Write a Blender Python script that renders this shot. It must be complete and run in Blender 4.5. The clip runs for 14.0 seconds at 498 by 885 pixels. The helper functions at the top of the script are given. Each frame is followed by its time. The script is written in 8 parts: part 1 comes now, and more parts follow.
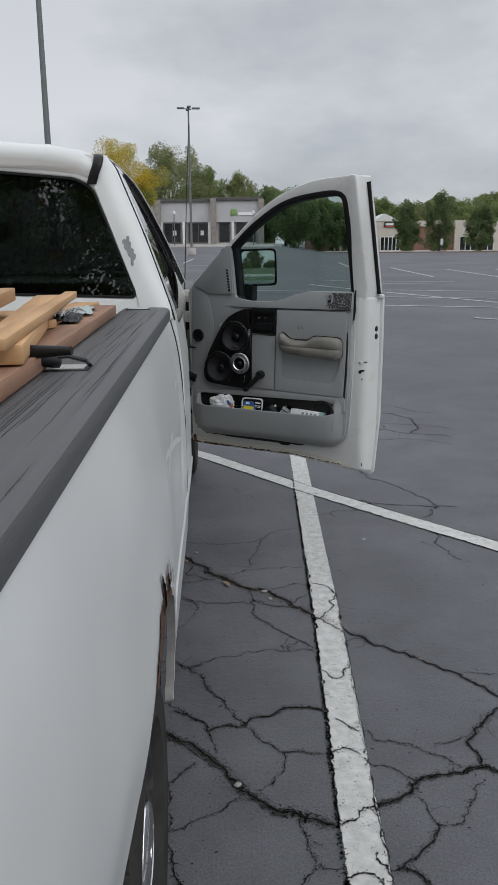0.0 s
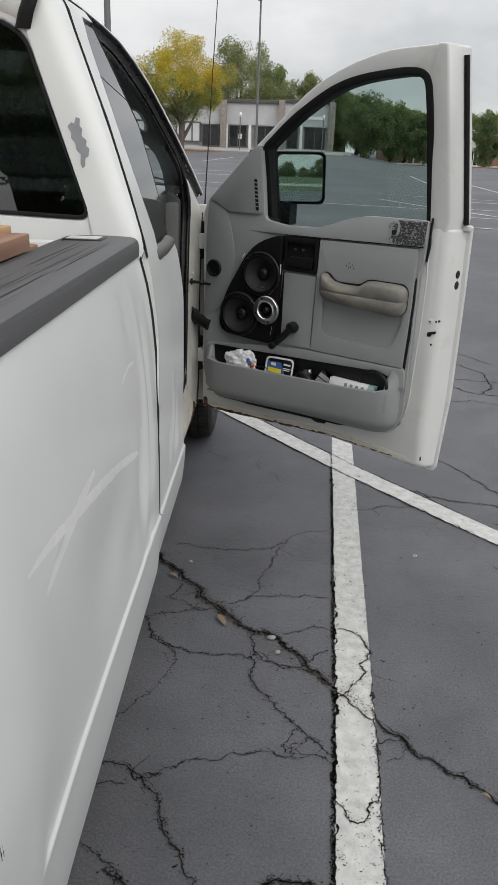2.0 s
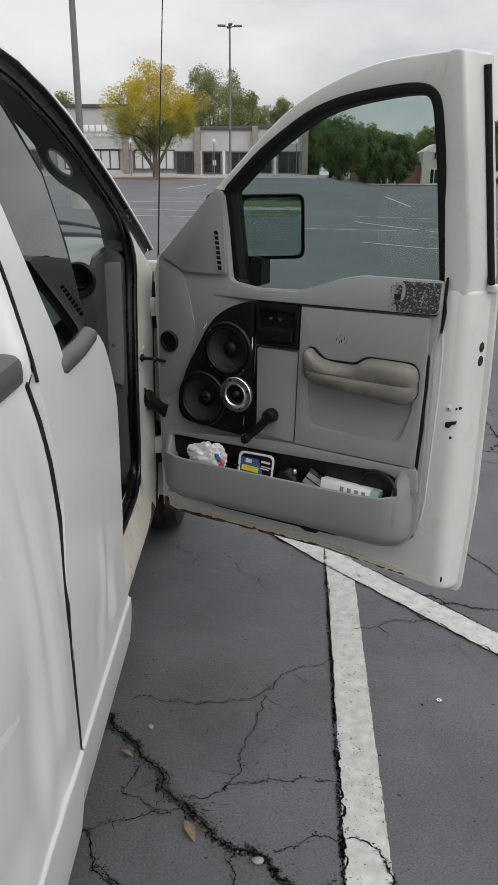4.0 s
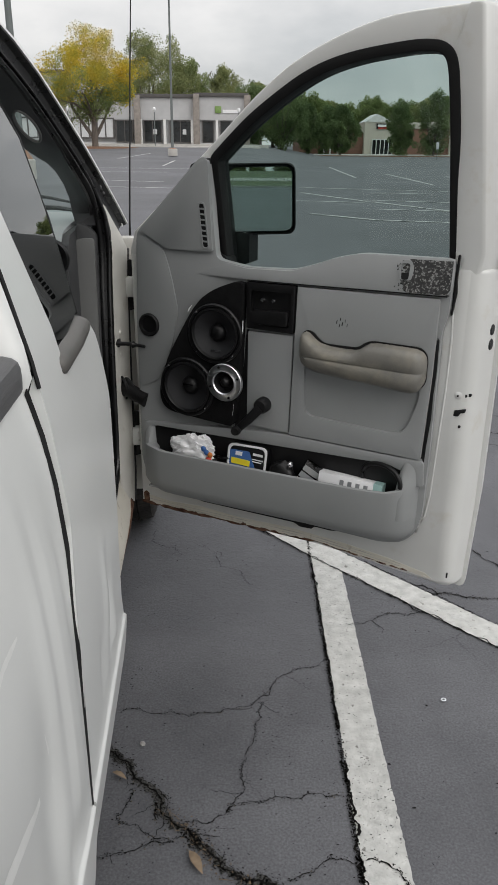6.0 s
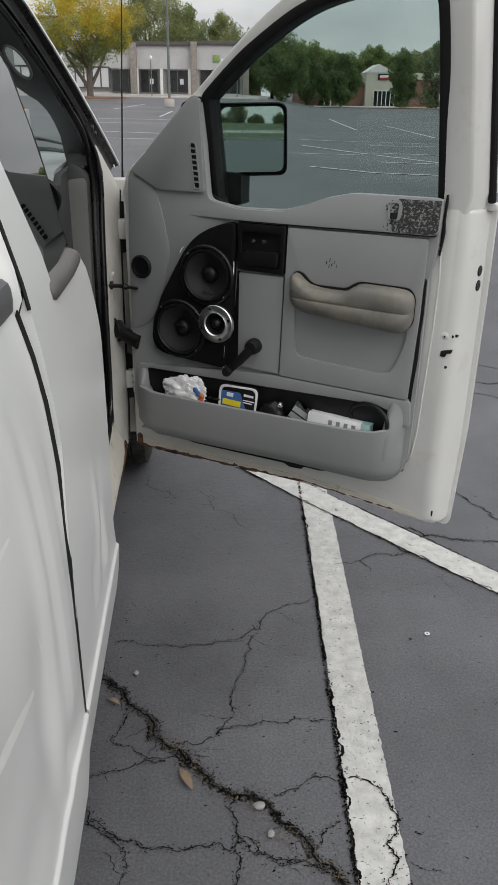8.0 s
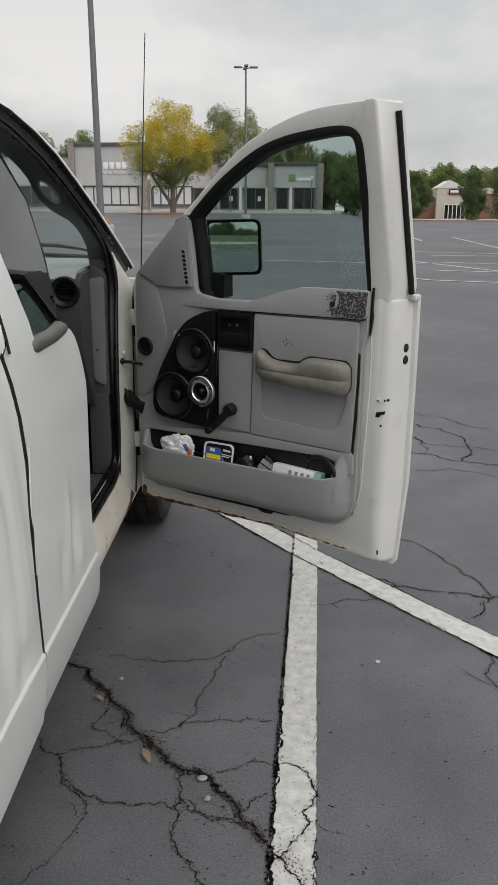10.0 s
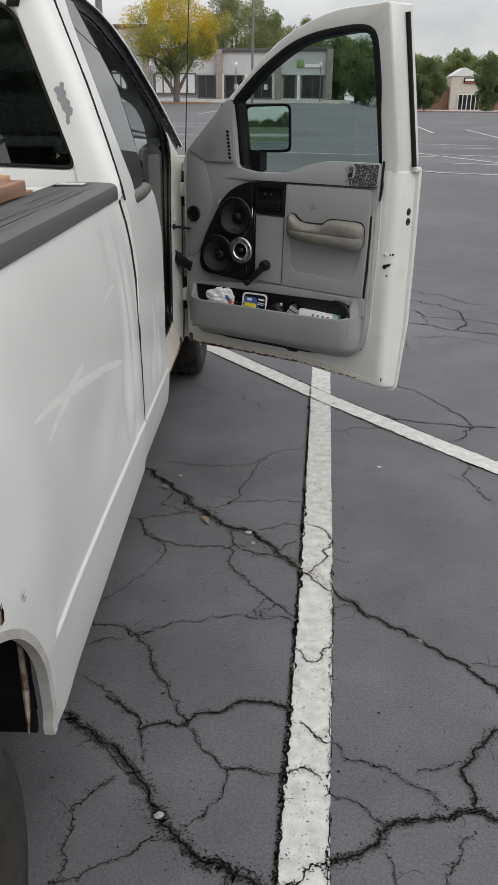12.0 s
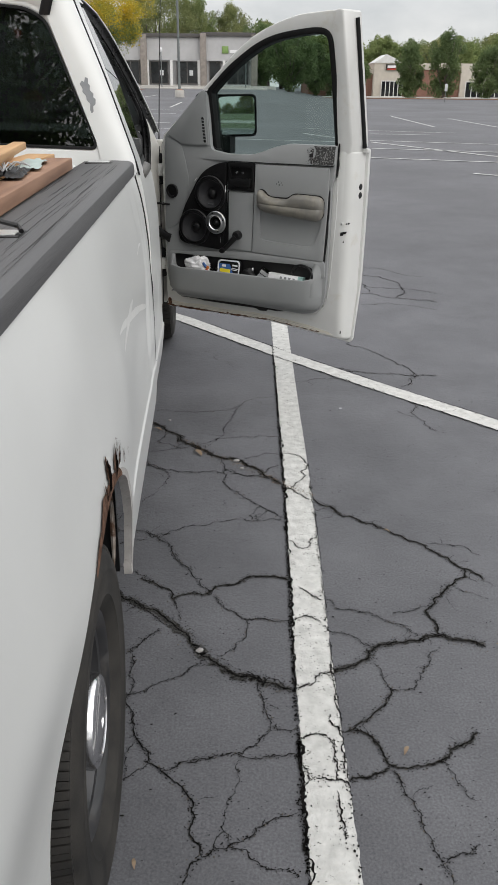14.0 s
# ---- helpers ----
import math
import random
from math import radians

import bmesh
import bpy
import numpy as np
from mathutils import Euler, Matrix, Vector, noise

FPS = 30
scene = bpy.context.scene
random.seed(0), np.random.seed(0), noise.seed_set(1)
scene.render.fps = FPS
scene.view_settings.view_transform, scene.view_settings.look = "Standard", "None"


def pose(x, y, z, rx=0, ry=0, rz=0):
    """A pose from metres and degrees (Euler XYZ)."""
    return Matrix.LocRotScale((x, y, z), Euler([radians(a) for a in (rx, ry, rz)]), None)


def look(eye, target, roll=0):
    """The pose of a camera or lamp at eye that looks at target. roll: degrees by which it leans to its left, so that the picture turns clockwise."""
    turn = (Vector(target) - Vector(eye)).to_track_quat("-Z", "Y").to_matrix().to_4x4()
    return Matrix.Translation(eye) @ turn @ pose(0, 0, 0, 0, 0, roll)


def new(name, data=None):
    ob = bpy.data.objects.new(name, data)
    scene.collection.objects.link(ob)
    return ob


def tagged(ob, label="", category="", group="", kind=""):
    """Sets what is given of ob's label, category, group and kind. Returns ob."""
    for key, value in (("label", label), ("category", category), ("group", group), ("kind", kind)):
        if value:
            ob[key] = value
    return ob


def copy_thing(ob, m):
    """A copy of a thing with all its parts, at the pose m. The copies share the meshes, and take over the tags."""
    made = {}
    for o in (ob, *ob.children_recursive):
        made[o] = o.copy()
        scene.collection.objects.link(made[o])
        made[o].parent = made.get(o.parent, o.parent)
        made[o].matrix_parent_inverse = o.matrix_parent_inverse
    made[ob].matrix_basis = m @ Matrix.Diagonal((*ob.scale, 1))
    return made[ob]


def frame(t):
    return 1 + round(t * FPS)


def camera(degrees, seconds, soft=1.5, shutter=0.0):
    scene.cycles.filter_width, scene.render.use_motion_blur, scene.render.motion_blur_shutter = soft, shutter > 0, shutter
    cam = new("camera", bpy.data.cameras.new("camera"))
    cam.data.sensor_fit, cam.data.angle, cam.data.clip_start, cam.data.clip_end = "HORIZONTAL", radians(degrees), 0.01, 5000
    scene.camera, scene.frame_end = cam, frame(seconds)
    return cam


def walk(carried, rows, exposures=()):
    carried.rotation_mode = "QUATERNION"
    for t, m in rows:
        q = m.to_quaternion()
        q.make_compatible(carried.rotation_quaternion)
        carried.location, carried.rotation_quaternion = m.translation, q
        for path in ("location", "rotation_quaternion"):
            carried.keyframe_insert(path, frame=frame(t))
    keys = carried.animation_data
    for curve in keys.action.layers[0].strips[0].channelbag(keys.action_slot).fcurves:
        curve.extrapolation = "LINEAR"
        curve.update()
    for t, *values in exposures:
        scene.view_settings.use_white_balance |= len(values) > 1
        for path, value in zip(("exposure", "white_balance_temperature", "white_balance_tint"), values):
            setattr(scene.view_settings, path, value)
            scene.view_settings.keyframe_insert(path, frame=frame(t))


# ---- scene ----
cam = camera(35.6, 14.0)
PATH = [
    (0, (-0.002, 0.011, 1.57), (0.004, 1.948, 1.074), -0.4),
    (0.5, (0.154, 0.237, 1.571), (0.025, 2.158, 1.031), -1.6),
    (1, (0.306, 0.514, 1.573), (0.007, 2.403, 0.989), -2.6),
    (1.5, (0.259, 0.853, 1.574), (0.063, 2.751, 0.977), -0.6),
    (2, (0.12, 1.108, 1.546), (-0.002, 2.974, 0.839), 2.1),
    (2.5, (0.183, 1.35, 1.54), (-0.04, 3.207, 0.833), 1.3),
    (3, (0.238, 1.566, 1.55), (0.031, 3.423, 0.834), 1.4),
    (3.2, (0.231, 1.635, 1.585), (0.038, 3.518, 0.948), 1.2),
    (5.3, (-0.054, 2.041, 1.608), (0.003, 3.916, 0.914), 0.8),
    (5.5, (-0.041, 2.045, 1.609), (0.016, 3.919, 0.913), 1.1),
    (6, (-0.022, 2.049, 1.593), (0.027, 3.916, 0.876), 0.5),
    (6.5, (-0.04, 2.03, 1.581), (0.008, 3.877, 0.816), -0.4),
    (7, (-0.062, 1.983, 1.568), (-0.005, 3.818, 0.774), 0.7),
    (7.5, (-0.054, 1.946, 1.562), (0.023, 3.773, 0.751), 1.6),
    (8, (-0.002, 1.986, 1.561), (0.053, 3.811, 0.745), 0.8),
    (8.2, (0.038, 2.009, 1.568), (0.024, 3.838, 0.758), -0.1),
    (10.3, (0.401, 1.36, 1.575), (0.236, 3.273, 1.014), -0.4),
    (10.5, (0.441, 1.285, 1.558), (0.239, 3.185, 0.967), -1.3),
    (11, (0.458, 1.042, 1.556), (0.246, 2.917, 0.893), -3.6),
    (11.5, (0.346, 0.808, 1.551), (0.193, 2.651, 0.788), -3.1),
    (12, (0.267, 0.695, 1.559), (0.134, 2.519, 0.751), 0.4),
    (12.5, (0.271, 0.522, 1.555), (0.168, 2.347, 0.743), 1.6),
    (13, (0.235, 0.291, 1.544), (0.156, 2.115, 0.727), -1.0),
    (13.5, (0.096, 0.112, 1.571), (0.055, 1.931, 0.742), -0.9),
    (14, (0.075, 0.103, 1.58), (0.107, 1.921, 0.745), 0.6),
]
EXPOSURES = [(0.0, -0.04, 6200, 10), (0.8, 0.02, 6380, 10), (1.5, 0.16, 6480, 10), (2.0, 0.27, 6520, 10), (3.0, 0.24, 6560, 10), (5.5, 0.28, 6580, 10), (6.5, 0.30, 6600, 10), (8.0, 0.30, 6580, 10), (9.5, 0.22, 6650, 10), (10.5, 0.16, 6700, 10), (11.5, 0.26, 6650, 10), (12.5, 0.36, 6580, 10), (14.0, 0.48, 6580, 10)]
walk(cam, [(t, look(eye, target, roll)) for t, eye, target, roll in PATH], EXPOSURES)
SKY, SUN = 1.08, 1.05
MIRROR_YAW, MIRROR_TILT = 30.0, -0.85

# ---- daylight: an even overcast sky, brighter overhead ----
world = bpy.data.worlds.new("overcast_sky")
scene.world = world
world.use_nodes = True
wn, wl = world.node_tree.nodes, world.node_tree.links
wn.clear()
w_out = wn.new("ShaderNodeOutputWorld")
w_bg = wn.new("ShaderNodeBackground")
w_sky = wn.new("ShaderNodeTexSky")
w_sky.sky_type = "NISHITA"
w_sky.sun_disc = False
w_sky.sun_elevation = radians(48)
w_sky.sun_rotation = radians(205)
w_sky.air_density, w_sky.dust_density = 1.0, 4.0
w_gain = wn.new("ShaderNodeMixRGB")
w_gain.blend_type = "MULTIPLY"
w_gain.inputs[0].default_value = 1.0
w_gain.inputs[2].default_value = (0.10, 0.10, 0.10, 1)
w_co = wn.new("ShaderNodeTexCoord")
w_sep = wn.new("ShaderNodeSeparateXYZ")
w_map = wn.new("ShaderNodeMapping")
w_map.inputs["Scale"].default_value = (1.0, 1.0, 2.3)
w_n1 = wn.new("ShaderNodeTexNoise")
w_n1.inputs["Scale"].default_value = 1.9
w_n1.inputs["Detail"].default_value = 7.0
w_n1.inputs["Roughness"].default_value = 0.55
w_cl = wn.new("ShaderNodeValToRGB")
w_cl.color_ramp.elements[0].position, w_cl.color_ramp.elements[0].color = 0.36, (0.49, 0.515, 0.535, 1)
w_cl.color_ramp.elements[1].position, w_cl.color_ramp.elements[1].color = 0.62, (0.88, 0.875, 0.87, 1)
w_el = wn.new("ShaderNodeValToRGB")
w_el.color_ramp.elements[0].position, w_el.color_ramp.elements[0].color = 0.0, (0.84, 0.84, 0.83, 1)
w_el.color_ramp.elements[1].position, w_el.color_ramp.elements[1].color = 1.0, (1.75, 1.75, 1.78, 1)
for spot, value in ((0.10, 0.82), (0.26, 0.73), (0.45, 1.12)):
    e = w_el.color_ramp.elements.new(spot)
    e.color = (value, value, value * 1.005, 1)
w_mul = wn.new("ShaderNodeMixRGB")
w_mul.blend_type = "MULTIPLY"
w_mul.inputs[0].default_value = 1.0
w_mix = wn.new("ShaderNodeMixRGB")
w_mix.inputs[0].default_value = 0.10
wl.new(w_co.outputs["Generated"], w_sep.inputs[0])
wl.new(w_co.outputs["Generated"], w_map.inputs[0])
wl.new(w_map.outputs[0], w_n1.inputs["Vector"])
wl.new(w_n1.outputs[0], w_cl.inputs[0])
wl.new(w_sep.outputs[2], w_el.inputs[0])
wl.new(w_cl.outputs[0], w_mul.inputs[1])
wl.new(w_el.outputs[0], w_mul.inputs[2])
wl.new(w_sky.outputs[0], w_gain.inputs[1])
wl.new(w_mul.outputs[0], w_mix.inputs[1])
wl.new(w_gain.outputs[0], w_mix.inputs[2])
wl.new(w_mix.outputs[0], w_bg.inputs[0])
w_bg.inputs[1].default_value = SKY
wl.new(w_bg.outputs[0], w_out.inputs[0])

sun_data = bpy.data.lights.new("sun", "SUN")
sun_data.energy, sun_data.angle, sun_data.color = SUN, radians(55), (1.0, 0.97, 0.93)
sun = new("sun", sun_data)
sun.matrix_world = look((13, -11, 16), (0, 3, 0))

# ---- materials ----
def surface(name, col, rough=0.5, metal=0.0, var=0.15, scale=6.0, bump=0.0, bscale=80.0, col2=None, coat=0.0, spec=0.5, stain=None, stain_at=(0.55, 0.7), stain_scale=2.0, rvar=0.1, squash=(1, 1, 1), rand=0.0):
    """A node material: two tones of noise, an optional stain with edges of its own, fine relief."""
    m = bpy.data.materials.new(name)
    m.use_nodes = True
    n, l = m.node_tree.nodes, m.node_tree.links
    b = n["Principled BSDF"]
    b.inputs["Metallic"].default_value = metal
    b.inputs["Specular IOR Level"].default_value = spec
    b.inputs["Coat Weight"].default_value = coat
    b.inputs["Coat Roughness"].default_value = 0.06
    co = n.new("ShaderNodeTexCoord")
    mp = n.new("ShaderNodeMapping")
    mp.inputs["Scale"].default_value = squash
    l.new(co.outputs["Object"], mp.inputs[0])
    n1 = n.new("ShaderNodeTexNoise")
    n1.inputs["Scale"].default_value, n1.inputs["Detail"].default_value = scale, 6.0
    l.new(mp.outputs[0], n1.inputs["Vector"])
    cr = n.new("ShaderNodeValToRGB")
    other = col2 or tuple(min(1.0, c * (1 + var)) for c in col)
    cr.color_ramp.elements[0].position, cr.color_ramp.elements[1].position = 0.3, 0.7
    cr.color_ramp.elements[0].color = (*(c * (1 - var) for c in col), 1)
    cr.color_ramp.elements[1].color = (*other, 1)
    l.new(n1.outputs[0], cr.inputs[0])
    colour = cr.outputs[0]
    if stain:
        n3 = n.new("ShaderNodeTexNoise")
        n3.inputs["Scale"].default_value, n3.inputs["Detail"].default_value = stain_scale, 9.0
        n3.inputs["Roughness"].default_value = 0.65
        l.new(co.outputs["Object"], n3.inputs["Vector"])
        r3 = n.new("ShaderNodeValToRGB")
        r3.color_ramp.elements[0].position, r3.color_ramp.elements[1].position = stain_at
        l.new(n3.outputs[0], r3.inputs[0])
        mx = n.new("ShaderNodeMixRGB")
        mx.inputs[2].default_value = (*stain, 1)
        l.new(r3.outputs[0], mx.inputs[0])
        l.new(colour, mx.inputs[1])
        colour = mx.outputs[0]
    if rand:
        oi = n.new("ShaderNodeObjectInfo")
        hs = n.new("ShaderNodeHueSaturation")
        mr = n.new("ShaderNodeMapRange")
        mr.inputs[3].default_value, mr.inputs[4].default_value = 1 - rand, 1 + rand
        l.new(oi.outputs["Random"], mr.inputs[0])
        l.new(mr.outputs[0], hs.inputs["Value"])
        l.new(colour, hs.inputs["Color"])
        colour = hs.outputs[0]
    l.new(colour, b.inputs["Base Color"])
    rr = n.new("ShaderNodeMapRange")
    rr.inputs[3].default_value, rr.inputs[4].default_value = max(0.02, rough - rvar), min(1.0, rough + rvar)
    n2 = n.new("ShaderNodeTexNoise")
    n2.inputs["Scale"].default_value, n2.inputs["Detail"].default_value = bscale, 4.0
    l.new(mp.outputs[0], n2.inputs["Vector"])
    l.new(n1.outputs[0], rr.inputs[0])
    l.new(rr.outputs[0], b.inputs["Roughness"])
    if bump:
        bp = n.new("ShaderNodeBump")
        bp.inputs["Strength"].default_value, bp.inputs["Distance"].default_value = 1.0, bump
        l.new(n2.outputs[0], bp.inputs["Height"])
        l.new(bp.outputs[0], b.inputs["Normal"])
    return m


def tinted_glass(name, tint, gloss=1.0, ior=1.5):
    """A thin pane: tinted clear view with a mirror sheen that grows at a slant."""
    m = bpy.data.materials.new(name)
    m.use_nodes = True
    n, l = m.node_tree.nodes, m.node_tree.links
    n.clear()
    out, mix = n.new("ShaderNodeOutputMaterial"), n.new("ShaderNodeMixShader")
    tr, gl, lw = n.new("ShaderNodeBsdfTransparent"), n.new("ShaderNodeBsdfGlossy"), n.new("ShaderNodeLayerWeight")
    tr.inputs[0].default_value = (*tint, 1)
    gl.inputs[0].default_value = (gloss, gloss, gloss, 1)
    gl.inputs["Roughness"].default_value = 0.01
    lw.inputs["Blend"].default_value = 0.5
    pw, ad = n.new("ShaderNodeMath"), n.new("ShaderNodeMath")
    pw.operation, ad.operation = "POWER", "MULTIPLY_ADD"
    pw.inputs[1].default_value = 4.5
    f0 = ((ior - 1) / (ior + 1)) ** 2
    ad.inputs[1].default_value, ad.inputs[2].default_value = 1 - f0, f0
    l.new(lw.outputs["Facing"], pw.inputs[0])
    l.new(pw.outputs[0], ad.inputs[0])
    l.new(ad.outputs[0], mix.inputs[0])
    l.new(tr.outputs[0], mix.inputs[1])
    l.new(gl.outputs[0], mix.inputs[2])
    l.new(mix.outputs[0], out.inputs[0])
    return m


def asphalt():
    m = bpy.data.materials.new("asphalt")
    m.use_nodes = True
    n, l = m.node_tree.nodes, m.node_tree.links
    b = n["Principled BSDF"]
    b.inputs["Specular IOR Level"].default_value = 0.35
    co = n.new("ShaderNodeTexCoord")

    def noise_at(scale, detail, rough=0.5):
        x = n.new("ShaderNodeTexNoise")
        x.inputs["Scale"].default_value, x.inputs["Detail"].default_value, x.inputs["Roughness"].default_value = scale, detail, rough
        l.new(co.outputs["Object"], x.inputs["Vector"])
        return x

    broad, mid, grit, pock = noise_at(0.22, 5), noise_at(2.2, 10, 0.68), noise_at(150, 5, 0.65), noise_at(46, 5, 0.6)
    c1 = n.new("ShaderNodeValToRGB")
    c1.color_ramp.elements[0].position, c1.color_ramp.elements[1].position = 0.32, 0.72
    c1.color_ramp.elements[0].color, c1.color_ramp.elements[1].color = (0.080, 0.081, 0.088, 1), (0.132, 0.133, 0.143, 1)
    l.new(mid.outputs[0], c1.inputs[0])
    c2 = n.new("ShaderNodeMixRGB")
    c2.blend_type = "OVERLAY"
    c2.inputs[0].default_value = 0.55
    l.new(c1.outputs[0], c2.inputs[1])
    l.new(broad.outputs[0], c2.inputs[2])
    g = n.new("ShaderNodeMixRGB")
    g.blend_type = "SOFT_LIGHT"
    g.inputs[0].default_value = 0.32
    l.new(c2.outputs[0], g.inputs[1])
    gr = n.new("ShaderNodeMapRange")
    gr.inputs[1].default_value, gr.inputs[2].default_value = 0.33, 0.67
    l.new(grit.outputs[0], gr.inputs[0])
    l.new(gr.outputs[0], g.inputs[2])
    # hairline crazing, broken up by noise
    warp = n.new("ShaderNodeMixRGB")
    warp.blend_type = "ADD"
    warp.inputs[0].default_value = 0.10
    l.new(co.outputs["Object"], warp.inputs[1])
    wv = noise_at(5.0, 6, 0.65)
    l.new(wv.outputs["Color"], warp.inputs[2])
    vo = n.new("ShaderNodeTexVoronoi")
    vo.feature = "DISTANCE_TO_EDGE"
    vo.inputs["Scale"].default_value = 3.4
    l.new(warp.outputs[0], vo.inputs["Vector"])
    vr = n.new("ShaderNodeMapRange")
    vr.inputs[1].default_value, vr.inputs[2].default_value, vr.inputs[3].default_value, vr.inputs[4].default_value = 0.0, 0.005, 1.0, 0.0
    l.new(vo.outputs["Distance"], vr.inputs[0])
    gate = n.new("ShaderNodeMapRange")
    gate.inputs[1].default_value, gate.inputs[2].default_value, gate.inputs[4].default_value = 0.52, 0.66, 0.6
    gn = noise_at(1.3, 3)
    l.new(gn.outputs[0], gate.inputs[0])
    mu = n.new("ShaderNodeMath")
    mu.operation = "MULTIPLY"
    l.new(vr.outputs[0], mu.inputs[0])
    l.new(gate.outputs[0], mu.inputs[1])
    ck = n.new("ShaderNodeMixRGB")
    ck.inputs[2].default_value = (0.012, 0.012, 0.013, 1)
    l.new(mu.outputs[0], ck.inputs[0])
    l.new(g.outputs[0], ck.inputs[1])
    # small pale specks of stone
    sp = n.new("ShaderNodeTexVoronoi")
    sp.inputs["Scale"].default_value = 60.0
    l.new(co.outputs["Object"], sp.inputs["Vector"])
    sr = n.new("ShaderNodeMapRange")
    sr.inputs[1].default_value, sr.inputs[2].default_value, sr.inputs[3].default_value, sr.inputs[4].default_value = 0.05, 0.12, 0.35, 0.0
    l.new(sp.outputs["Distance"], sr.inputs[0])
    sm = n.new("ShaderNodeMixRGB")
    sm.inputs[2].default_value = (0.13, 0.13, 0.13, 1)
    l.new(sr.outputs[0], sm.inputs[0])
    l.new(ck.outputs[0], sm.inputs[1])
    l.new(sm.outputs[0], b.inputs["Base Color"])
    rr = n.new("ShaderNodeMapRange")
    rr.inputs[3].default_value, rr.inputs[4].default_value = 0.55, 0.85
    l.new(mid.outputs[0], rr.inputs[0])
    l.new(rr.outputs[0], b.inputs["Roughness"])
    bp = n.new("ShaderNodeBump")
    bp.inputs["Strength"].default_value, bp.inputs["Distance"].default_value = 1.0, 0.0034
    both = n.new("ShaderNodeMath")
    both.operation = "MULTIPLY_ADD"
    both.inputs[1].default_value = 0.13
    l.new(grit.outputs[0], both.inputs[0])
    l.new(pock.outputs[0], both.inputs[2])
    l.new(both.outputs[0], bp.inputs["Height"])
    l.new(bp.outputs[0], b.inputs["Normal"])
    return m


def leaf_material(name, a, b2):
    """Leaves that vary from clump to clump between two greens."""
    m = bpy.data.materials.new(name)
    m.use_nodes = True
    n, l = m.node_tree.nodes, m.node_tree.links
    b = n["Principled BSDF"]
    b.inputs["Roughness"].default_value = 0.6
    b.inputs["Specular IOR Level"].default_value = 0.25
    ge = n.new("ShaderNodeNewGeometry")
    cr = n.new("ShaderNodeValToRGB")
    cr.color_ramp.elements[0].color, cr.color_ramp.elements[1].color = (*a, 1), (*b2, 1)
    nz, mn = n.new("ShaderNodeTexNoise"), n.new("ShaderNodeMath")
    nz.inputs["Scale"].default_value, nz.inputs["Detail"].default_value = 0.55, 2.0
    l.new(ge.outputs["Position"], nz.inputs["Vector"])
    mn.operation, mn.inputs[1].default_value = "MULTIPLY_ADD", 2.0
    sub = n.new("ShaderNodeMath")
    sub.operation, sub.inputs[1].default_value = "MULTIPLY_ADD", 0.55
    sub.inputs[2].default_value = -0.77
    l.new(ge.outputs["Random Per Island"], sub.inputs[0])
    l.new(nz.outputs[0], mn.inputs[0])
    l.new(sub.outputs[0], mn.inputs[2])
    l.new(mn.outputs[0], cr.inputs[0])
    l.new(cr.outputs[0], b.inputs["Base Color"])
    tl, mx, out = n.new("ShaderNodeBsdfTranslucent"), n.new("ShaderNodeMixShader"), n["Material Output"]
    mx.inputs[0].default_value = 0.5
    l.new(cr.outputs[0], tl.inputs[0])
    l.new(b.outputs[0], mx.inputs[1])
    l.new(tl.outputs[0], mx.inputs[2])
    l.new(mx.outputs[0], out.inputs[0])
    return m


M_ASPHALT = asphalt()
M_GRIT = surface("loose_grit", (0.05, 0.048, 0.045), 0.9, var=0.5, scale=240, col2=(0.15, 0.13, 0.105))
M_FRINGE = surface("crumbled_asphalt", (0.010, 0.010, 0.010), 0.95, var=0.6, scale=330, bump=0.006, bscale=260, col2=(0.105, 0.103, 0.10), spec=0.2)
M_CRACK = surface("crack_gap", (0.007, 0.007, 0.007), 0.95, var=0.5, scale=60, bump=0.01, bscale=160, col2=(0.020, 0.019, 0.018), spec=0.0)
M_LINE = surface("road_paint", (0.47, 0.47, 0.45), 0.8, var=0.14, scale=26, bump=0.0034, bscale=110, col2=(0.58, 0.578, 0.555), stain=(0.17, 0.165, 0.15), stain_at=(0.61, 0.68), stain_scale=44)
M_LINE_FAR = surface("road_paint_far", (0.50, 0.50, 0.49), 0.7, var=0.15, scale=2, stain=(0.10, 0.10, 0.10), stain_at=(0.55, 0.72), stain_scale=3)
M_PAINT = surface("white_car_paint", (0.63, 0.64, 0.628), 0.30, var=0.045, scale=2.5, coat=0.45, spec=0.5, rvar=0.06)
M_PAINT.node_tree.nodes["Principled BSDF"].inputs["Coat Roughness"].default_value = 0.26
M_SCRAPE = surface("scraped_paint", (0.672, 0.675, 0.662), 0.35, var=0.06, scale=40)
M_JAMB = surface("white_jamb_paint", (0.61, 0.613, 0.597), 0.35, var=0.04, scale=4, coat=0.2, stain=(0.50, 0.46, 0.38), stain_at=(0.58, 0.9), stain_scale=9)
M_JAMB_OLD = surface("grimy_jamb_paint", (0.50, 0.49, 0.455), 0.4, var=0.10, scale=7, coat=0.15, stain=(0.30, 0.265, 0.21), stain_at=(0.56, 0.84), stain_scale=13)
M_GRIME = surface("grimy_sill_paint", (0.56, 0.535, 0.47), 0.5, var=0.08, scale=8, stain=(0.20, 0.15, 0.10), stain_at=(0.58, 0.72), stain_scale=14, bump=0.001)
M_TRIM = surface("grey_trim_plastic", (0.266, 0.274, 0.275), 0.5, var=0.06, scale=4, bump=0.0003, bscale=420, rvar=0.05)
M_TRIM_LO = surface("grey_trim_plastic_dark", (0.236, 0.244, 0.245), 0.55, var=0.06, scale=4, bump=0.0003, bscale=420, rvar=0.05)
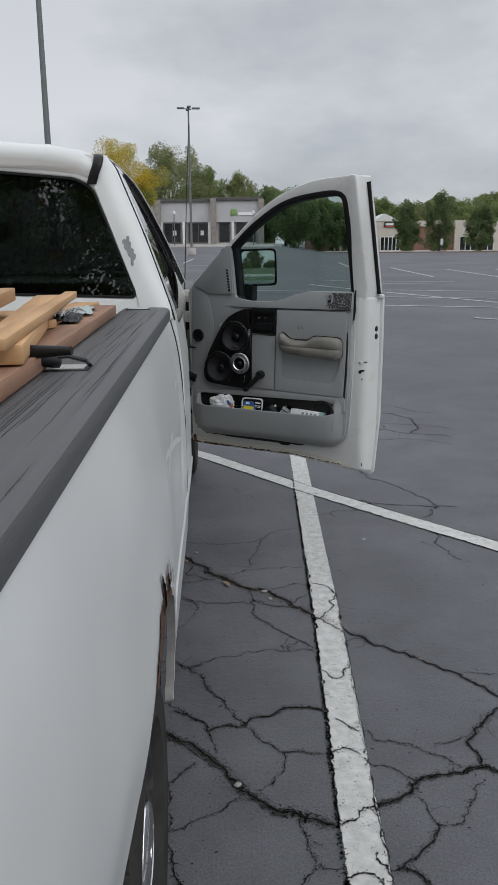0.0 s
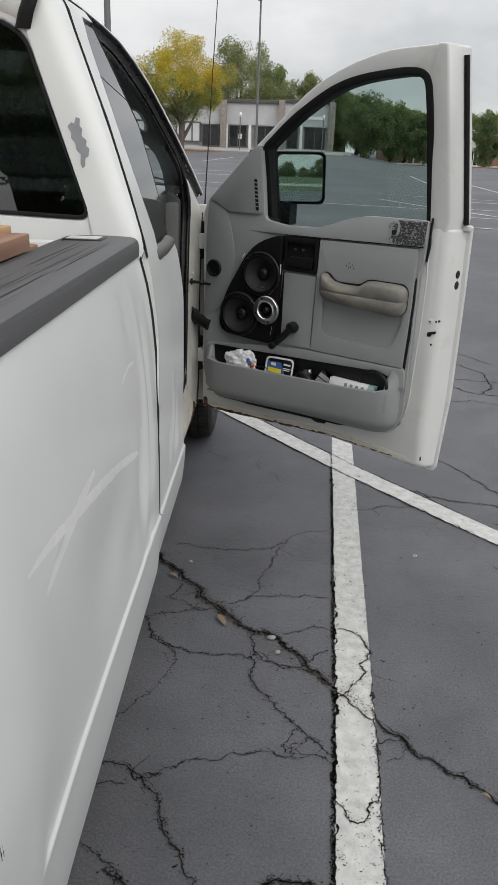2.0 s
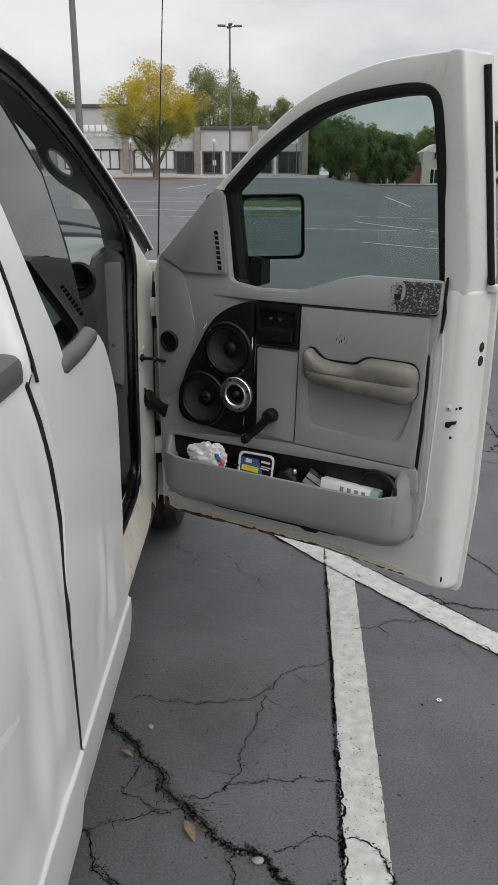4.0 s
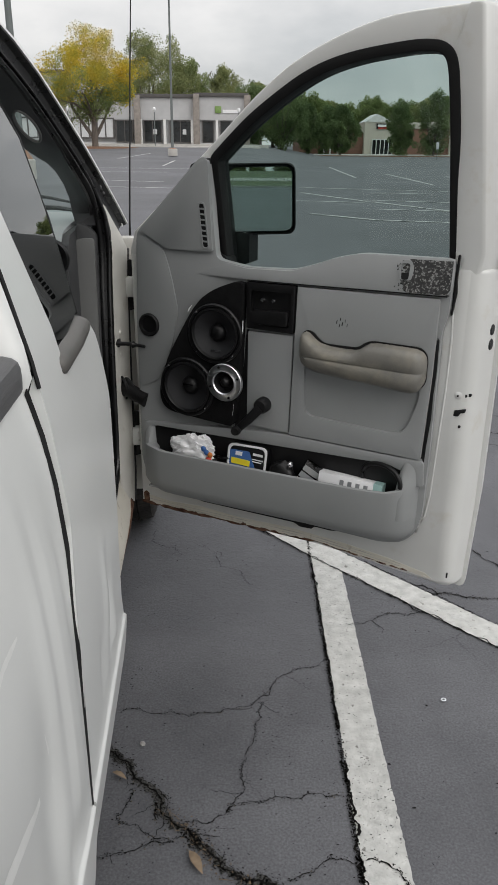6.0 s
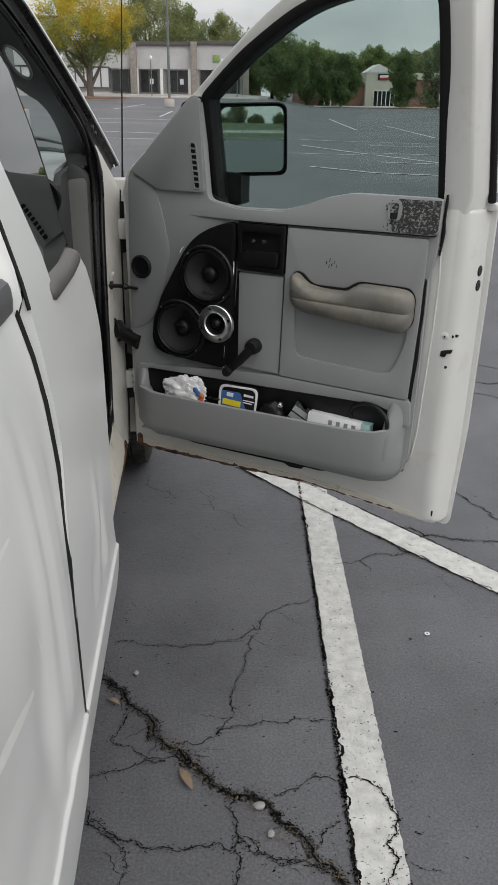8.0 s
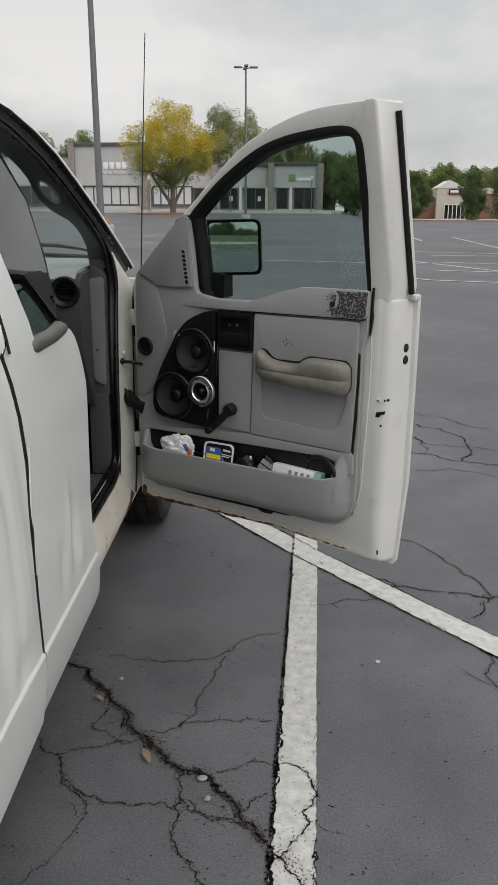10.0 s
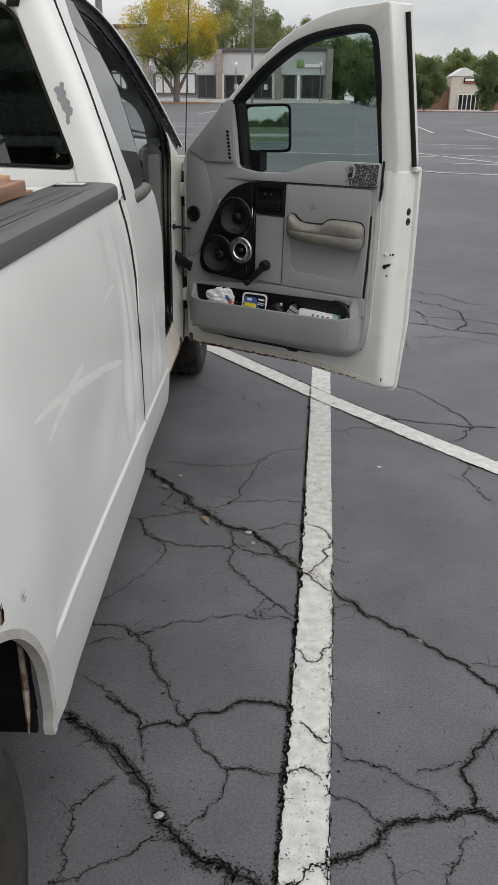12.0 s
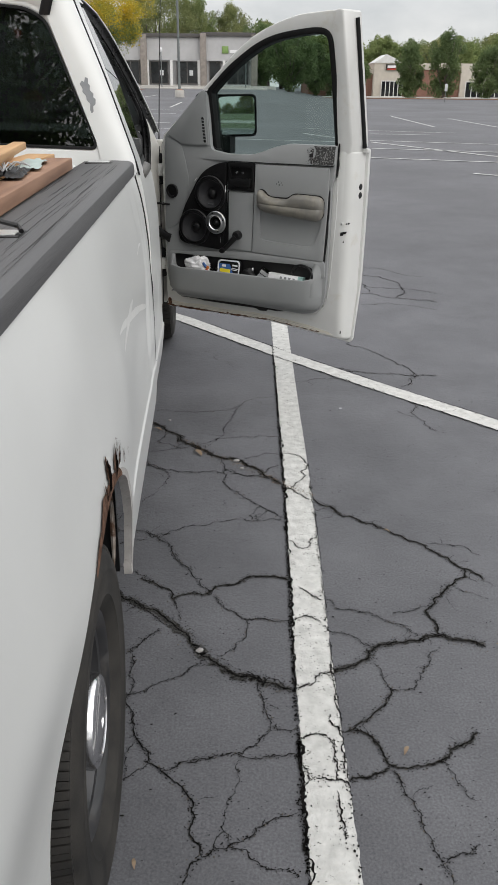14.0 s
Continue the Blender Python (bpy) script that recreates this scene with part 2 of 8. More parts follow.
M_ARM = surface("worn_armrest_vinyl", (0.145, 0.139, 0.124), 0.45, var=0.12, scale=12, bump=0.0005, bscale=300, stain=(0.25, 0.23, 0.185), stain_at=(0.5, 0.75), stain_scale=8)
# also coats the plates that stand in for shade in gaps
M_BLACK = surface("black_plastic_and_gap_shade", (0.0055, 0.0055, 0.0060), 0.42, spec=0.35, var=0.3, scale=20, bump=0.0003, bscale=300)
M_CARPET = surface("black_carpet", (0.0060, 0.0060, 0.0065), 0.95, spec=0.15, var=0.4, scale=60, bump=0.003, bscale=500)
M_CONE = surface("speaker_cone", (0.016, 0.016, 0.018), 0.55, spec=0.35, var=0.2, scale=30, bump=0.0004, bscale=500)
M_RUBBER = surface("black_rubber_and_gap_shade", (0.0050, 0.0050, 0.0053), 0.55, spec=0.25, var=0.3, scale=20, bump=0.0006, bscale=200)
M_TYRE = surface("tyre_rubber", (0.014, 0.014, 0.014), 0.75, var=0.3, scale=9, bump=0.0008, bscale=160, col2=(0.040, 0.037, 0.033), spec=0.3, stain=(0.045, 0.040, 0.034), stain_at=(0.52, 0.80), stain_scale=6)
M_RAIL = surface("grey_bed_cap_plastic", (0.068, 0.068, 0.070), 0.55, var=0.12, scale=5, bump=0.0007, bscale=70, squash=(6, 0.25, 6), col2=(0.092, 0.092, 0.094))
M_GROOVE = surface("rail_groove", (0.046, 0.046, 0.047), 0.7, var=0.2, scale=20)
M_RUST = surface("rust", (0.075, 0.038, 0.026), 0.95, var=0.5, scale=40, bump=0.004, bscale=120, col2=(0.17, 0.10, 0.07), spec=0.1)
M_HOLE = surface("rust_edge_dark", (0.006, 0.0045, 0.004), 0.95, var=0.5, scale=30, spec=0.0)
M_CHROME = surface("brushed_metal", (0.80, 0.80, 0.81), 0.16, metal=1.0, var=0.1, scale=12, rvar=0.08)
M_STEEL = surface("black_wheel_steel", (0.014, 0.014, 0.015), 0.3, metal=0.0, var=0.4, scale=9, coat=0.5, spec=0.5, stain=(0.05, 0.045, 0.04), stain_at=(0.55, 0.75), stain_scale=14)
M_ALU = surface("machined_aluminium", (0.70, 0.70, 0.71), 0.3, metal=1.0, var=0.06, scale=20, rvar=0.05)
M_PRIMER = surface("bare_primer_grey", (0.22, 0.23, 0.24), 0.6, var=0.1, scale=30)
M_LEATHER = surface("dark_cab_trim", (0.040, 0.041, 0.043), 0.6, var=0.15, scale=8, bump=0.0006, bscale=300)
M_SEAL = surface("glossy_black_seal", (0.0050, 0.0050, 0.0053), 0.30, spec=0.5, var=0.3, scale=20, bump=0.0005, bscale=120, rvar=0.2)
M_PANEL = surface("dash_end_plastic", (0.125, 0.127, 0.124), 0.5, var=0.1, scale=5, bump=0.0006, bscale=300)
M_DASH = surface("pale_dash_top", (0.26, 0.28, 0.28), 0.55, var=0.1, scale=6)
M_WOOD = surface("sawn_pine", (0.43, 0.24, 0.105), 0.65, var=0.2, scale=3, bump=0.0004, bscale=40, squash=(9, 0.7, 9), col2=(0.55, 0.34, 0.17), rand=0.12)
M_WOOD_RED = surface("old_cedar", (0.24, 0.125, 0.075), 0.75, var=0.25, scale=3, bump=0.0006, bscale=40, squash=(9, 0.7, 9), col2=(0.34, 0.20, 0.13))
M_GLASS_REAR = tinted_glass("rear_window_glass", (0.19, 0.205, 0.20), 1.0, 1.8)
M_GLASS_DOOR = tinted_glass("door_window_glass", (0.72, 0.79, 0.775), 1.0, 1.22)
M_GLASS_QUARTER = tinted_glass("quarter_window_glass", (0.17, 0.18, 0.19), 1.0, 1.5)
M_GLASS_FRONT = tinted_glass("windshield_glass", (0.72, 0.80, 0.78), 1.0, 1.42)
M_MIRROR = bpy.data.materials.new("mirror_silver")
M_MIRROR.use_nodes = True
M_MIRROR.node_tree.nodes["Principled BSDF"].inputs["Metallic"].default_value = 1.0
M_MIRROR.node_tree.nodes["Principled BSDF"].inputs["Roughness"].default_value = 0.015
M_MIRROR.node_tree.nodes["Principled BSDF"].inputs["Base Color"].default_value = (0.86, 0.87, 0.87, 1)
M_STORE = surface("grey_store_stucco", (0.42, 0.42, 0.425), 0.85, var=0.06, scale=1.2, bump=0.003, bscale=40)
M_FASCIA = surface("dark_roof_fascia", (0.075, 0.070, 0.068), 0.7, var=0.15, scale=2)
M_PILLAR = surface("brown_stone_pillar", (0.23, 0.205, 0.185), 0.85, var=0.2, scale=3, bump=0.004, bscale=30)
M_BRICK = surface("red_brick", (0.215, 0.115, 0.085), 0.9, var=0.25, scale=5, bump=0.004, bscale=40)
M_CREAM = surface("cream_stucco", (0.50, 0.46, 0.40), 0.85, var=0.08, scale=2)
M_FRAME = surface("white_window_frame", (0.62, 0.62, 0.61), 0.5, var=0.06, scale=4)
M_DARKGLASS = surface("dark_store_glass", (0.018, 0.020, 0.022), 0.08, var=0.4, scale=1.5, spec=0.6)
M_BLIND = surface("pale_window_blind", (0.50, 0.51, 0.52), 0.5, var=0.06, scale=6)
M_CONCRETE = surface("concrete", (0.40, 0.385, 0.36), 0.85, var=0.12, scale=1.5, bump=0.003, bscale=60)
M_POLE = surface("green_grey_pole_paint", (0.135, 0.150, 0.148), 0.5, var=0.1, scale=2)
M_PEBBLE = surface("pale_pebble", (0.27, 0.26, 0.25), 0.8, var=0.2, scale=90)
M_SILLCAP = surface("worn_brown_grey_plastic", (0.082, 0.078, 0.072), 0.5, var=0.15, scale=14, bump=0.0006, bscale=300)
M_TORN = surface("torn_rusty_edge", (0.23, 0.17, 0.13), 0.8, var=0.3, scale=30, col2=(0.36, 0.33, 0.30), stain=(0.10, 0.055, 0.035), stain_at=(0.5, 0.6), stain_scale=25)
M_DIRTY = surface("dirty_grey_paint", (0.40, 0.385, 0.37), 0.6, var=0.15, scale=18, stain=(0.20, 0.17, 0.15), stain_at=(0.58, 0.80), stain_scale=70, bump=0.002)
M_MULCH = surface("brown_mulch", (0.16, 0.085, 0.05), 0.95, var=0.3, scale=8, bump=0.02, bscale=30)
M_GRASS = surface("mown_grass", (0.075, 0.098, 0.040), 0.9, var=0.3, scale=0.8, bump=0.02, bscale=25, col2=(0.12, 0.15, 0.06))
M_BARK = surface("bark", (0.13, 0.11, 0.095), 0.9, var=0.3, scale=4, bump=0.01, bscale=20, squash=(3, 3, 0.6))
M_LEAF = leaf_material("green_leaves", (0.13, 0.18, 0.062), (0.28, 0.33, 0.135))
M_LEAF_DARK = leaf_material("dark_green_leaves", (0.090, 0.135, 0.058), (0.20, 0.26, 0.11))
M_LEAF_YELLOW = leaf_material("yellowing_leaves", (0.25, 0.29, 0.055), (0.74, 0.52, 0.050))
M_LEAF_OLIVE = leaf_material("olive_leaves", (0.13, 0.17, 0.070), (0.33, 0.34, 0.15))
M_SCRAP = surface("pale_teal_sheet", (0.40, 0.48, 0.46), 0.5, var=0.12, scale=20)
M_WHITE = surface("white_plastic", (0.74, 0.74, 0.75), 0.5, var=0.05, scale=8)
M_RED = surface("red_paint", (0.55, 0.06, 0.04), 0.5)
M_GREEN = surface("lime_sign_face", (0.17, 0.27, 0.08), 0.5)
M_YELLOW = surface("yellow_print", (0.75, 0.62, 0.03), 0.5)
M_BLUE = surface("blue_print", (0.05, 0.13, 0.34), 0.45)
M_RUSTY = surface("rusty_cover", (0.26, 0.14, 0.09), 0.8, var=0.2)
M_ORANGE = surface("orange_paint", (0.62, 0.20, 0.04), 0.6, var=0.2)
M_TEAL = surface("pale_teal_film", (0.30, 0.46, 0.44), 0.5, var=0.2, scale=12)
M_CABLE = surface("green_cable", (0.02, 0.36, 0.10), 0.45)
# ---- mesh helpers ----
def finish(ob, angle=38):
    me = ob.data
    me.polygons.foreach_set("use_smooth", [True] * len(me.polygons))
    me.set_sharp_from_angle(angle=radians(angle))
    return ob


def part(name, bm, material, parent=None, label="", angle=38):
    """Links a bmesh as one mesh object, under a thing or a part if one is given."""
    bmesh.ops.recalc_face_normals(bm, faces=bm.faces)
    me = bpy.data.meshes.new(name)
    bm.to_mesh(me)
    bm.free()
    for m in material if isinstance(material, (list, tuple)) else [material]:
        me.materials.append(m)
    ob = new(name, me)
    if parent:
        ob.parent = parent
    if label:
        ob["label"] = label
    return finish(ob, angle)


def empty(name, m, label, category, group="", kind=""):
    ob = new(name)
    ob.empty_display_size = 0.1
    ob.matrix_world = m
    return tagged(ob, label, category, group, kind)


def sharp_edges(bm, angle=40):
    return [e for e in bm.edges if len(e.link_faces) == 2 and e.calc_face_angle(0) > radians(angle)]


def add_box(bm, lo, hi, bevel=0.0, seg=2, m=None):
    r = bmesh.ops.create_cube(bm, size=1.0)
    vs = r["verts"]
    c = (Vector(lo) + Vector(hi)) / 2
    s = Vector(hi) - Vector(lo)
    bmesh.ops.scale(bm, vec=s, verts=vs)
    bmesh.ops.translate(bm, vec=c, verts=vs)
    if bevel:
        es = list({e for v in vs for e in v.link_edges})
        r = bmesh.ops.bevel(bm, geom=es, offset=bevel, segments=seg, affect="EDGES", profile=0.5, clamp_overlap=True)
        vs = list({v for f in r["faces"] for v in f.verts} | {v for v in vs if v.is_valid})
    if m is not None:
        bmesh.ops.transform(bm, matrix=m, verts=[v for v in vs if v.is_valid])
    return vs


def box(lo, hi, bevel=0.0, seg=2):
    bm = bmesh.new()
    add_box(bm, lo, hi, bevel, seg)
    return bm


def rounded(pts, r=0.02, n=4):
    """A closed outline with its corners rounded by about r."""
    out = []
    for i, p in enumerate(pts):
        p = Vector(p)
        a, b = Vector(pts[i - 1]) - p, Vector(pts[(i + 1) % len(pts)]) - p
        ra, rb = min(r, 0.45 * a.length), min(r, 0.45 * b.length)
        a, b = p + a.normalized() * ra, p + b.normalized() * rb
        for k in range(n + 1):
            s = k / n
            out.append(tuple((1 - s) ** 2 * a + 2 * s * (1 - s) * p + s * s * b))
    return out


def fill(bm, loops, lift):
    """Fills an outline with holes; lift turns its two coordinates into a place."""
    edges = []
    for loop in loops:
        vs = [bm.verts.new(lift(*p)) for p in loop]
        edges += [bm.edges.new((vs[k - 1], vs[k])) for k in range(len(vs))]
    return bmesh.ops.triangle_fill(bm, use_beauty=True, use_dissolve=False, edges=edges)


def plate(outline, y0, y1, holes=(), bevel=0.003, shear=None, seg=2):
    """A slab in the x-z plane from y0 to y1; shear(x, z) pushes it along y."""
    bm = bmesh.new()
    fill(bm, [outline, *holes], lambda u, z: (u, y0, z))
    faces = list(bm.faces)
    r = bmesh.ops.extrude_face_region(bm, geom=faces)
    vs = [v for v in r["geom"] if isinstance(v, bmesh.types.BMVert)]
    bmesh.ops.translate(bm, vec=(0, y1 - y0, 0), verts=vs)
    bmesh.ops.recalc_face_normals(bm, faces=bm.faces)
    if bevel:
        es = [e for e in sharp_edges(bm, 60)]
        bmesh.ops.bevel(bm, geom=es, offset=bevel, segments=seg, affect="EDGES", profile=0.5, clamp_overlap=True)
    if shear:
        for v in bm.verts:
            v.co.y += shear(v.co.x, v.co.z)
    return bm


def skin(outline, off, depth, holes=(), zs=(), ys=(), bevel=0.0):
    """A body panel in the y-z plane, bent to x = off(y, z), that goes inwards by depth."""
    bm = bmesh.new()
    fill(bm, [outline, *holes], lambda y, z: (0, y, z))
    for z in zs:
        bmesh.ops.bisect_plane(bm, geom=bm.verts[:] + bm.edges[:] + bm.faces[:], plane_co=(0, 0, z), plane_no=(0, 0, 1))
    for y in ys:
        bmesh.ops.bisect_plane(bm, geom=bm.verts[:] + bm.edges[:] + bm.faces[:], plane_co=(0, y, 0), plane_no=(0, 1, 0))
    slant = [e for e in bm.edges if not e.is_boundary and abs(e.verts[0].co.y - e.verts[1].co.y) > 1e-5 and abs(e.verts[0].co.z - e.verts[1].co.z) > 1e-5]
    bmesh.ops.dissolve_edges(bm, edges=slant, use_verts=True)
    r = bmesh.ops.extrude_face_region(bm, geom=bm.faces[:])
    inner = {v for v in r["geom"] if isinstance(v, bmesh.types.BMVert)}
    for v in bm.verts:
        v.co.x = off(v.co.y, v.co.z) - (depth if v in inner else 0)
    bmesh.ops.recalc_face_normals(bm, faces=bm.faces)
    if bevel:
        bmesh.ops.bevel(bm, geom=sharp_edges(bm, 60), offset=bevel, segments=2, affect="EDGES", profile=0.5, clamp_overlap=True)
    return bm


def loft(rings, closed=True, cap=True):
    bm = bmesh.new()
    rows = [[bm.verts.new(p) for p in ring] for ring in rings]
    k = len(rows[0])
    for a, b in zip(rows, rows[1:]):
        for i in range(k if closed else k - 1):
            j = (i + 1) % k
            bm.faces.new((a[i], a[j], b[j], b[i]))
    if cap:
        bm.faces.new(rows[0])
        bm.faces.new(rows[-1])
    return bm


def lathe(profile, n=32, m=None, cap=False):
    """Turns a profile of (radius, height) round the z axis, then places it by m."""
    rings = [[(r * math.cos(2 * math.pi * i / n), r * math.sin(2 * math.pi * i / n), h) for i in range(n)] for r, h in profile]
    bm = loft(rings, True, cap)
    bmesh.ops.remove_doubles(bm, verts=bm.verts, dist=1e-6)
    if m is not None:
        bmesh.ops.transform(bm, matrix=m, verts=bm.verts)
    return bm


def tube_into(bm, path, radius, n=10):
    """Adds a round bar along a path; radius may be one number or one for each point."""
    path = [Vector(p) for p in path]
    radii = radius if isinstance(radius, (list, tuple)) else [radius] * len(path)
    rows, up = [], Vector((0.123, 0.2, 0.97))
    for i, p in enumerate(path):
        d = (path[min(i + 1, len(path) - 1)] - path[max(i - 1, 0)]).normalized()
        a = d.cross(up if abs(d.dot(up)) < 0.95 else Vector((1, 0, 0))).normalized()
        b = d.cross(a)
        rows.append([bm.verts.new(p + radii[i] * (math.cos(2 * math.pi * k / n) * a + math.sin(2 * math.pi * k / n) * b)) for k in range(n)])
    for a, b in zip(rows, rows[1:]):
        for k in range(n):
            bm.faces.new((a[k], a[(k + 1) % n], b[(k + 1) % n], b[k]))
    bm.faces.new(rows[0])
    bm.faces.new(rows[-1])
    return bm


def tube(path, radius, n=10):
    return tube_into(bmesh.new(), path, radius, n)


def arc(x, z, r, a0, a1, n=16):
    return [(x + r * math.cos(radians(a0 + (a1 - a0) * i / n)), z + r * math.sin(radians(a0 + (a1 - a0) * i / n))) for i in range(n + 1)]


def smooth_step(a, b, x):
    s = min(1.0, max(0.0, (x - a) / (b - a)))
    return s * s * (3 - 2 * s)


def bump_at(y, z, y0, z0, ry, rz):
    return math.exp(-(((y - y0) / ry) ** 2 + ((z - z0) / rz) ** 2))

# ---- the car park ----
def lot_height(x, y):
    """The lot is level round the truck and climbs gently towards the shops."""
    s = smooth_step(25, 95, y)
    a = smooth_step(2, 12, x * 100 / max(y, 1.0))
    back = smooth_step(-70, -135, y) * 1.3
    return s * (1.4 - 1.2 * a) + back


def ground():
    def steps(near, far, k):
        s = [near * i / 8 for i in range(-8, 9)]
        grow = [near * (far / near) ** (i / k) for i in range(1, k + 1)]
        return [-g for g in reversed(grow)] + s + grow
    xs, ys = steps(8, 900, 34), steps(8, 1500, 46)
    bm = bmesh.new()
    rows = [[bm.verts.new((x, y, lot_height(x, y))) for x in xs] for y in ys]
    for a, b in zip(rows, rows[1:]):
        for i in range(len(xs) - 1):
            bm.faces.new((a[i], a[i + 1], b[i + 1], b[i]))
    ob = part("ground", bm, M_ASPHALT, angle=80)
    tagged(ob, "dark grey cracked asphalt of a wide empty car park", "ground", kind="structure")


def strip(name, pts, width, material, parent=None, lift=0.004, step=0.012, ragged=0.0022, seed=1, label="", taper=False):
    """A flat ragged-edged strip on the ground along a line of places."""
    rnd = random.Random(seed)
    line = []
    for a, b in zip(pts, pts[1:]):
        a, b = Vector((*a, 0)), Vector((*b, 0))
        n = max(1, int((b - a).length / step))
        line += [a.lerp(b, i / n) for i in range(n)]
    line.append(Vector((*pts[-1], 0)))
    bm = bmesh.new()
    strip_into(bm, line, width, lift, ragged, rnd, taper)
    return part(name, bm, material, parent, label)


def strip_into(bm, line, width, lift, ragged, rnd, taper):
    prev = None
    for i, p in enumerate(line):
        d = (line[min(i + 1, len(line) - 1)] - line[max(i - 1, 0)]).normalized()
        s = Vector((d.y, -d.x, 0))
        w = width / 2
        if taper:
            w *= max(0.15, math.sin(math.pi * (i + 0.5) / len(line)) ** 0.5) * rnd.uniform(0.45, 1.5)
        l, r = p - s * (w + rnd.uniform(-ragged, ragged)), p + s * (w + rnd.uniform(-ragged, ragged))
        for v in (l, r):
            v.z = lot_height(v.x, v.y) + lift
        now = (bm.verts.new(l), bm.verts.new(r))
        if prev:
            bm.faces.new((prev[0], prev[1], now[1], now[0]))
        prev = now


def jagged(pts, rnd, depth=5, rough=0.10):
    line = [Vector((*p, 0)) for p in pts]
    for _ in range(depth):
        out = [line[0]]
        for a, b in zip(line, line[1:]):
            m = (a + b) / 2
            d = b - a
            if d.length > 0.007:
                m += Vector((-d.y, d.x, 0)) * rnd.uniform(-rough, rough) * 1.6
                out.append(m)
            out.append(b)
        line = out
    return line


FINE_CRACKS, FRINGES, GRAINS, PAINT_GAPS = bmesh.new(), bmesh.new(), bmesh.new(), bmesh.new()
crack_rnd = random.Random(20)


def speck(bm, x, y, r, z, rnd, long=1.0, turn=0.0):
    """A small ragged dark hole in the surface."""
    k, c, s = rnd.uniform(0, 6), math.cos(turn), math.sin(turn)
    ring = []
    for i in range(5):
        u, v = r * long * math.cos(k + i * 1.257) * rnd.uniform(0.5, 1.35), r * math.sin(k + i * 1.257) * rnd.uniform(0.5, 1.35)
        ring.append(bm.verts.new((x + u * c - v * s, y + u * s + v * c, lot_height(x, y) + z)))
    bm.faces.new(ring)


def gap_into(bm, line, width, lift, rnd):
    """A gap of uneven width that pinches and opens along a line."""
    prev, w = None, 1.0
    for i, p in enumerate(line):
        d = (line[min(i + 1, len(line) - 1)] - line[max(i - 1, 0)]).normalized()
        s = Vector((d.y, -d.x, 0))
        w = 0.62 * w + 0.38 * rnd.uniform(0.12, 1.75)
        ends = min(1.0, 0.25 + 0.25 * min(i, len(line) - 1 - i))
        l, r = p - s * width * 0.5 * w * ends * rnd.uniform(0.5, 1.4), p + s * width * 0.5 * w * ends * rnd.uniform(0.5, 1.4)
        for v in (l, r):
            v.z = lot_height(v.x, v.y) + lift
        now = (bm.verts.new(l), bm.verts.new(r))
        if prev:
            bm.faces.new((prev[0], prev[1], now[1], now[0]))
        prev = now


def grain_into(x, y, r, rnd):
    """A loose chip of asphalt or stone."""
    k = rnd.uniform(0, 6)
    ring = [GRAINS.verts.new((x + r * math.cos(k + i * 1.571) * rnd.uniform(0.6, 1.3), y + r * math.sin(k + i * 1.571) * rnd.uniform(0.6, 1.3), 0.001)) for i in range(4)]
    top = GRAINS.verts.new((x + rnd.uniform(-0.3, 0.3) * r, y + rnd.uniform(-0.3, 0.3) * r, 0.0030 + r * rnd.uniform(0.5, 1.1)))
    for i in range(4):
        GRAINS.faces.new((ring[i], ring[(i + 1) % 4], top))


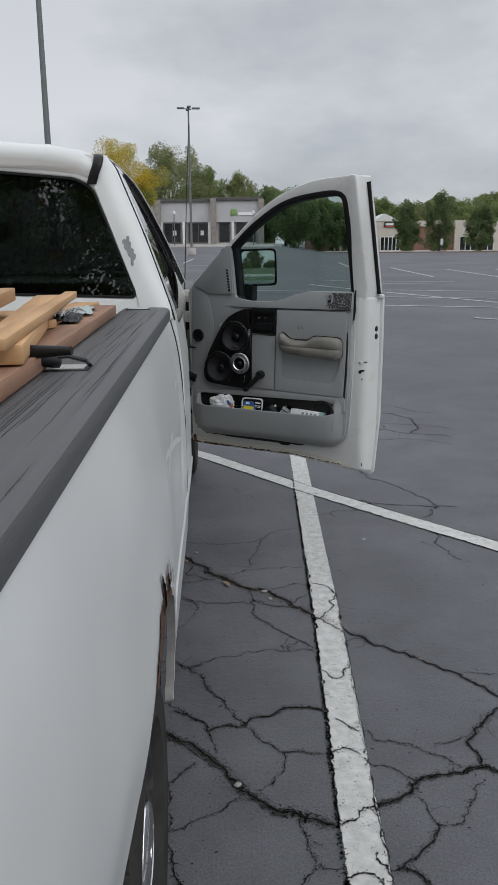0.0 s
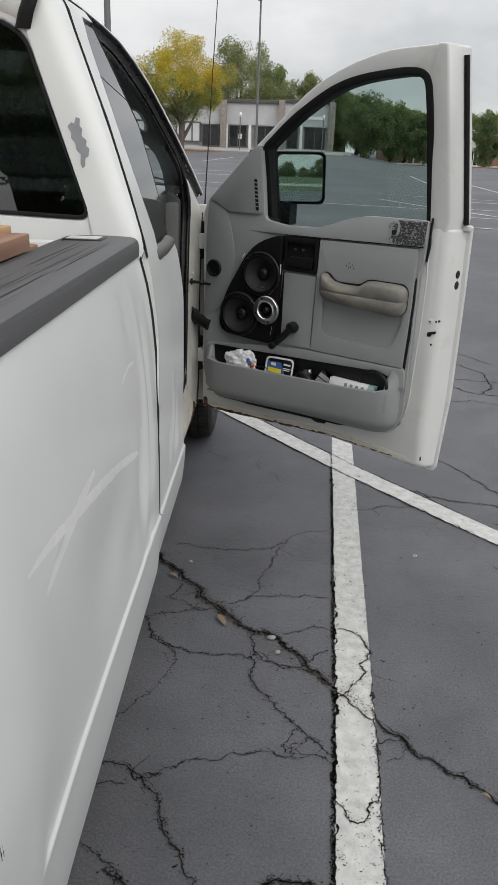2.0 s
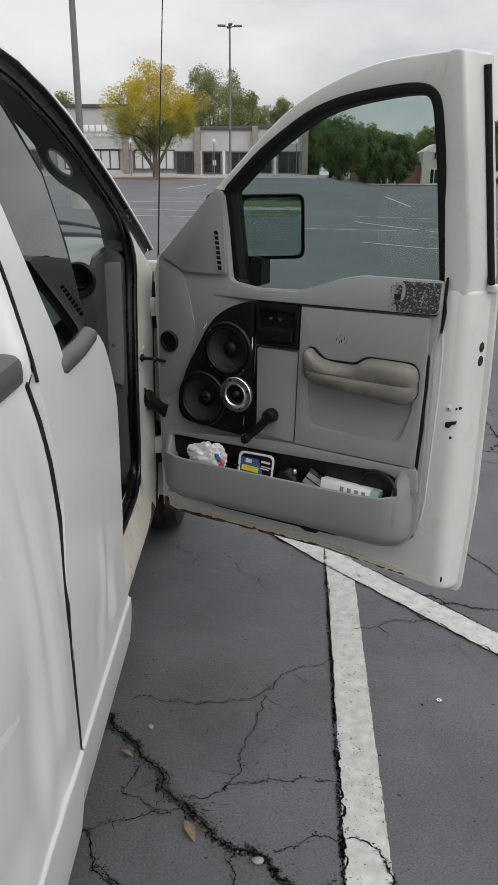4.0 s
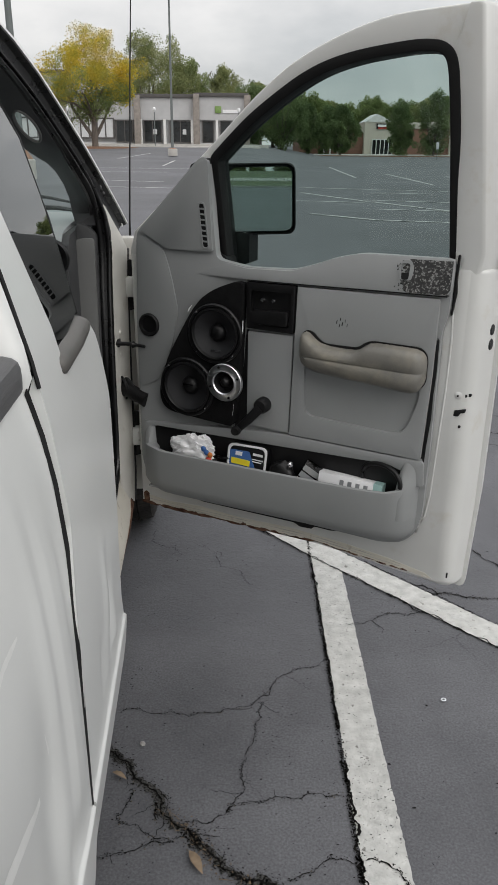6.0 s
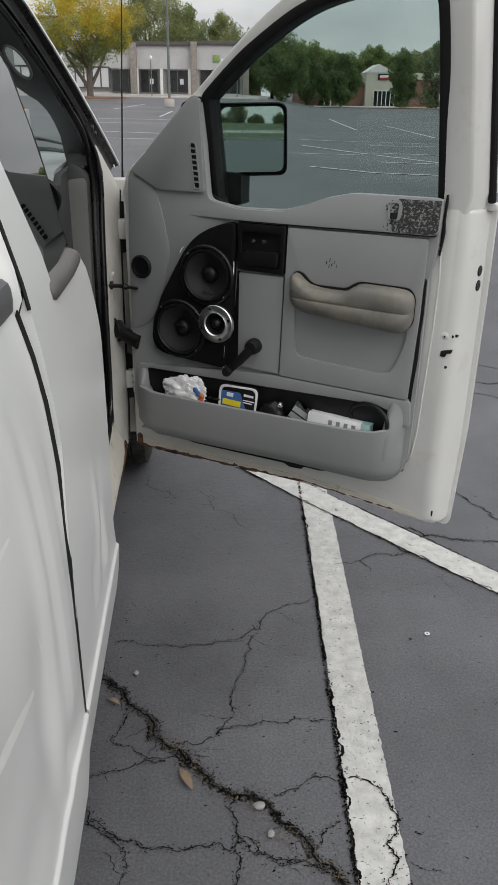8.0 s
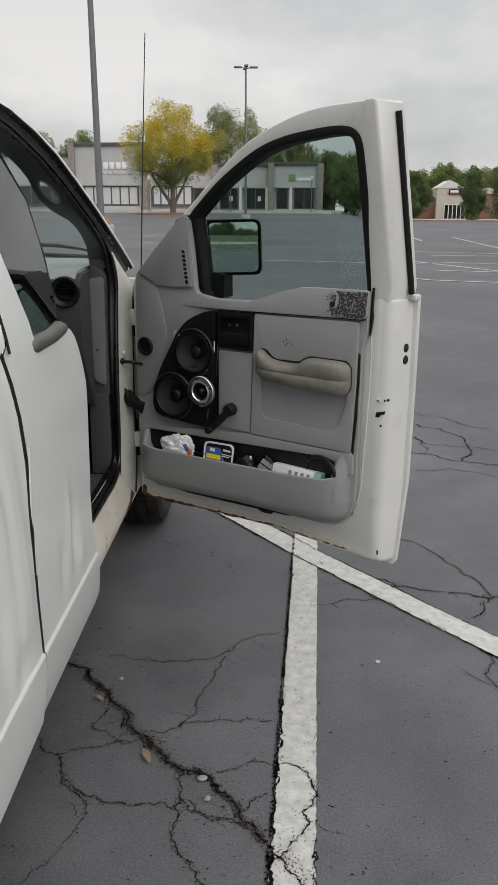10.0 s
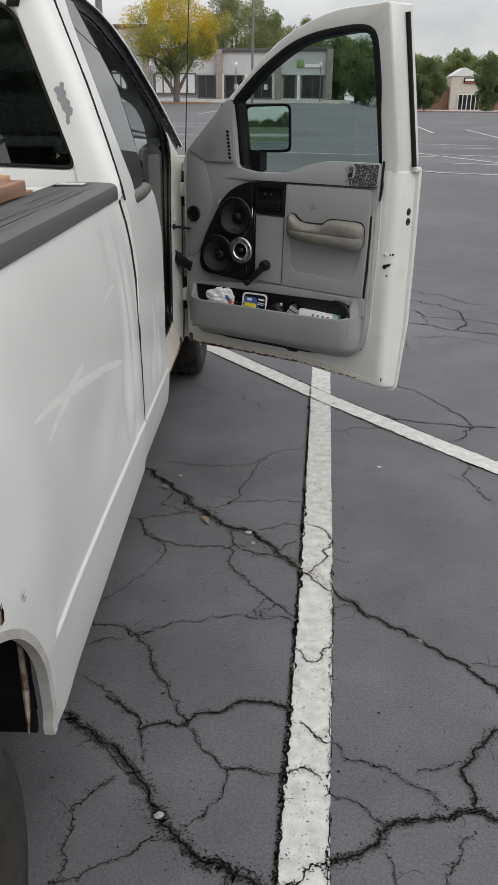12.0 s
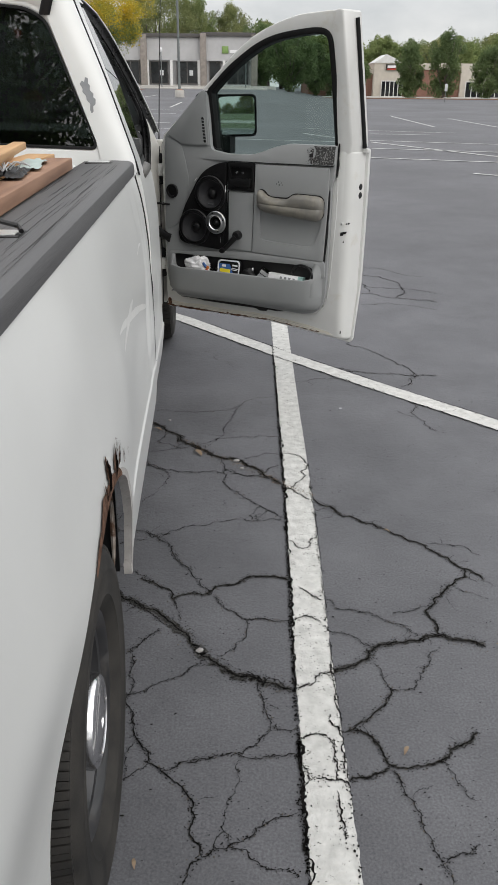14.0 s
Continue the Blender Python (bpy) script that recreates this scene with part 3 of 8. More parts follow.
def fissure(width, crumbs, *pts):
    """One crack through the given places: a jagged gap with crumbled edges; wide ones are objects of their own."""
    rnd = crack_rnd
    wide = width >= 0.005
    bm = bmesh.new() if wide else FINE_CRACKS
    line = jagged(pts, rnd, 6, 0.13)
    gap_into(bm, line, width * (0.60 if wide else 0.50) + 0.0003, 0.0030, rnd)
    length = sum((b - a).length for a, b in zip(line, line[1:]))
    if wide:
        for _ in range(int(length * 9 * crumbs) + 1):
            k0 = rnd.randrange(0, len(line))
            k1 = min(len(line), k0 + rnd.randint(6, 22))
            shift = Vector((rnd.gauss(0, 1), rnd.gauss(0, 1), 0)) * width * 1.1
            if k1 - k0 > 4:
                gap_into(bm, [p + shift + Vector((rnd.gauss(0, 0.002), rnd.gauss(0, 0.002), 0)) for p in line[k0:k1]], width * 0.36, 0.0031, rnd)
    if crumbs >= 0.5:
        fringe = [p + Vector((rnd.gauss(0, 0.0015), rnd.gauss(0, 0.0015), 0)) for p in line]
        gap_into(FRINGES, fringe, width * (0.8 + 1.9 * min(1.2, crumbs)), 0.0023, rnd)
    spread = 0.003 + width * 1.05 * min(1.4, crumbs + 0.3)
    for _ in range(int(length * (110 + 1150 * crumbs))):
        p = rnd.choice(line) + Vector((rnd.gauss(0, spread), rnd.gauss(0, spread), 0))
        speck(bm, p.x, p.y, rnd.uniform(0.0005, 0.0020), 0.0032, rnd, rnd.uniform(1.0, 2.0), rnd.uniform(-0.6, 0.6))
    for _ in range(int(length * 150 * crumbs)):
        p = rnd.choice(line) + Vector((rnd.gauss(0, spread * 1.1), rnd.gauss(0, spread * 1.1), 0))
        grain_into(p.x, p.y, rnd.uniform(0.0009, 0.0030), rnd)
    # short twigs of the crack that run out into the surface
    for _ in range(int(length * 4.5)):
        k = rnd.randrange(1, len(line))
        d = (line[k] - line[k - 1]).normalized()
        way = Matrix.Rotation(rnd.choice((-1, 1)) * rnd.uniform(0.5, 1.5), 3, "Z") @ d
        path = [line[k]]
        for _ in range(rnd.randint(1, 3)):
            way = Matrix.Rotation(rnd.uniform(-0.6, 0.6), 3, "Z") @ way
            path.append(path[-1] + way * rnd.uniform(0.012, 0.045))
        gap_into(bm, jagged([(q.x, q.y) for q in path], rnd, 4, 0.16), rnd.uniform(0.0010, 0.0020), 0.0029, rnd)
    if wide:
        tagged(part("asphalt_crack", bm, M_CRACK), "dark open crumbling crack in the old asphalt", "crack", "cracks in the asphalt", "stuff")


def paint_crack(*pts):
    """A crack that shows through the painted line, with crumbs of lost paint."""
    line = jagged(pts, crack_rnd, 6, 0.15)
    gap_into(PAINT_GAPS, line, 0.0034, 0.0046, crack_rnd)
    for _ in range(len(line) * 2):
        p = crack_rnd.choice(line)
        speck(PAINT_GAPS, p.x + crack_rnd.gauss(0, 0.005), p.y + crack_rnd.gauss(0, 0.005), crack_rnd.uniform(0.0007, 0.0026), 0.0048, crack_rnd)


ground()
STALL = [(0.286, 0.2), (0.298, 1.27), (0.31, 2.01), (0.338, 2.9), (0.37, 4.85), (0.46, 9.8)]
CROSS = [(-2.9, 8.4), (-0.315, 5.735), (0.38, 4.895), (0.875, 4.345), (1.33, 3.865), (5.2, -0.4)]
tagged(strip("parking_line", STALL, 0.114, M_LINE, lift=0.0024, seed=3), "worn white painted stall line on the asphalt", "road marking", kind="structure")
tagged(strip("parking_cross_line", CROSS, 0.118, M_LINE, lift=0.0034, seed=4), "worn white painted line that crosses the stall line", "road marking", kind="structure")

# cracks by the truck
fissure(0.009, 1, (-0.49, 3.9), (-0.38, 3.79), (-0.28, 3.68), (-0.17, 3.53), (-0.1, 3.45))
fissure(0.008, 1, (-0.12, 3.5), (-0.09, 3.46), (-0.05, 3.42), (-0.03, 3.39), (0.04, 3.36), (0.1, 3.33), (0.13, 3.28), (0.18, 3.23), (0.23, 3.17), (0.27, 3.11))
fissure(0.006, 0.5, (0.4, 2.97), (0.47, 2.9), (0.57, 2.79), (0.65, 2.73), (0.72, 2.66), (0.79, 2.59), (0.86, 2.52), (0.9, 2.45), (0.95, 2.38))
fissure(0.009, 1.2, (-0.36, 2.32), (-0.25, 2.24), (-0.18, 2.19), (-0.12, 2.12), (-0.07, 2.05), (-0.03, 1.98), (0.04, 1.93), (0.11, 1.89), (0.16, 1.86), (0.24, 1.84))
fissure(0.007, 0.9, (0.34, 1.91), (0.39, 1.92), (0.47, 1.96), (0.5, 2.01), (0.56, 2.04), (0.66, 2.06), (0.73, 2.08), (0.79, 2.05), (0.85, 2.02))
fissure(0.006, 0.5, (0.9, 2.45), (0.89, 2.4), (0.83, 2.35), (0.79, 2.31), (0.75, 2.27), (0.71, 2.21), (0.71, 2.16), (0.72, 2.1), (0.72, 2.08))
fissure(0.004, 0.3, (-0.32, 3.3), (-0.22, 3.24), (-0.08, 3.22), (0.01, 3.21))
fissure(0.004, 0.3, (0.01, 3.38), (0.02, 3.16), (0.07, 3.04), (0.14, 2.94), (0.21, 2.87), (0.27, 2.81))
fissure(0.003, 0.2, (0.02, 3.25), (0.12, 3.17), (0.18, 3.18), (0.25, 3.15))
fissure(0.003, 0.1, (-0.3, 2.72), (-0.23, 2.67), (-0.18, 2.71), (-0.06, 2.75), (0.05, 2.79), (0.16, 2.79), (0.26, 2.78))
fissure(0.002, 0.1, (0.21, 2.87), (0.16, 2.84), (0.16, 2.79))
fissure(0.004, 0.4, (-0.24, 2.67), (-0.16, 2.55), (-0.1, 2.46), (-0.05, 2.38), (-0.02, 2.32), (-0.01, 2.29), (0.04, 2.21), (0.09, 2.17), (0.15, 2.16), (0.25, 2.15))
fissure(0.005, 0.6, (-0.26, 2.39), (-0.22, 2.37), (-0.17, 2.33), (-0.14, 2.29), (-0.14, 2.27), (-0.04, 2.29), (0.04, 2.35), (0.1, 2.38), (0.15, 2.4), (0.26, 2.38))
fissure(0.003, 0.3, (-0.14, 2.27), (-0.12, 2.21), (-0.1, 2.16))
fissure(0.003, 0.3, (0.38, 2.27), (0.45, 2.21), (0.52, 2.19), (0.57, 2.15), (0.62, 2.12), (0.66, 2.08))
fissure(0.003, 0.2, (0.35, 2.13), (0.4, 2.09), (0.46, 2.06), (0.5, 2.02))
fissure(0.003, 0.2, (0.72, 2.23), (0.65, 2.2), (0.59, 2.18))
fissure(0.003, 0.1, (0.8, 2.62), (0.88, 2.61), (0.94, 2.6), (0.98, 2.54))
fissure(0.002, 0.1, (0.82, 2.35), (0.86, 2.31), (0.93, 2.27))
fissure(0.003, 0.1, (0.39, 2.83), (0.43, 2.89), (0.48, 2.9))
fissure(0.003, 0.2, (0.71, 2.02), (0.66, 1.95), (0.62, 1.9), (0.57, 1.83), (0.54, 1.83), (0.52, 1.84), (0.51, 1.91), (0.49, 1.95))
fissure(0.004, 0.5, (0.52, 1.84), (0.5, 1.78), (0.47, 1.75), (0.43, 1.71), (0.39, 1.68), (0.37, 1.67))
fissure(0.005, 0.5, (0.39, 1.68), (0.42, 1.67), (0.45, 1.63), (0.46, 1.59), (0.47, 1.56), (0.52, 1.55), (0.58, 1.56), (0.63, 1.58), (0.68, 1.63), (0.73, 1.67))
fissure(0.005, 0.5, (0.47, 1.55), (0.41, 1.52), (0.36, 1.51))
fissure(0.004, 0.3, (0.47, 1.54), (0.49, 1.49), (0.51, 1.43), (0.52, 1.38), (0.53, 1.34), (0.53, 1.31), (0.54, 1.28), (0.55, 1.23))
fissure(0.004, 0.3, (0.54, 1.28), (0.58, 1.3), (0.64, 1.33))
fissure(0.002, 0.1, (0.61, 1.57), (0.63, 1.53), (0.63, 1.5), (0.67, 1.45))
fissure(0.005, 0.4, (-0.24, 1.81), (-0.22, 1.76), (-0.2, 1.68), (-0.17, 1.62), (-0.15, 1.57), (-0.11, 1.54), (-0.08, 1.51), (-0.05, 1.48), (-0.03, 1.43), (-0.03, 1.38), (-0.02, 1.34), (0, 1.3))
fissure(0.004, 0.3, (0, 1.3), (0.05, 1.32), (0.09, 1.34), (0.14, 1.38), (0.21, 1.41), (0.23, 1.42))
fissure(0.004, 0.3, (0, 1.3), (-0.03, 1.27), (-0.04, 1.23))
fissure(0.004, 0.3, (-0.11, 1.54), (-0.07, 1.57), (-0.02, 1.58), (0.03, 1.59), (0.09, 1.59), (0.14, 1.58), (0.18, 1.59), (0.24, 1.59))
fissure(0.003, 0.3, (0.09, 1.59), (0.11, 1.62), (0.14, 1.65), (0.17, 1.69), (0.2, 1.68), (0.24, 1.68))
fissure(0.004, 0.4, (0.17, 1.69), (0.16, 1.75), (0.15, 1.79), (0.14, 1.86))
fissure(0.002, 0.1, (0.09, 1.58), (0.08, 1.53), (0.06, 1.46), (0.05, 1.41), (0.04, 1.38), (0.06, 1.33))
fissure(0.003, 0.2, (0.06, 1.33), (0.1, 1.32), (0.13, 1.28), (0.18, 1.27), (0.22, 1.25))
fissure(0.003, 0.2, (-0.24, 1.81), (-0.18, 1.83), (-0.12, 1.88), (-0.07, 1.91), (-0.03, 1.95))
fissure(0.004, 0.3, (-0.24, 1.81), (-0.24, 1.9), (-0.25, 2), (-0.21, 2.06), (-0.16, 2.1))
fissure(0.003, 0.2, (-0.15, 1.57), (-0.18, 1.54), (-0.21, 1.52))
fissure(0.003, 0.1, (-0.19, 1.64), (-0.21, 1.59), (-0.2, 1.52))
fissure(0.003, 0.2, (0.11, 2.16), (0.1, 2.06), (0.07, 2.01), (0.03, 1.98))
fissure(0.002, 0.1, (0.16, 1.78), (0.2, 1.75))
fissure(0.003, 0.1, (-0.35, 3.94), (-0.29, 3.95), (-0.2, 3.94), (-0.08, 3.93), (-0.03, 3.95), (0.05, 3.97), (0.1, 4.01), (0.12, 4.07), (0.18, 4.13), (0.29, 4.18))
fissure(0.003, 0.1, (0.07, 3.98), (0.07, 3.91), (0.05, 3.83), (0.02, 3.76), (0.01, 3.69), (-0.01, 3.6), (-0.02, 3.55))
fissure(0.003, 0.1, (-0.13, 3.53), (-0.04, 3.55), (0.02, 3.59), (0.08, 3.6), (0.16, 3.6), (0.27, 3.61))
fissure(0.003, 0.2, (-0.28, 3.64), (-0.29, 3.58), (-0.31, 3.55), (-0.25, 3.52), (-0.2, 3.48), (-0.16, 3.47))
fissure(0.003, 0.2, (-0.37, 3.4), (-0.3, 3.44), (-0.23, 3.46), (-0.17, 3.47), (-0.12, 3.51))
fissure(0.003, 0.2, (0.02, 3.25), (0.06, 3.23), (0.1, 3.19), (0.14, 3.18), (0.2, 3.16))
fissure(0.003, 0.1, (0.11, 3.36), (0.16, 3.38), (0.2, 3.41), (0.26, 3.41), (0.28, 3.4))
fissure(0.003, 0.2, (0.27, 3.29), (0.23, 3.26), (0.21, 3.22))
fissure(0.002, 0, (0.4, 3.19), (0.43, 3.16), (0.48, 3.15))
fissure(0.003, 0.1, (0.39, 4.39), (0.44, 4.39), (0.51, 4.43), (0.62, 4.44), (0.76, 4.46))
fissure(0.002, 0.1, (0.44, 4.69), (0.54, 4.73), (0.59, 4.76))
fissure(0.002, 0, (-0.15, 4.97), (-0.07, 4.84), (0, 4.77), (0.07, 4.65))
fissure(0.002, 0, (-0.35, 5.1), (-0.22, 4.89))
fissure(0.004, 0.3, (-0.46, 3.48), (-0.4, 3.41), (-0.33, 3.32), (-0.24, 3.22))
fissure(0.002, 0.1, (-0.24, 3.22), (-0.24, 3.1), (-0.27, 3.02), (-0.32, 2.94), (-0.36, 2.87), (-0.43, 2.78))
fissure(0.004, 0.2, (-0.4, 2.74), (-0.31, 2.71), (-0.25, 2.66), (-0.18, 2.69))
fissure(0.003, 0.1, (0.14, 2.8), (0.15, 2.86), (0.18, 2.91))
fissure(0.003, 0.2, (-0.43, 2.61), (-0.36, 2.62), (-0.31, 2.65), (-0.26, 2.65))
fissure(0.003, 0.2, (-0.35, 2.47), (-0.28, 2.43), (-0.23, 2.39), (-0.21, 2.36))
fissure(0.005, 0.2, (0.8, 5.42), (0.82, 5.13), (0.92, 5.04), (1.02, 4.89), (1.11, 4.71), (1.14, 4.61), (1.15, 4.5))
fissure(0.007, 0.3, (0.66, 4.67), (0.76, 4.58), (0.89, 4.56), (1.03, 4.54), (1.15, 4.5), (1.28, 4.52))
fissure(0.006, 0.2, (1.15, 4.5), (1.11, 4.41), (1.03, 4.32))
fissure(0.004, 0.2, (1.05, 4.07), (1.03, 3.97), (1.03, 3.85), (1.05, 3.76), (1.08, 3.68))
fissure(0.003, 0, (0.94, 3.95), (0.99, 3.88), (1.03, 3.85))
fissure(0.009, 0.2, (0.89, 6.64), (1.13, 6.55), (1.31, 6.43), (1.49, 6.37), (1.7, 6.28))
fissure(0.008, 0.2, (0.98, 7.73), (1.17, 7.33), (1.38, 7.2), (1.48, 7.01), (1.5, 6.75), (1.45, 6.52), (1.39, 6.42))
fissure(0.007, 0.1, (0.93, 7.08), (1.13, 6.97), (1.24, 6.78), (1.44, 6.73), (1.76, 6.56))
fissure(0.006, 0.1, (1.16, 6.96), (1.19, 6.76), (1.21, 6.6))
fissure(0.005, 0, (0.96, 6.29), (0.97, 6.15), (0.98, 6.02), (1, 5.93))
fissure(0.006, 0, (1.07, 6.18), (1.28, 6.25), (1.39, 6.2), (1.65, 6.04))
fissure(0.006, 0, (0.98, 7.82), (1.22, 7.73), (1.47, 7.52), (1.78, 7.2))
# cracks through the painted line
paint_crack((0.297, 3.41), (0.374, 3.38), (0.392, 3.27), (0.371, 3.16), (0.316, 3.08), (0.285, 3.05))
paint_crack((0.279, 3.07), (0.348, 3.01), (0.4, 2.96))
paint_crack((0.278, 2.64), (0.297, 2.6), (0.327, 2.58), (0.352, 2.63), (0.38, 2.66))
paint_crack((0.289, 2.33), (0.342, 2.28), (0.367, 2.26))
paint_crack((0.235, 1.65), (0.271, 1.66), (0.316, 1.66), (0.34, 1.64))
paint_crack((0.248, 1.64), (0.241, 1.6), (0.248, 1.55), (0.26, 1.51), (0.274, 1.52))
paint_crack((0.332, 1.64), (0.327, 1.58), (0.328, 1.52), (0.356, 1.5))
paint_crack((0.274, 1.52), (0.33, 1.51))
paint_crack((0.259, 1.51), (0.243, 1.48), (0.227, 1.44))
paint_crack((0.325, 1.48), (0.327, 1.43), (0.326, 1.37), (0.329, 1.34))
paint_crack((0.247, 1.84), (0.305, 1.86), (0.324, 1.9), (0.359, 1.91))
paint_crack((0.36, 1.67), (0.339, 1.7), (0.336, 1.73))
paint_crack((0.258, 2.15), (0.314, 2.17), (0.345, 2.15))

def nicks():
    """Short dark nicks and pits that lie mostly crosswise, in loose drifts."""
    rnd = random.Random(8)
    made = 0
    while made < 3600:
        x, y = rnd.uniform(-0.8, 1.9), rnd.uniform(1.0, 6.4)
        drift = noise.noise(Vector((x * 2.1, y * 2.1, 3.0))) + 0.5 * noise.noise(Vector((x * 6.0, y * 6.0, 7.0)))
        if rnd.random() > 0.16 + 1.5 * max(0.0, drift):
            continue
        made += 1
        big = rnd.random() < 0.10
        speck(FINE_CRACKS, x, y, rnd.uniform(0.0012, 0.0030) if big else rnd.uniform(0.0005, 0.0014), 0.0026, rnd, rnd.uniform(1.6, 4.5) if not big else rnd.uniform(1.2, 2.6), rnd.gauss(0.1, 0.45))
    # worn bits and flecks in the paint
    for _ in range(900):
        t = rnd.uniform(1.1, 4.8)
        x = float(np.interp(t, [p[1] for p in STALL], [p[0] for p in STALL])) + rnd.uniform(-0.056, 0.056)
        if noise.noise(Vector((x * 9, t * 5, 1.0))) > -0.05:
            speck(PAINT_GAPS, x, t, rnd.uniform(0.0004, 0.0016), 0.0042, rnd, rnd.uniform(1, 3), rnd.gauss(0, 0.5))


def edge_joint(x_of, y0, y1, width, amount, seed, lift=0.0044):
    """The dark broken joint along one side of a painted line."""
    rnd = random.Random(seed)
    bm = bmesh.new()
    y = y0
    while y < y1:
        run = rnd.uniform(0.08, 0.4)
        if rnd.random() < 0.85:
            line = jagged([(x_of(y + run * i / 6) + rnd.gauss(-0.001, 0.0018), y + run * i / 6) for i in range(7)], rnd, 4, 0.12)
            gap_into(bm, line, width * rnd.uniform(0.5, 1.1), lift, rnd)
        for _ in range(int(run * amount)):
            v = y + rnd.random() * run
            drift = 0.6 + 0.6 * noise.noise(Vector((v * 6, seed, 0)))
            speck(bm, x_of(v) + rnd.gauss(-0.004, 0.0065 * drift), v, rnd.uniform(0.0008, 0.0030), lift + 0.0002, rnd, rnd.uniform(1, 1.8), rnd.uniform(0, 3))
        y += run * rnd.uniform(0.75, 1.0)
    tagged(part("crumbled_joint", bm, M_CRACK), "dark crumbled joint along the painted line", "crack", "crumbled joints", "stuff")


along = lambda pts, off: lambda y: float(np.interp(y, sorted(p[1] for p in pts), [p[0] for p in sorted(pts, key=lambda p: p[1])])) + off
nicks()
edge_joint(along(STALL, -0.058), 0.9, 4.85, 0.0085, 620, 31)
edge_joint(along(STALL, 0.057), 0.9, 3.1, 0.0030, 130, 32)
edge_joint(along(CROSS, -0.086), 3.2, 5.5, 0.0060, 420, 33)
edge_joint(along(CROSS, 0.086), 3.2, 5.5, 0.0045, 260, 34)
tagged(part("hairline_cracks", FINE_CRACKS, M_CRACK), "fine dark cracks, nicks and pits in the asphalt", "crack", kind="stuff")
tagged(part("paint_cracks", PAINT_GAPS, M_CRACK), "dark cracks and flecks in the white line", "crack", kind="stuff")
tagged(part("crumbled_bands", FRINGES, M_FRINGE), "dark crumbled bands along the wider cracks", "crack", kind="stuff")
tagged(part("loose_grit", GRAINS, M_GRIT), "loose grey-brown grit along the cracks", "grit", kind="stuff")


def litter():
    """Dry brown leaf bits, grit and twigs that gather in the widest crack."""
    rnd = random.Random(91)
    bm = bmesh.new()
    line = [Vector((*p, 0)) for p in ((-0.19, 3.57), (-0.06, 3.40), (0.08, 3.28), (0.20, 3.18), (0.30, 3.08), (0.39, 2.99))]
    for _ in range(230):
        k = rnd.randrange(len(line) - 1)
        p = line[k].lerp(line[k + 1], rnd.random()) + Vector((rnd.gauss(0, 0.016), rnd.gauss(0, 0.016), 0))
        a, w, h = rnd.uniform(0, 6.3), rnd.uniform(0.0012, 0.005), rnd.uniform(0.001, 0.0026)
        if rnd.random() < 0.10:
            w, h = rnd.uniform(0.012, 0.026), 0.0008
        c, s = math.cos(a), math.sin(a)
        top = rnd.uniform(0.0065, 0.0095)
        bm.faces.new([bm.verts.new((p.x + u * w * c - v * h * s, p.y + u * w * s + v * h * c, top + rnd.uniform(-0.001, 0.001))) for u, v in ((-1, -0.6), (0.2, -1), (1, 0.1), (0.1, 1), (-0.8, 0.7))])
    tagged(part("leaf_litter", bm, surface("dry_litter", (0.075, 0.055, 0.038), 0.9, var=0.5, scale=60, col2=(0.19, 0.135, 0.085))), "dry brown leaf bits and grit in the crack", "leaf litter", kind="stuff")


litter()
FAR_LINES = (
    [(3.3, 20.4), (9.0, 18.4)], [(3.9, 23.6), (10.5, 21.5)], [(4.3, 26.4), (8.0, 18.2)], [(4.4, 27.2), (12.5, 24.2)], [(5.0, 31.1), (7.2, 30.8)],
    [(9.1, 49.8), (8.8, 37.1)], [(11.8, 46.7), (11.7, 36.5)], [(4.9, 16.7), (5.9, 15.7)], [(-3.9, 50.0), (-3.6, 56.0)], [(7.2, 61.8), (6.5, 44.3)],
    [(2.5, 30.9), (4.2, 26.6)], [(2.8, 34.4), (8.5, 32.2)], [(2.0, 22.0), (3.3, 20.4)], [(-7.6, 58.1), (-6.2, 66.3)], [(-8.5, 43.6), (-3.1, 43.9)], [(-7.1, 38.0), (-2.8, 36.4)],
    [(-7.5, 47.5), (-2.0, 47.0)], [(-6.0, 33.5), (-1.5, 32.5)], [(14.5, 46.0), (14.3, 36.0)], [(-1.0, 27.5), (4.0, 26.2)],
)
for k, pts in enumerate(FAR_LINES):
    tagged(strip("lot_line", pts, 0.13, M_LINE_FAR, lift=0.012, step=1.0, ragged=0.01, seed=60 + k), "faded white stall line across the empty lot", "road marking", "lines of the empty lot", "structure")

# ---- the pickup truck ----
def flow_line(pts, n=10):
    """A row of places, filled in evenly."""
    return [tuple(Vector(a).lerp(Vector(b), k / n)) for a, b in zip(pts, pts[1:]) for k in range(n)] + [tuple(pts[-1])]


TRUCK = empty("pickup_truck", pose(-0.14, 0, 0, 0, 0, 2.0), "dented white pickup truck with rusty arch and open door", "pickup truck")


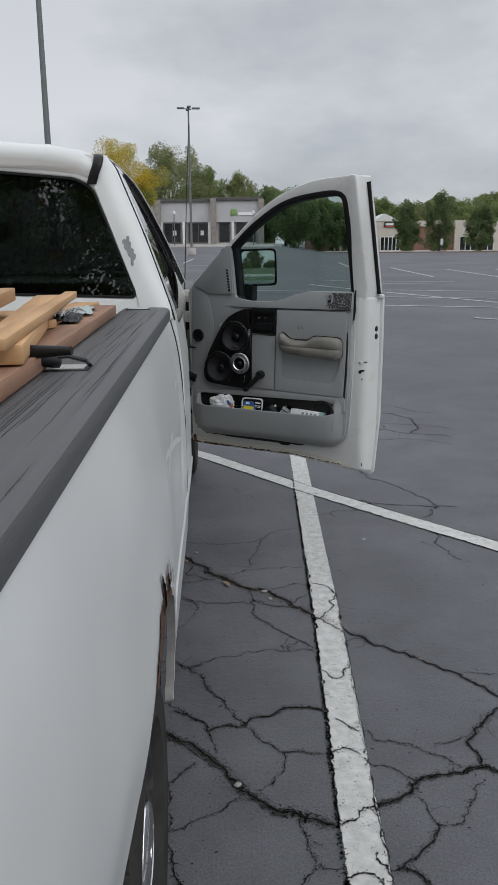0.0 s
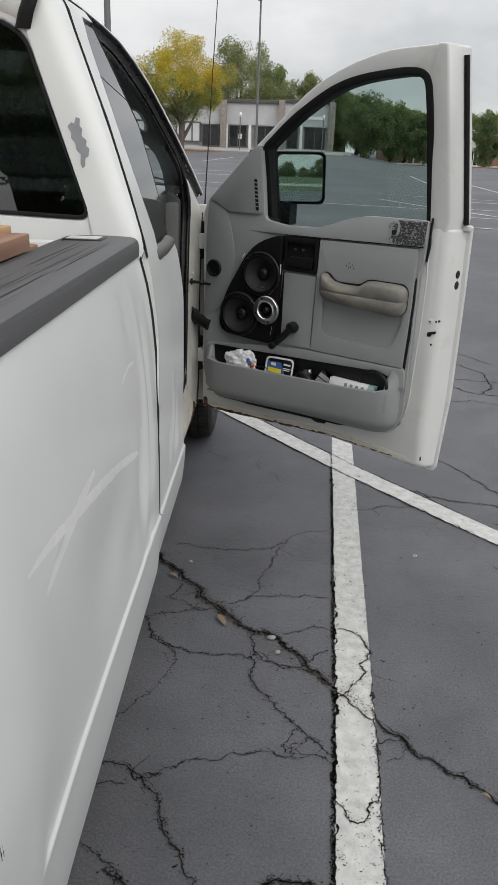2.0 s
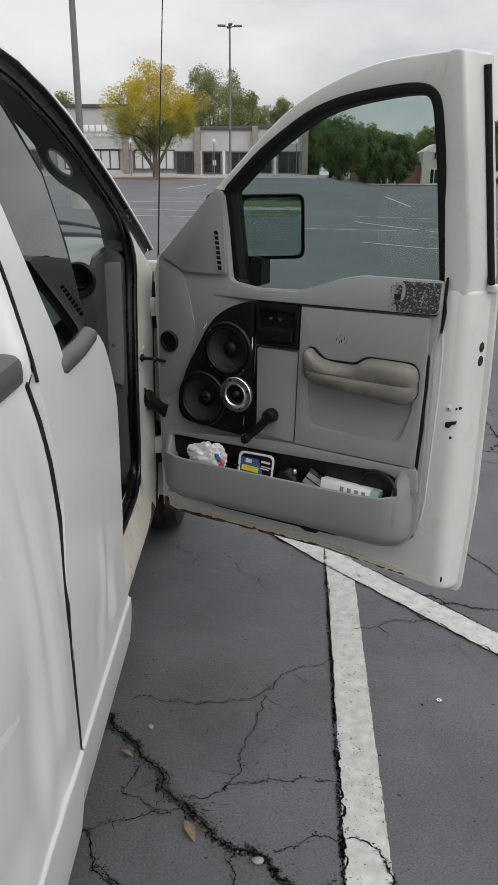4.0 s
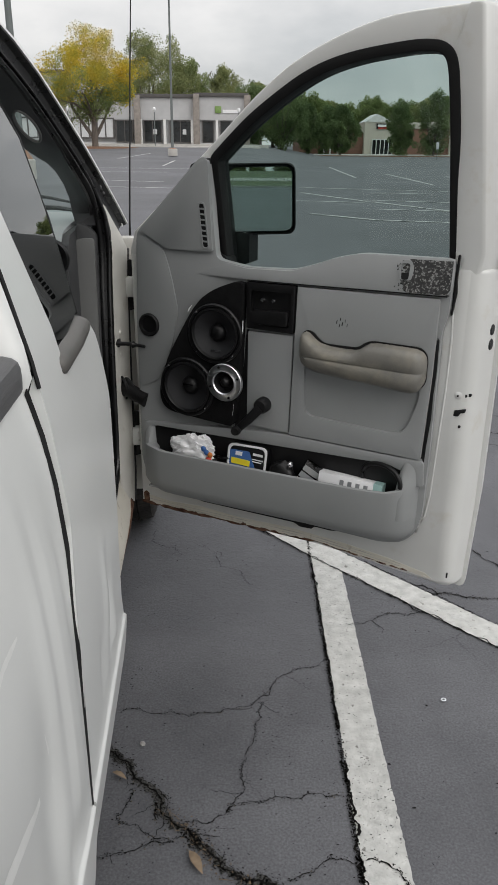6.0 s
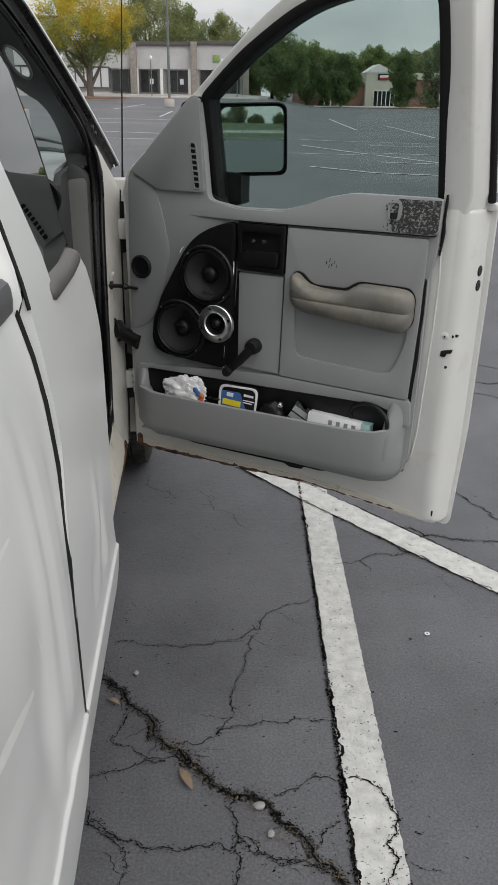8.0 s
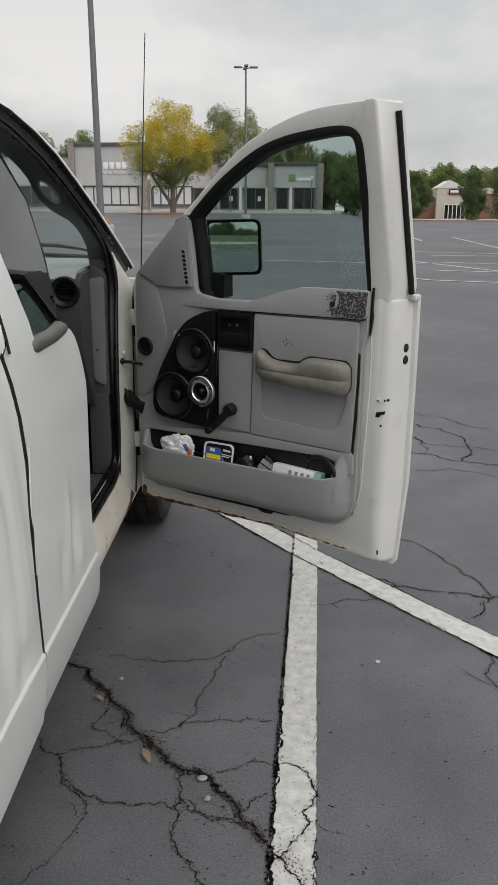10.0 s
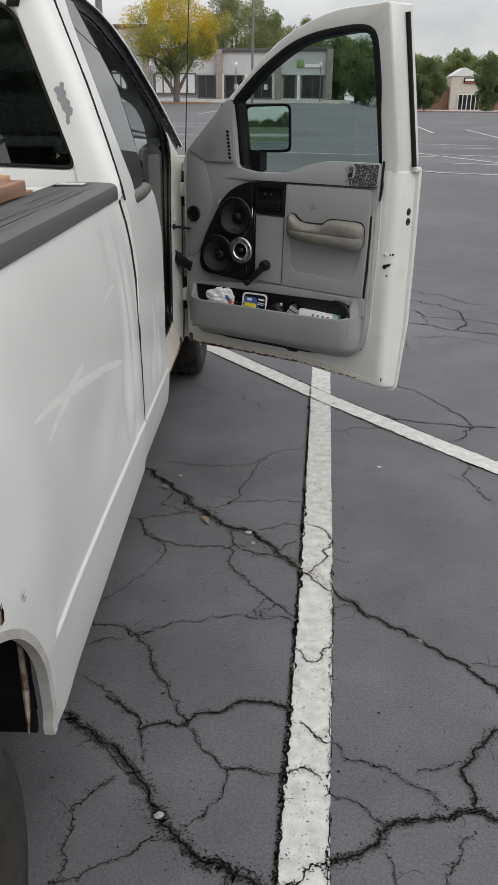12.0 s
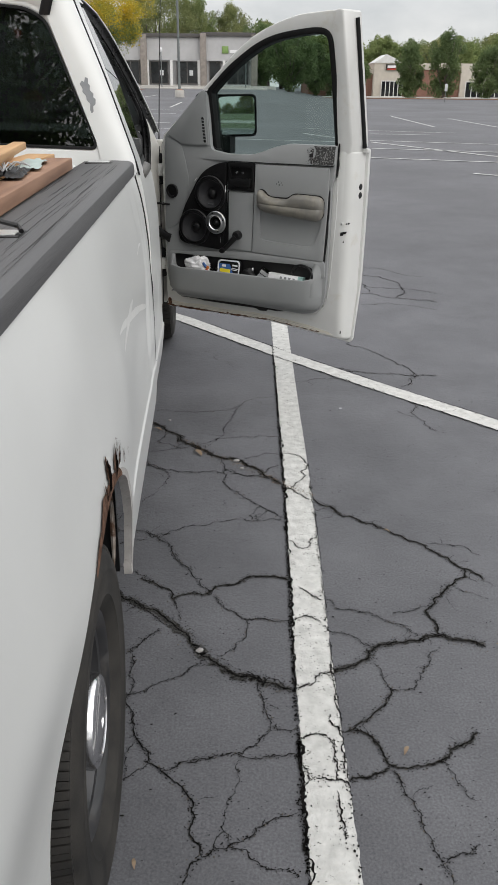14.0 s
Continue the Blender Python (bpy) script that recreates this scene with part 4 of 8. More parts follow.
def bed_off(y, z):
    zs, xs = [0.36, 0.45, 0.574, 0.593, 0.600, 0.80, 1.00, 1.15, 1.25, 1.30, 1.40], [-0.014, 0.000, 0.006, 0.0070, 0.0015, 0.003, -0.006, -0.020, -0.038, -0.055, -0.09]
    soft = 0.07 * smooth_step(0.60, 0.72, z)
    x = sum(float(np.interp(z + soft * k, zs, xs)) for k in (-1, -0.6, -0.3, 0, 0.3, 0.6, 1)) / 7
    if z < 0.72:
        plain = float(np.interp(z, [0.36, 0.45, 0.60, 0.72], [-0.010, 0.004, 0.008, 0.0035]))
        x = plain + (x - plain) * smooth_step(1.868, 1.93, y)
    # the flare round the wheel, and the tuck behind it
    r = math.hypot(y - 1.38, z - 0.40)
    x += 0.014 * smooth_step(0.95, 0.70, r) * smooth_step(0.45, 0.80, z) * smooth_step(0.70, 1.20, y) * smooth_step(2.16, 1.84, y)
    x += 0.010 * smooth_step(0.68, 0.50, r) * smooth_step(0.45, 0.85, z) * smooth_step(0.92, 1.32, y) * smooth_step(1.95, 1.6, y)
    x -= 0.040 * smooth_step(1.22, 0.9, y) * smooth_step(0.88, 0.56, z)
    # old collision damage ahead of the wheel
    x -= 0.014 * bump_at(y, z, 2.80, 0.78, 0.05, 0.13) + 0.017 * bump_at(y, z, 2.46, 0.81, 0.24, 0.13) + 0.006 * bump_at(y, z, 2.66, 0.70, 0.08, 0.05)
    x += 0.006 * bump_at(y, z, 2.845, 0.95, 0.022, 0.22) - 0.008 * bump_at(y, z, 2.89, 0.64, 0.04, 0.04)
    ridge = z - (1.028 - 0.185 * (y - 1.98))
    x += 0.0008 * math.exp(-((ridge / 0.012) ** 2)) * smooth_step(1.9, 2.1, y) * smooth_step(2.85, 2.7, y)
    ridge = z - (0.975 + 0.22 * (y - 2.02))
    x += 0.0006 * math.exp(-((ridge / 0.012) ** 2)) * smooth_step(2.0, 2.08, y) * smooth_step(2.4, 2.3, y)
    x -= 0.005 * bump_at(y, z, 2.75, 1.19, 0.03, 0.03)
    # folded front edge of the panel
    x += 0.0045 * smooth_step(2.888, 2.904, y) * smooth_step(2.985, 2.955, y) * smooth_step(0.62, 0.72, z) * smooth_step(1.20, 1.08, z)
    return x


def cab_off(y, z):
    x = float(np.interp(z, [0.36, 0.45, 0.574, 0.593, 0.600, 0.85, 1.10, 1.25, 1.33, 1.60, 1.85, 1.92], [-0.035, -0.008, 0.0055, 0.0065, 0.001, 0.004, -0.004, -0.022, -0.042, -0.140, -0.245, -0.295]))
    if z < 1.25:
        x += 0.007 * bump_at(y, z, 3.29, 0.80, 0.018, 0.09) - 0.011 * bump_at(y, z, 3.34, 0.76, 0.03, 0.08) - 0.006 * bump_at(y, z, 3.22, 0.71, 0.025, 0.05) + 0.005 * bump_at(y, z, 3.40, 0.68, 0.02, 0.03)
    return x


seam_y = lambda z: float(np.interp(z, [0.42, 0.53, 0.66, 0.80, 0.95, 1.08, 1.28, 1.35, 1.43, 1.66, 1.885], [2.985, 3.025, 3.008, 3.000, 3.012, 3.046, 3.050, 3.068, 3.098, 3.152, 3.215]))
seam = [(seam_y(z), z) for z in (1.885, 1.66, 1.43, 1.35, 1.28, 1.08, 0.95, 0.80, 0.66, 0.53, 0.42)]
ZS = [0.44, 0.50, 0.54, 0.565, 0.578, 0.588, 0.593, 0.5965, 0.600, 0.604, 0.615, 0.63] + [0.66 + 0.035 * i for i in range(18)]
WHEEL_Y, WHEEL_Z = 1.38, 0.374

# bed
outline = [(0.05, 1.291), *[(seam_y(z) - d, z) for z, d in ((1.291, 0.004), (1.22, 0.004), (1.15, 0.004), (1.08, 0.004), (0.95, 0.004), (0.80, 0.003), (0.66, 0.003), (0.54, 0.003), (0.43, 0.003))], (2.60, 0.405), (2.12, 0.372), (2.03, 0.352), (1.98, 0.347), (1.90, 0.356), (1.862, 0.385)]
outline += [p for p in arc(WHEEL_Y, 0.40, 0.480, 6, 174, 30)] + [(0.86, 0.40), (0.05, 0.44)]
bed_side = part("bed_side", skin(outline, bed_off, 0.012, zs=ZS, ys=[0.3 + 0.05 * i for i in range(30)] + [1.80 + 0.016 * i for i in range(84)]), M_PAINT, TRUCK, "dented white bed side with scrapes", angle=60)
bm = bmesh.new()
lip = [(1.870, 0.388)] + [p for p in arc(WHEEL_Y, 0.40, 0.486, 0, 100, 40)]
lip2 = [(1.853, 0.388)] + [p for p in arc(WHEEL_Y, 0.40, 0.470, 0, 100, 40)]
rows = []
for (ya, za), (yb, zb) in zip(lip, lip2):
    x = bed_off(ya, max(0.42, za))
    rows.append([bm.verts.new(c) for c in ((x + 0.0025, ya, za), (x + 0.001, yb, zb), (x - 0.020, yb, zb), (x - 0.020, ya, za))])
for a, b in zip(rows, rows[1:]):
    for i in range(4):
        bm.faces.new((a[i], a[(i + 1) % 4], b[(i + 1) % 4], b[i]))
part("wheel_arch_lip", bm, M_DIRTY, TRUCK, "dirty peeling wheel arch lip")
# corroded patches over the arch: (angles, inner and outer radius)
rnd = random.Random(5)
for a0, a1, r0, r1 in ((66, 114, 0.470, 0.500), (82, 114, 0.472, 0.510)):
    n = 26
    ring_a, ring_b, jag = [], [], 0.7
    for i in range(n + 1):
        t = radians(a0 + (a1 - a0) * i / n)
        jag = 0.6 * jag + 0.4 * rnd.uniform(0.3, 1.25)
        r2 = r0 + 0.003 + (r1 - r0) * math.sin(math.pi * (i + 0.2) / (n + 0.4)) ** 0.6 * jag
        for ring, r in ((ring_a, r0), (ring_b, r2)):
            y, z = WHEEL_Y + r * math.cos(t), 0.40 + r * math.sin(t)
            ring.append((bed_off(y, z) + 0.0030, y, z))
    part("rust_patch", loft([ring_a, ring_b], False, False), M_RUST, TRUCK, "flaking brown rust along the wheel arch")


def corroded_slit(angle, foot, dy, dz, width, lift, material, label):
    """A ragged tear in the bed side that rises from the wheel arch."""
    a = radians(angle)
    y0, z0 = WHEEL_Y + foot * math.cos(a), 0.40 + foot * math.sin(a)
    sides, n = ([], []), 9
    for i in range(n + 1):
        k = i / n
        w = width * 0.5 * (1.0 - k) ** 0.55 * (0.72 + 0.28 * math.sin(math.pi * k))
        for side, sign in zip(sides, (1, -1)):
            y, z = y0 + dy * k + sign * w * rnd.uniform(0.45, 1.25) + 0.12 * width * math.sin(7 * k + angle), z0 + dz * k + rnd.uniform(-0.25, 0.25) * dz / n
            side.append((bed_off(y, z) + lift, y, z))
    part("rust_hole", loft([[p, q] for p, q in zip(*sides)], False, False), material, TRUCK, label)


for angle, foot, dy, dz, width in ((86.5, 0.484, -0.004, 0.082, 0.042), (93.0, 0.486, -0.004, 0.046, 0.010), (76.0, 0.486, 0.020, 0.060, 0.036), (70.5, 0.500, 0.040, 0.040, 0.018), (61.5, 0.502, 0.006, 0.040, 0.009), (50.0, 0.534, 0.001, 0.022, 0.003), (72.0, 0.528, 0.002, 0.034, 0.005)):
    corroded_slit(angle, foot - 0.004, dy * 0.9, dz * 0.95, width * 1.8, 0.0032, M_RUST, "brown rust round a tear")
    corroded_slit(angle, foot, dy, dz * 0.82, width, 0.0050, M_HOLE, "dark ragged rust hole")
part("wheel_well", loft([[(x, WHEEL_Y + 0.53 * math.cos(t), 0.40 + 0.53 * math.sin(t)) for t in [math.pi * i / 20 for i in range(21)]] for x in (-0.05, -0.50)], False, False), M_BLACK, TRUCK)
part("splash_shield", box((-0.46, 1.84, 0.405), (-0.030, 1.852, 0.80)), M_BLACK, TRUCK)
part("inner_panel_edge", tube([(-0.040, 1.79, 0.79), (-0.038, 1.822, 0.70), (-0.038, 1.834, 0.60), (-0.040, 1.836, 0.52), (-0.042, 1.836, 0.46), (-0.044, 1.832, 0.41)], [0.002, 0.005, 0.006, 0.007, 0.005, 0.002], 6), M_TORN, TRUCK, "torn rusty edge of the inner panel")
part("well_brace", tube([(-0.30, 1.46, 0.86), (-0.26, 1.62, 0.72), (-0.22, 1.80, 0.52)], 0.011, 8), M_BLACK, TRUCK, "dark strut across the wheel well")

# bed cap
prof = [(-0.052, 1.287), (-0.047, 1.290), (-0.046, 1.305), (-0.047, 1.321), (-0.050, 1.329), (-0.057, 1.334), (-0.068, 1.3365), (-0.12, 1.338), (-0.19, 1.337), (-0.220, 1.334), (-0.228, 1.328), (-0.230, 1.300), (-0.21, 1.296), (-0.075, 1.293), (-0.068, 1.287)]
rings = []
for y, s in ((0.0, 0.0), (3.020, 0.0), (3.036, 0.0015), (3.044, 0.004), (3.049, 0.008), (3.051, 0.014)):
    rings.append([(x + (-s if x > -0.1 else s * 0.4), y, z - s * (1 if z > 1.31 else 0)) for x, z in prof])
bed_cap = part("bed_rail_cap", loft(rings), M_RAIL, TRUCK, "grey wood-grained plastic cap on the bed rail", angle=32)
for i in range(70):
    x = rnd.uniform(-0.215, -0.064)
    y0 = rnd.uniform(0.4, 2.55)
    ln = min(rnd.uniform(0.12, 0.7), 2.9 - y0)
    wig = rnd.uniform(0.0003, 0.0014)
    path = [(x + wig * math.sin(k * 1.1 + i), y0 + ln * k / 7, 1.3382 - max(0, abs(x + 0.13) - 0.05) * 0.05) for k in range(8)]
    fat = rnd.choice((0.0004, 0.0006, 0.0009))
    part("grain_groove", tube(path, [fat * q for q in (0.2, 0.6, 1.0, 0.8, 1.0, 0.7, 0.5, 0.1)], 5), M_GROOVE, bed_cap)
for y in (1.515, 2.935):
    rim = part("stake_pocket", box((-0.202, y - 0.036, 1.333), (-0.112, y + 0.036, 1.3405), 0.003), M_BLACK, bed_cap)
    part("pocket_opening", box((-0.193, y - 0.025, 1.336), (-0.121, y + 0.025, 1.3420)), M_PAINT, bed_cap, "white metal seen through the pocket")
part("bed_inner_wall", box((-0.20, 0.08, 0.78), (-0.16, 3.00, 1.295)), M_PAINT, TRUCK)
part("bed_floor", box((-1.84, 0.08, 0.74), (-0.16, 3.00, 0.78)), M_PAINT, TRUCK)
part("bed_front_wall", box((-1.76, 2.965, 0.60), (-0.24, 3.005, 1.325), 0.008), M_PAINT, TRUCK)
part("tailgate", box((-1.86, 0.04, 0.66), (-0.14, 0.09, 1.29), 0.012), M_PAINT, TRUCK)
part("rear_bumper", box((-1.92, -0.16, 0.48), (-0.10, 0.03, 0.68), 0.03), M_CHROME, TRUCK)
part("tail_light", box((-0.10, 0.02, 0.80), (-0.03, 0.05, 1.22), 0.008), M_RED, TRUCK)
part("bed_side_far", skin([(0.05, 1.29), (3.055, 1.29), (3.12, 0.62), (3.07, 0.44), (1.92, 0.40)] + [p for p in arc(WHEEL_Y, 0.40, 0.505, 6, 174, 16)] + [(0.05, 0.44)], lambda y, z: -2.0 - bed_off(0.2, z) + 0.045, 0.045, zs=ZS[::3]), M_PAINT, TRUCK)
part("bed_rail_cap_far", loft([[(-2.0 - x, y, z) for x, z in prof] for y in (0.0, 3.07)]), M_RAIL, TRUCK)
part("frame_rail", box((-0.62, 0.1, 0.42), (-0.50, 5.9, 0.58), 0.01), M_BLACK, TRUCK)
part("frame_rail", box((-1.50, 0.1, 0.42), (-1.38, 5.9, 0.58), 0.01), M_BLACK, TRUCK)
part("rear_axle", tube([(-1.75, WHEEL_Y, WHEEL_Z), (-0.2, WHEEL_Y, WHEEL_Z)], 0.05, 12), M_BLACK, TRUCK)


def wheel(x, y, side):
    """Steel wheel with a chrome centre cap; its axle runs along x."""
    turn = Matrix.Translation((x, y, WHEEL_Z)) @ Matrix.Rotation(radians(90 * side), 4, "Y") @ Matrix.Diagonal((0.962, 0.962, 1, 1))
    n = 72
    prof_t = [(0.232, -0.100), (0.255, -0.118), (0.31, -0.132), (0.355, -0.128), (0.372, -0.116), (0.380, -0.095), (0.384, -0.05), (0.385, 0.0), (0.384, 0.05), (0.380, 0.095), (0.372, 0.116), (0.355, 0.128), (0.332, 0.1315), (0.328, 0.1335), (0.322, 0.1315), (0.30, 0.1315), (0.275, 0.127), (0.270, 0.1285), (0.264, 0.124), (0.250, 0.117), (0.232, 0.098)]
    bm = lathe(prof_t, n, turn)
    w = part("wheel", bm, M_TYRE, TRUCK, "black tyre with worn tread", angle=50)
    # tread: rows of small sipped blocks
    bm = bmesh.new()
    count = 150
    pitch = 2 * math.pi / count
    for h0, h1, ra, rb, skew in ((0.066, 0.118, 0.3925, 0.379, 0.010), (0.016, 0.058, 0.395, 0.3935, -0.02), (-0.058, -0.016, 0.3935, 0.395, 0.02), (-0.118, -0.066, 0.379, 0.3925, -0.010)):
        for i in range(count):
            a = i * pitch
            b = a + pitch * (0.90 if i % 2 else 0.74)
            vs = []
            for h, r, sk in ((h0, ra if h0 > 0 else ra, 0), (h1, rb, skew)):
                for t in (a + sk, b + sk):
                    for rr in (r - 0.014, r):
                        vs.append(bm.verts.new((rr * math.cos(t), rr * math.sin(t), h)))
            for f in ((1, 3, 7, 5), (0, 1, 5, 4), (2, 6, 7, 3), (0, 2, 3, 1), (4, 5, 7, 6)):
                bm.faces.new([vs[k] for k in f])
    bmesh.ops.transform(bm, matrix=turn, verts=bm.verts)
    tagged(part("tread", bm, M_TYRE, w, angle=20), "worn grooved rubber tread blocks", kind="stuff")
    # rim with punched slots
    bm = bmesh.new()
    m = 56
    prof_r = [(0.232, -0.09), (0.222, -0.08), (0.200, -0.02), (0.205, 0.06), (0.226, 0.098), (0.238, 0.106), (0.240, 0.102), (0.236, 0.094), (0.212, 0.084), (0.200, 0.048), (0.186, 0.032), (0.162, 0.028), (0.122, 0.036), (0.106, 0.042), (0.080, 0.042)]
    rows = [[bm.verts.new((r * math.cos(2 * math.pi * i / m), r * math.sin(2 * math.pi * i / m), h)) for i in range(m)] for r, h in prof_r]
    for k, (a, b) in enumerate(zip(rows, rows[1:])):
        for i in range(m):
            if k in (11, 12) and i % 8 in (1, 2, 3, 4):
                continue
            bm.faces.new((a[i], a[(i + 1) % m], b[(i + 1) % m], b[i]))
    bmesh.ops.transform(bm, matrix=turn, verts=bm.verts)
    part("rim", bm, M_STEEL, w, "black steel rim")
    part("brake_drum", lathe([(0.0, -0.03), (0.175, -0.03), (0.175, -0.07)], 32, turn), M_BLACK, w)
    part("centre_cap", lathe([(0.104, 0.030), (0.101, 0.104), (0.098, 0.114), (0.090, 0.119), (0.078, 0.120), (0.074, 0.115), (0.068, 0.119), (0.034, 0.121), (0.016, 0.121), (0.014, 0.112), (0.0, 0.112)], 40, turn), M_CHROME, w, "chrome centre cap")
    return w


wheel(-0.137, WHEEL_Y - 0.042, 1)
wheel(-0.160, 5.32, 1)
wheel(-1.85, WHEEL_Y, -1)
wheel(-1.85, 5.32, -1)

# cab
half = [(-0.16, 0.46), (-0.16, 0.90), (-0.16, 1.26), (-0.145, 1.30), (-0.145, 1.36), (-0.222, 1.60), (-0.300, 1.80), (-0.330, 1.865), (-0.62, 1.885), (-1.0, 1.890)]
whole = half + [(-2.0 - x, z) for x, z in reversed(half[:-1])]
hole = rounded([(-0.172, 1.372), (-0.335, 1.782), (-0.40, 1.818), (-0.72, 1.846), (-1.28, 1.846), (-1.60, 1.818), (-1.665, 1.782), (-1.828, 1.372), (-1.0, 1.398)], 0.03)
rear_lean = lambda x, z: 0.23 * max(0.0, z - 1.30) + 0.010 * (x + 1.0) ** 8
part("cab_rear_wall", plate(whole, 3.036, 3.066, holes=[hole], bevel=0.012, shear=rear_lean, seg=3), M_PAINT, TRUCK)
grow = lambda pts, k: [(-1.0 + (x + 1.0) * (1 + k * 0.9), 1.6 + (z - 1.6) * (1 + 4 * k)) for x, z in pts]
part("rear_window", plate(hole, 3.047, 3.052, bevel=0.0, shear=rear_lean), M_GLASS_REAR, TRUCK, "dark tinted rear window").visible_shadow = False
part("window_gasket", plate(grow(hole, 0.003), 3.034, 3.049, holes=[grow(hole, -0.007)], bevel=0.001, shear=rear_lean), M_RUBBER, TRUCK)
# roof
rings = []
for y, dz, k in ((3.146, -0.066, 0.97), (3.148, -0.046, 0.985), (3.156, -0.027, 0.995), (3.175, -0.011, 1.0), (3.21, 0.001, 1.0), (3.45, 0.004, 1.0), (3.70, -0.006, 1.0), (3.88, -0.030, 1.0), (4.00, -0.056, 1.0), (4.08, -0.085, 1.0)):
    ring = [(-1.0 + (x + 1.0) * k, y, z + dz) for x, z in [(-0.316, 1.866), (-0.318, 1.886), (-0.332, 1.904), (-0.375, 1.924), (-0.50, 1.946), (-0.75, 1.962), (-1.0, 1.966), (-1.25, 1.962), (-1.50, 1.946), (-1.625, 1.924), (-1.668, 1.904), (-1.682, 1.886), (-1.684, 1.866)]]
    rings.append(ring + [(x, y2 + 0.015, z - 0.03) for x, y2, z in reversed(ring[1:-1])])
part("roof", loft(rings), M_PAINT, TRUCK, angle=50)
path = [Vector(p) for p in ((-0.338, 3.146, 1.796), (-0.326, 3.139, 1.830), (-0.314, 3.139, 1.858), (-0.308, 3.147, 1.880), (-0.308, 3.160, 1.894), (-0.312, 3.178, 1.902), (-0.318, 3.196, 1.904))]
rows = []
for i, p in enumerate(path):
    d = (path[min(i + 1, len(path) - 1)] - path[max(i - 1, 0)]).normalized()
    b = d.cross(Vector((1, 0, 0))).normalized()
    rows.append([tuple(p + Vector((0.019 * math.cos(a), 0, 0)) + b * (0.006 * math.sin(a))) for a in [2 * math.pi * k / 14 for k in range(14)]])
part("roof_trim", loft(rows), M_BLACK, TRUCK, "black roof ditch strip")
part("headliner", box((-1.70, 3.20, 1.825), (-0.32, 3.90, 1.845)), M_TRIM, TRUCK)
chip = [(-0.228, 1.582), (-0.219, 1.593), (-0.212, 1.588), (-0.208, 1.604), (-0.198, 1.601), (-0.199, 1.584), (-0.192, 1.578), (-0.194, 1.562), (-0.181, 1.552), (-0.183, 1.540), (-0.174, 1.534), (-0.176, 1.516), (-0.184, 1.512), (-0.183, 1.494), (-0.190, 1.488), (-0.195, 1.500), (-0.194, 1.520), (-0.205, 1.530), (-0.208, 1.546), (-0.219, 1.556), (-0.218, 1.568)]
part("paint_chip", plate(rounded(chip, 0.003, 2), 3.029, 3.0345, bevel=0.0, shear=rear_lean), M_PRIMER, TRUCK, "bare grey patch of lost paint")
# black box put in as the shade between bed and cab
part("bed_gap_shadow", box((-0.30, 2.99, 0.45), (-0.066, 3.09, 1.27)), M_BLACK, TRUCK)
# rear quarter and access door
rows = []
for z in (1.05, 1.20, 1.27, 1.30, 1.34, 1.40, 1.48, 1.56, 1.64, 1.72, 1.80, 1.85, 1.885, 1.905):
    tuck = 0.025 * smooth_step(1.31, 1.26, z)
    p0 = Vector((float(np.interp(z, [1.05, 1.36, 1.782, 1.91], [-0.185, -0.163, -0.326, -0.372])), 3.032 + 0.23 * max(0.0, z - 1.30) + tuck * 0.4, z))
    p2 = Vector((cab_off(3.1, z) - 0.002 - tuck, seam_y(z) - 0.001, z))
    p1 = Vector((p2.x - 0.006, p0.y - 0.004, z))
    rows.append([tuple((1 - s) ** 2 * p0 + 2 * s * (1 - s) * p1 + s * s * p2) for s in [i / 12 for i in range(13)]] + [tuple(p2 - Vector((0.03, 0, 0)))])
part("cab_corner", loft(rows, False, False), M_PAINT, TRUCK, "white cab corner pillar with chipped paint", angle=60)
# flush black strip painted in as the dark line of the gap
part("gap_shade_strip", loft([[(bed_off(3.0, z) + 0.0005, seam_y(z) - 0.0060, z), (min(bed_off(3.0, z) + 0.004, cab_off(3.1, z) + 0.001) + 0.0005, seam_y(z) + 0.0052, z)] for z in (0.42, 0.50, 0.60, 0.75, 0.90, 1.05, 1.15, 1.22, 1.28)] + [[(cab_off(3.1, 1.31) - 0.004, seam_y(1.31) + 0.004, 1.312), (cab_off(3.1, 1.31) + 0.0005, seam_y(1.31) + 0.007, 1.312)]], False, False), M_RUBBER, TRUCK, "dark strip drawn as the shaded gap between bed and cab")
part("door_seam", tube([(cab_off(y, z) - 0.0005, y + 0.004, z) for y, z in [(seam_y(z), z) for z in (1.285, 1.32, 1.36, 1.40, 1.43, 1.48, 1.54, 1.60, 1.66, 1.73, 1.80)] + [ (3.214, 1.85), (3.232, 1.874), (3.262, 1.884), (3.32, 1.886), (3.45, 1.884)]], 0.0032, 8), M_RUBBER, TRUCK, "dark seam round the access door")
gap = 0.005
rear = [(y + gap, z) for y, z in seam]
front = [(3.62, 0.42), (3.60, 0.52), (3.535, 0.66), (3.522, 0.80), (3.538, 0.90), (3.568, 1.03), (3.585, 1.13), (3.575, 1.20), (3.555, 1.24), (3.525, 1.27)]
pane = rounded([(3.22, 1.278), (3.25, 1.60), (3.32, 1.78), (3.375, 1.845), (3.50, 1.845), (3.62, 1.60), (3.57, 1.46), (3.475, 1.30)], 0.02)
door_a = [(3.228, 1.882)] + rear[1:] + front + [(3.485, 1.274), (3.228, 1.268), (3.243, 1.60), (3.312, 1.785), (3.365, 1.855), (3.50, 1.858), (3.50, 1.882)]
access = part("access_door", skin(door_a, cab_off, 0.035, zs=ZS[:-1] + [1.27, 1.33, 1.4, 1.5, 1.6, 1.7, 1.8], ys=[2.99 + 0.016 * i for i in range(38)]), M_PAINT, TRUCK, "white rear access door, dented along its front", angle=50)
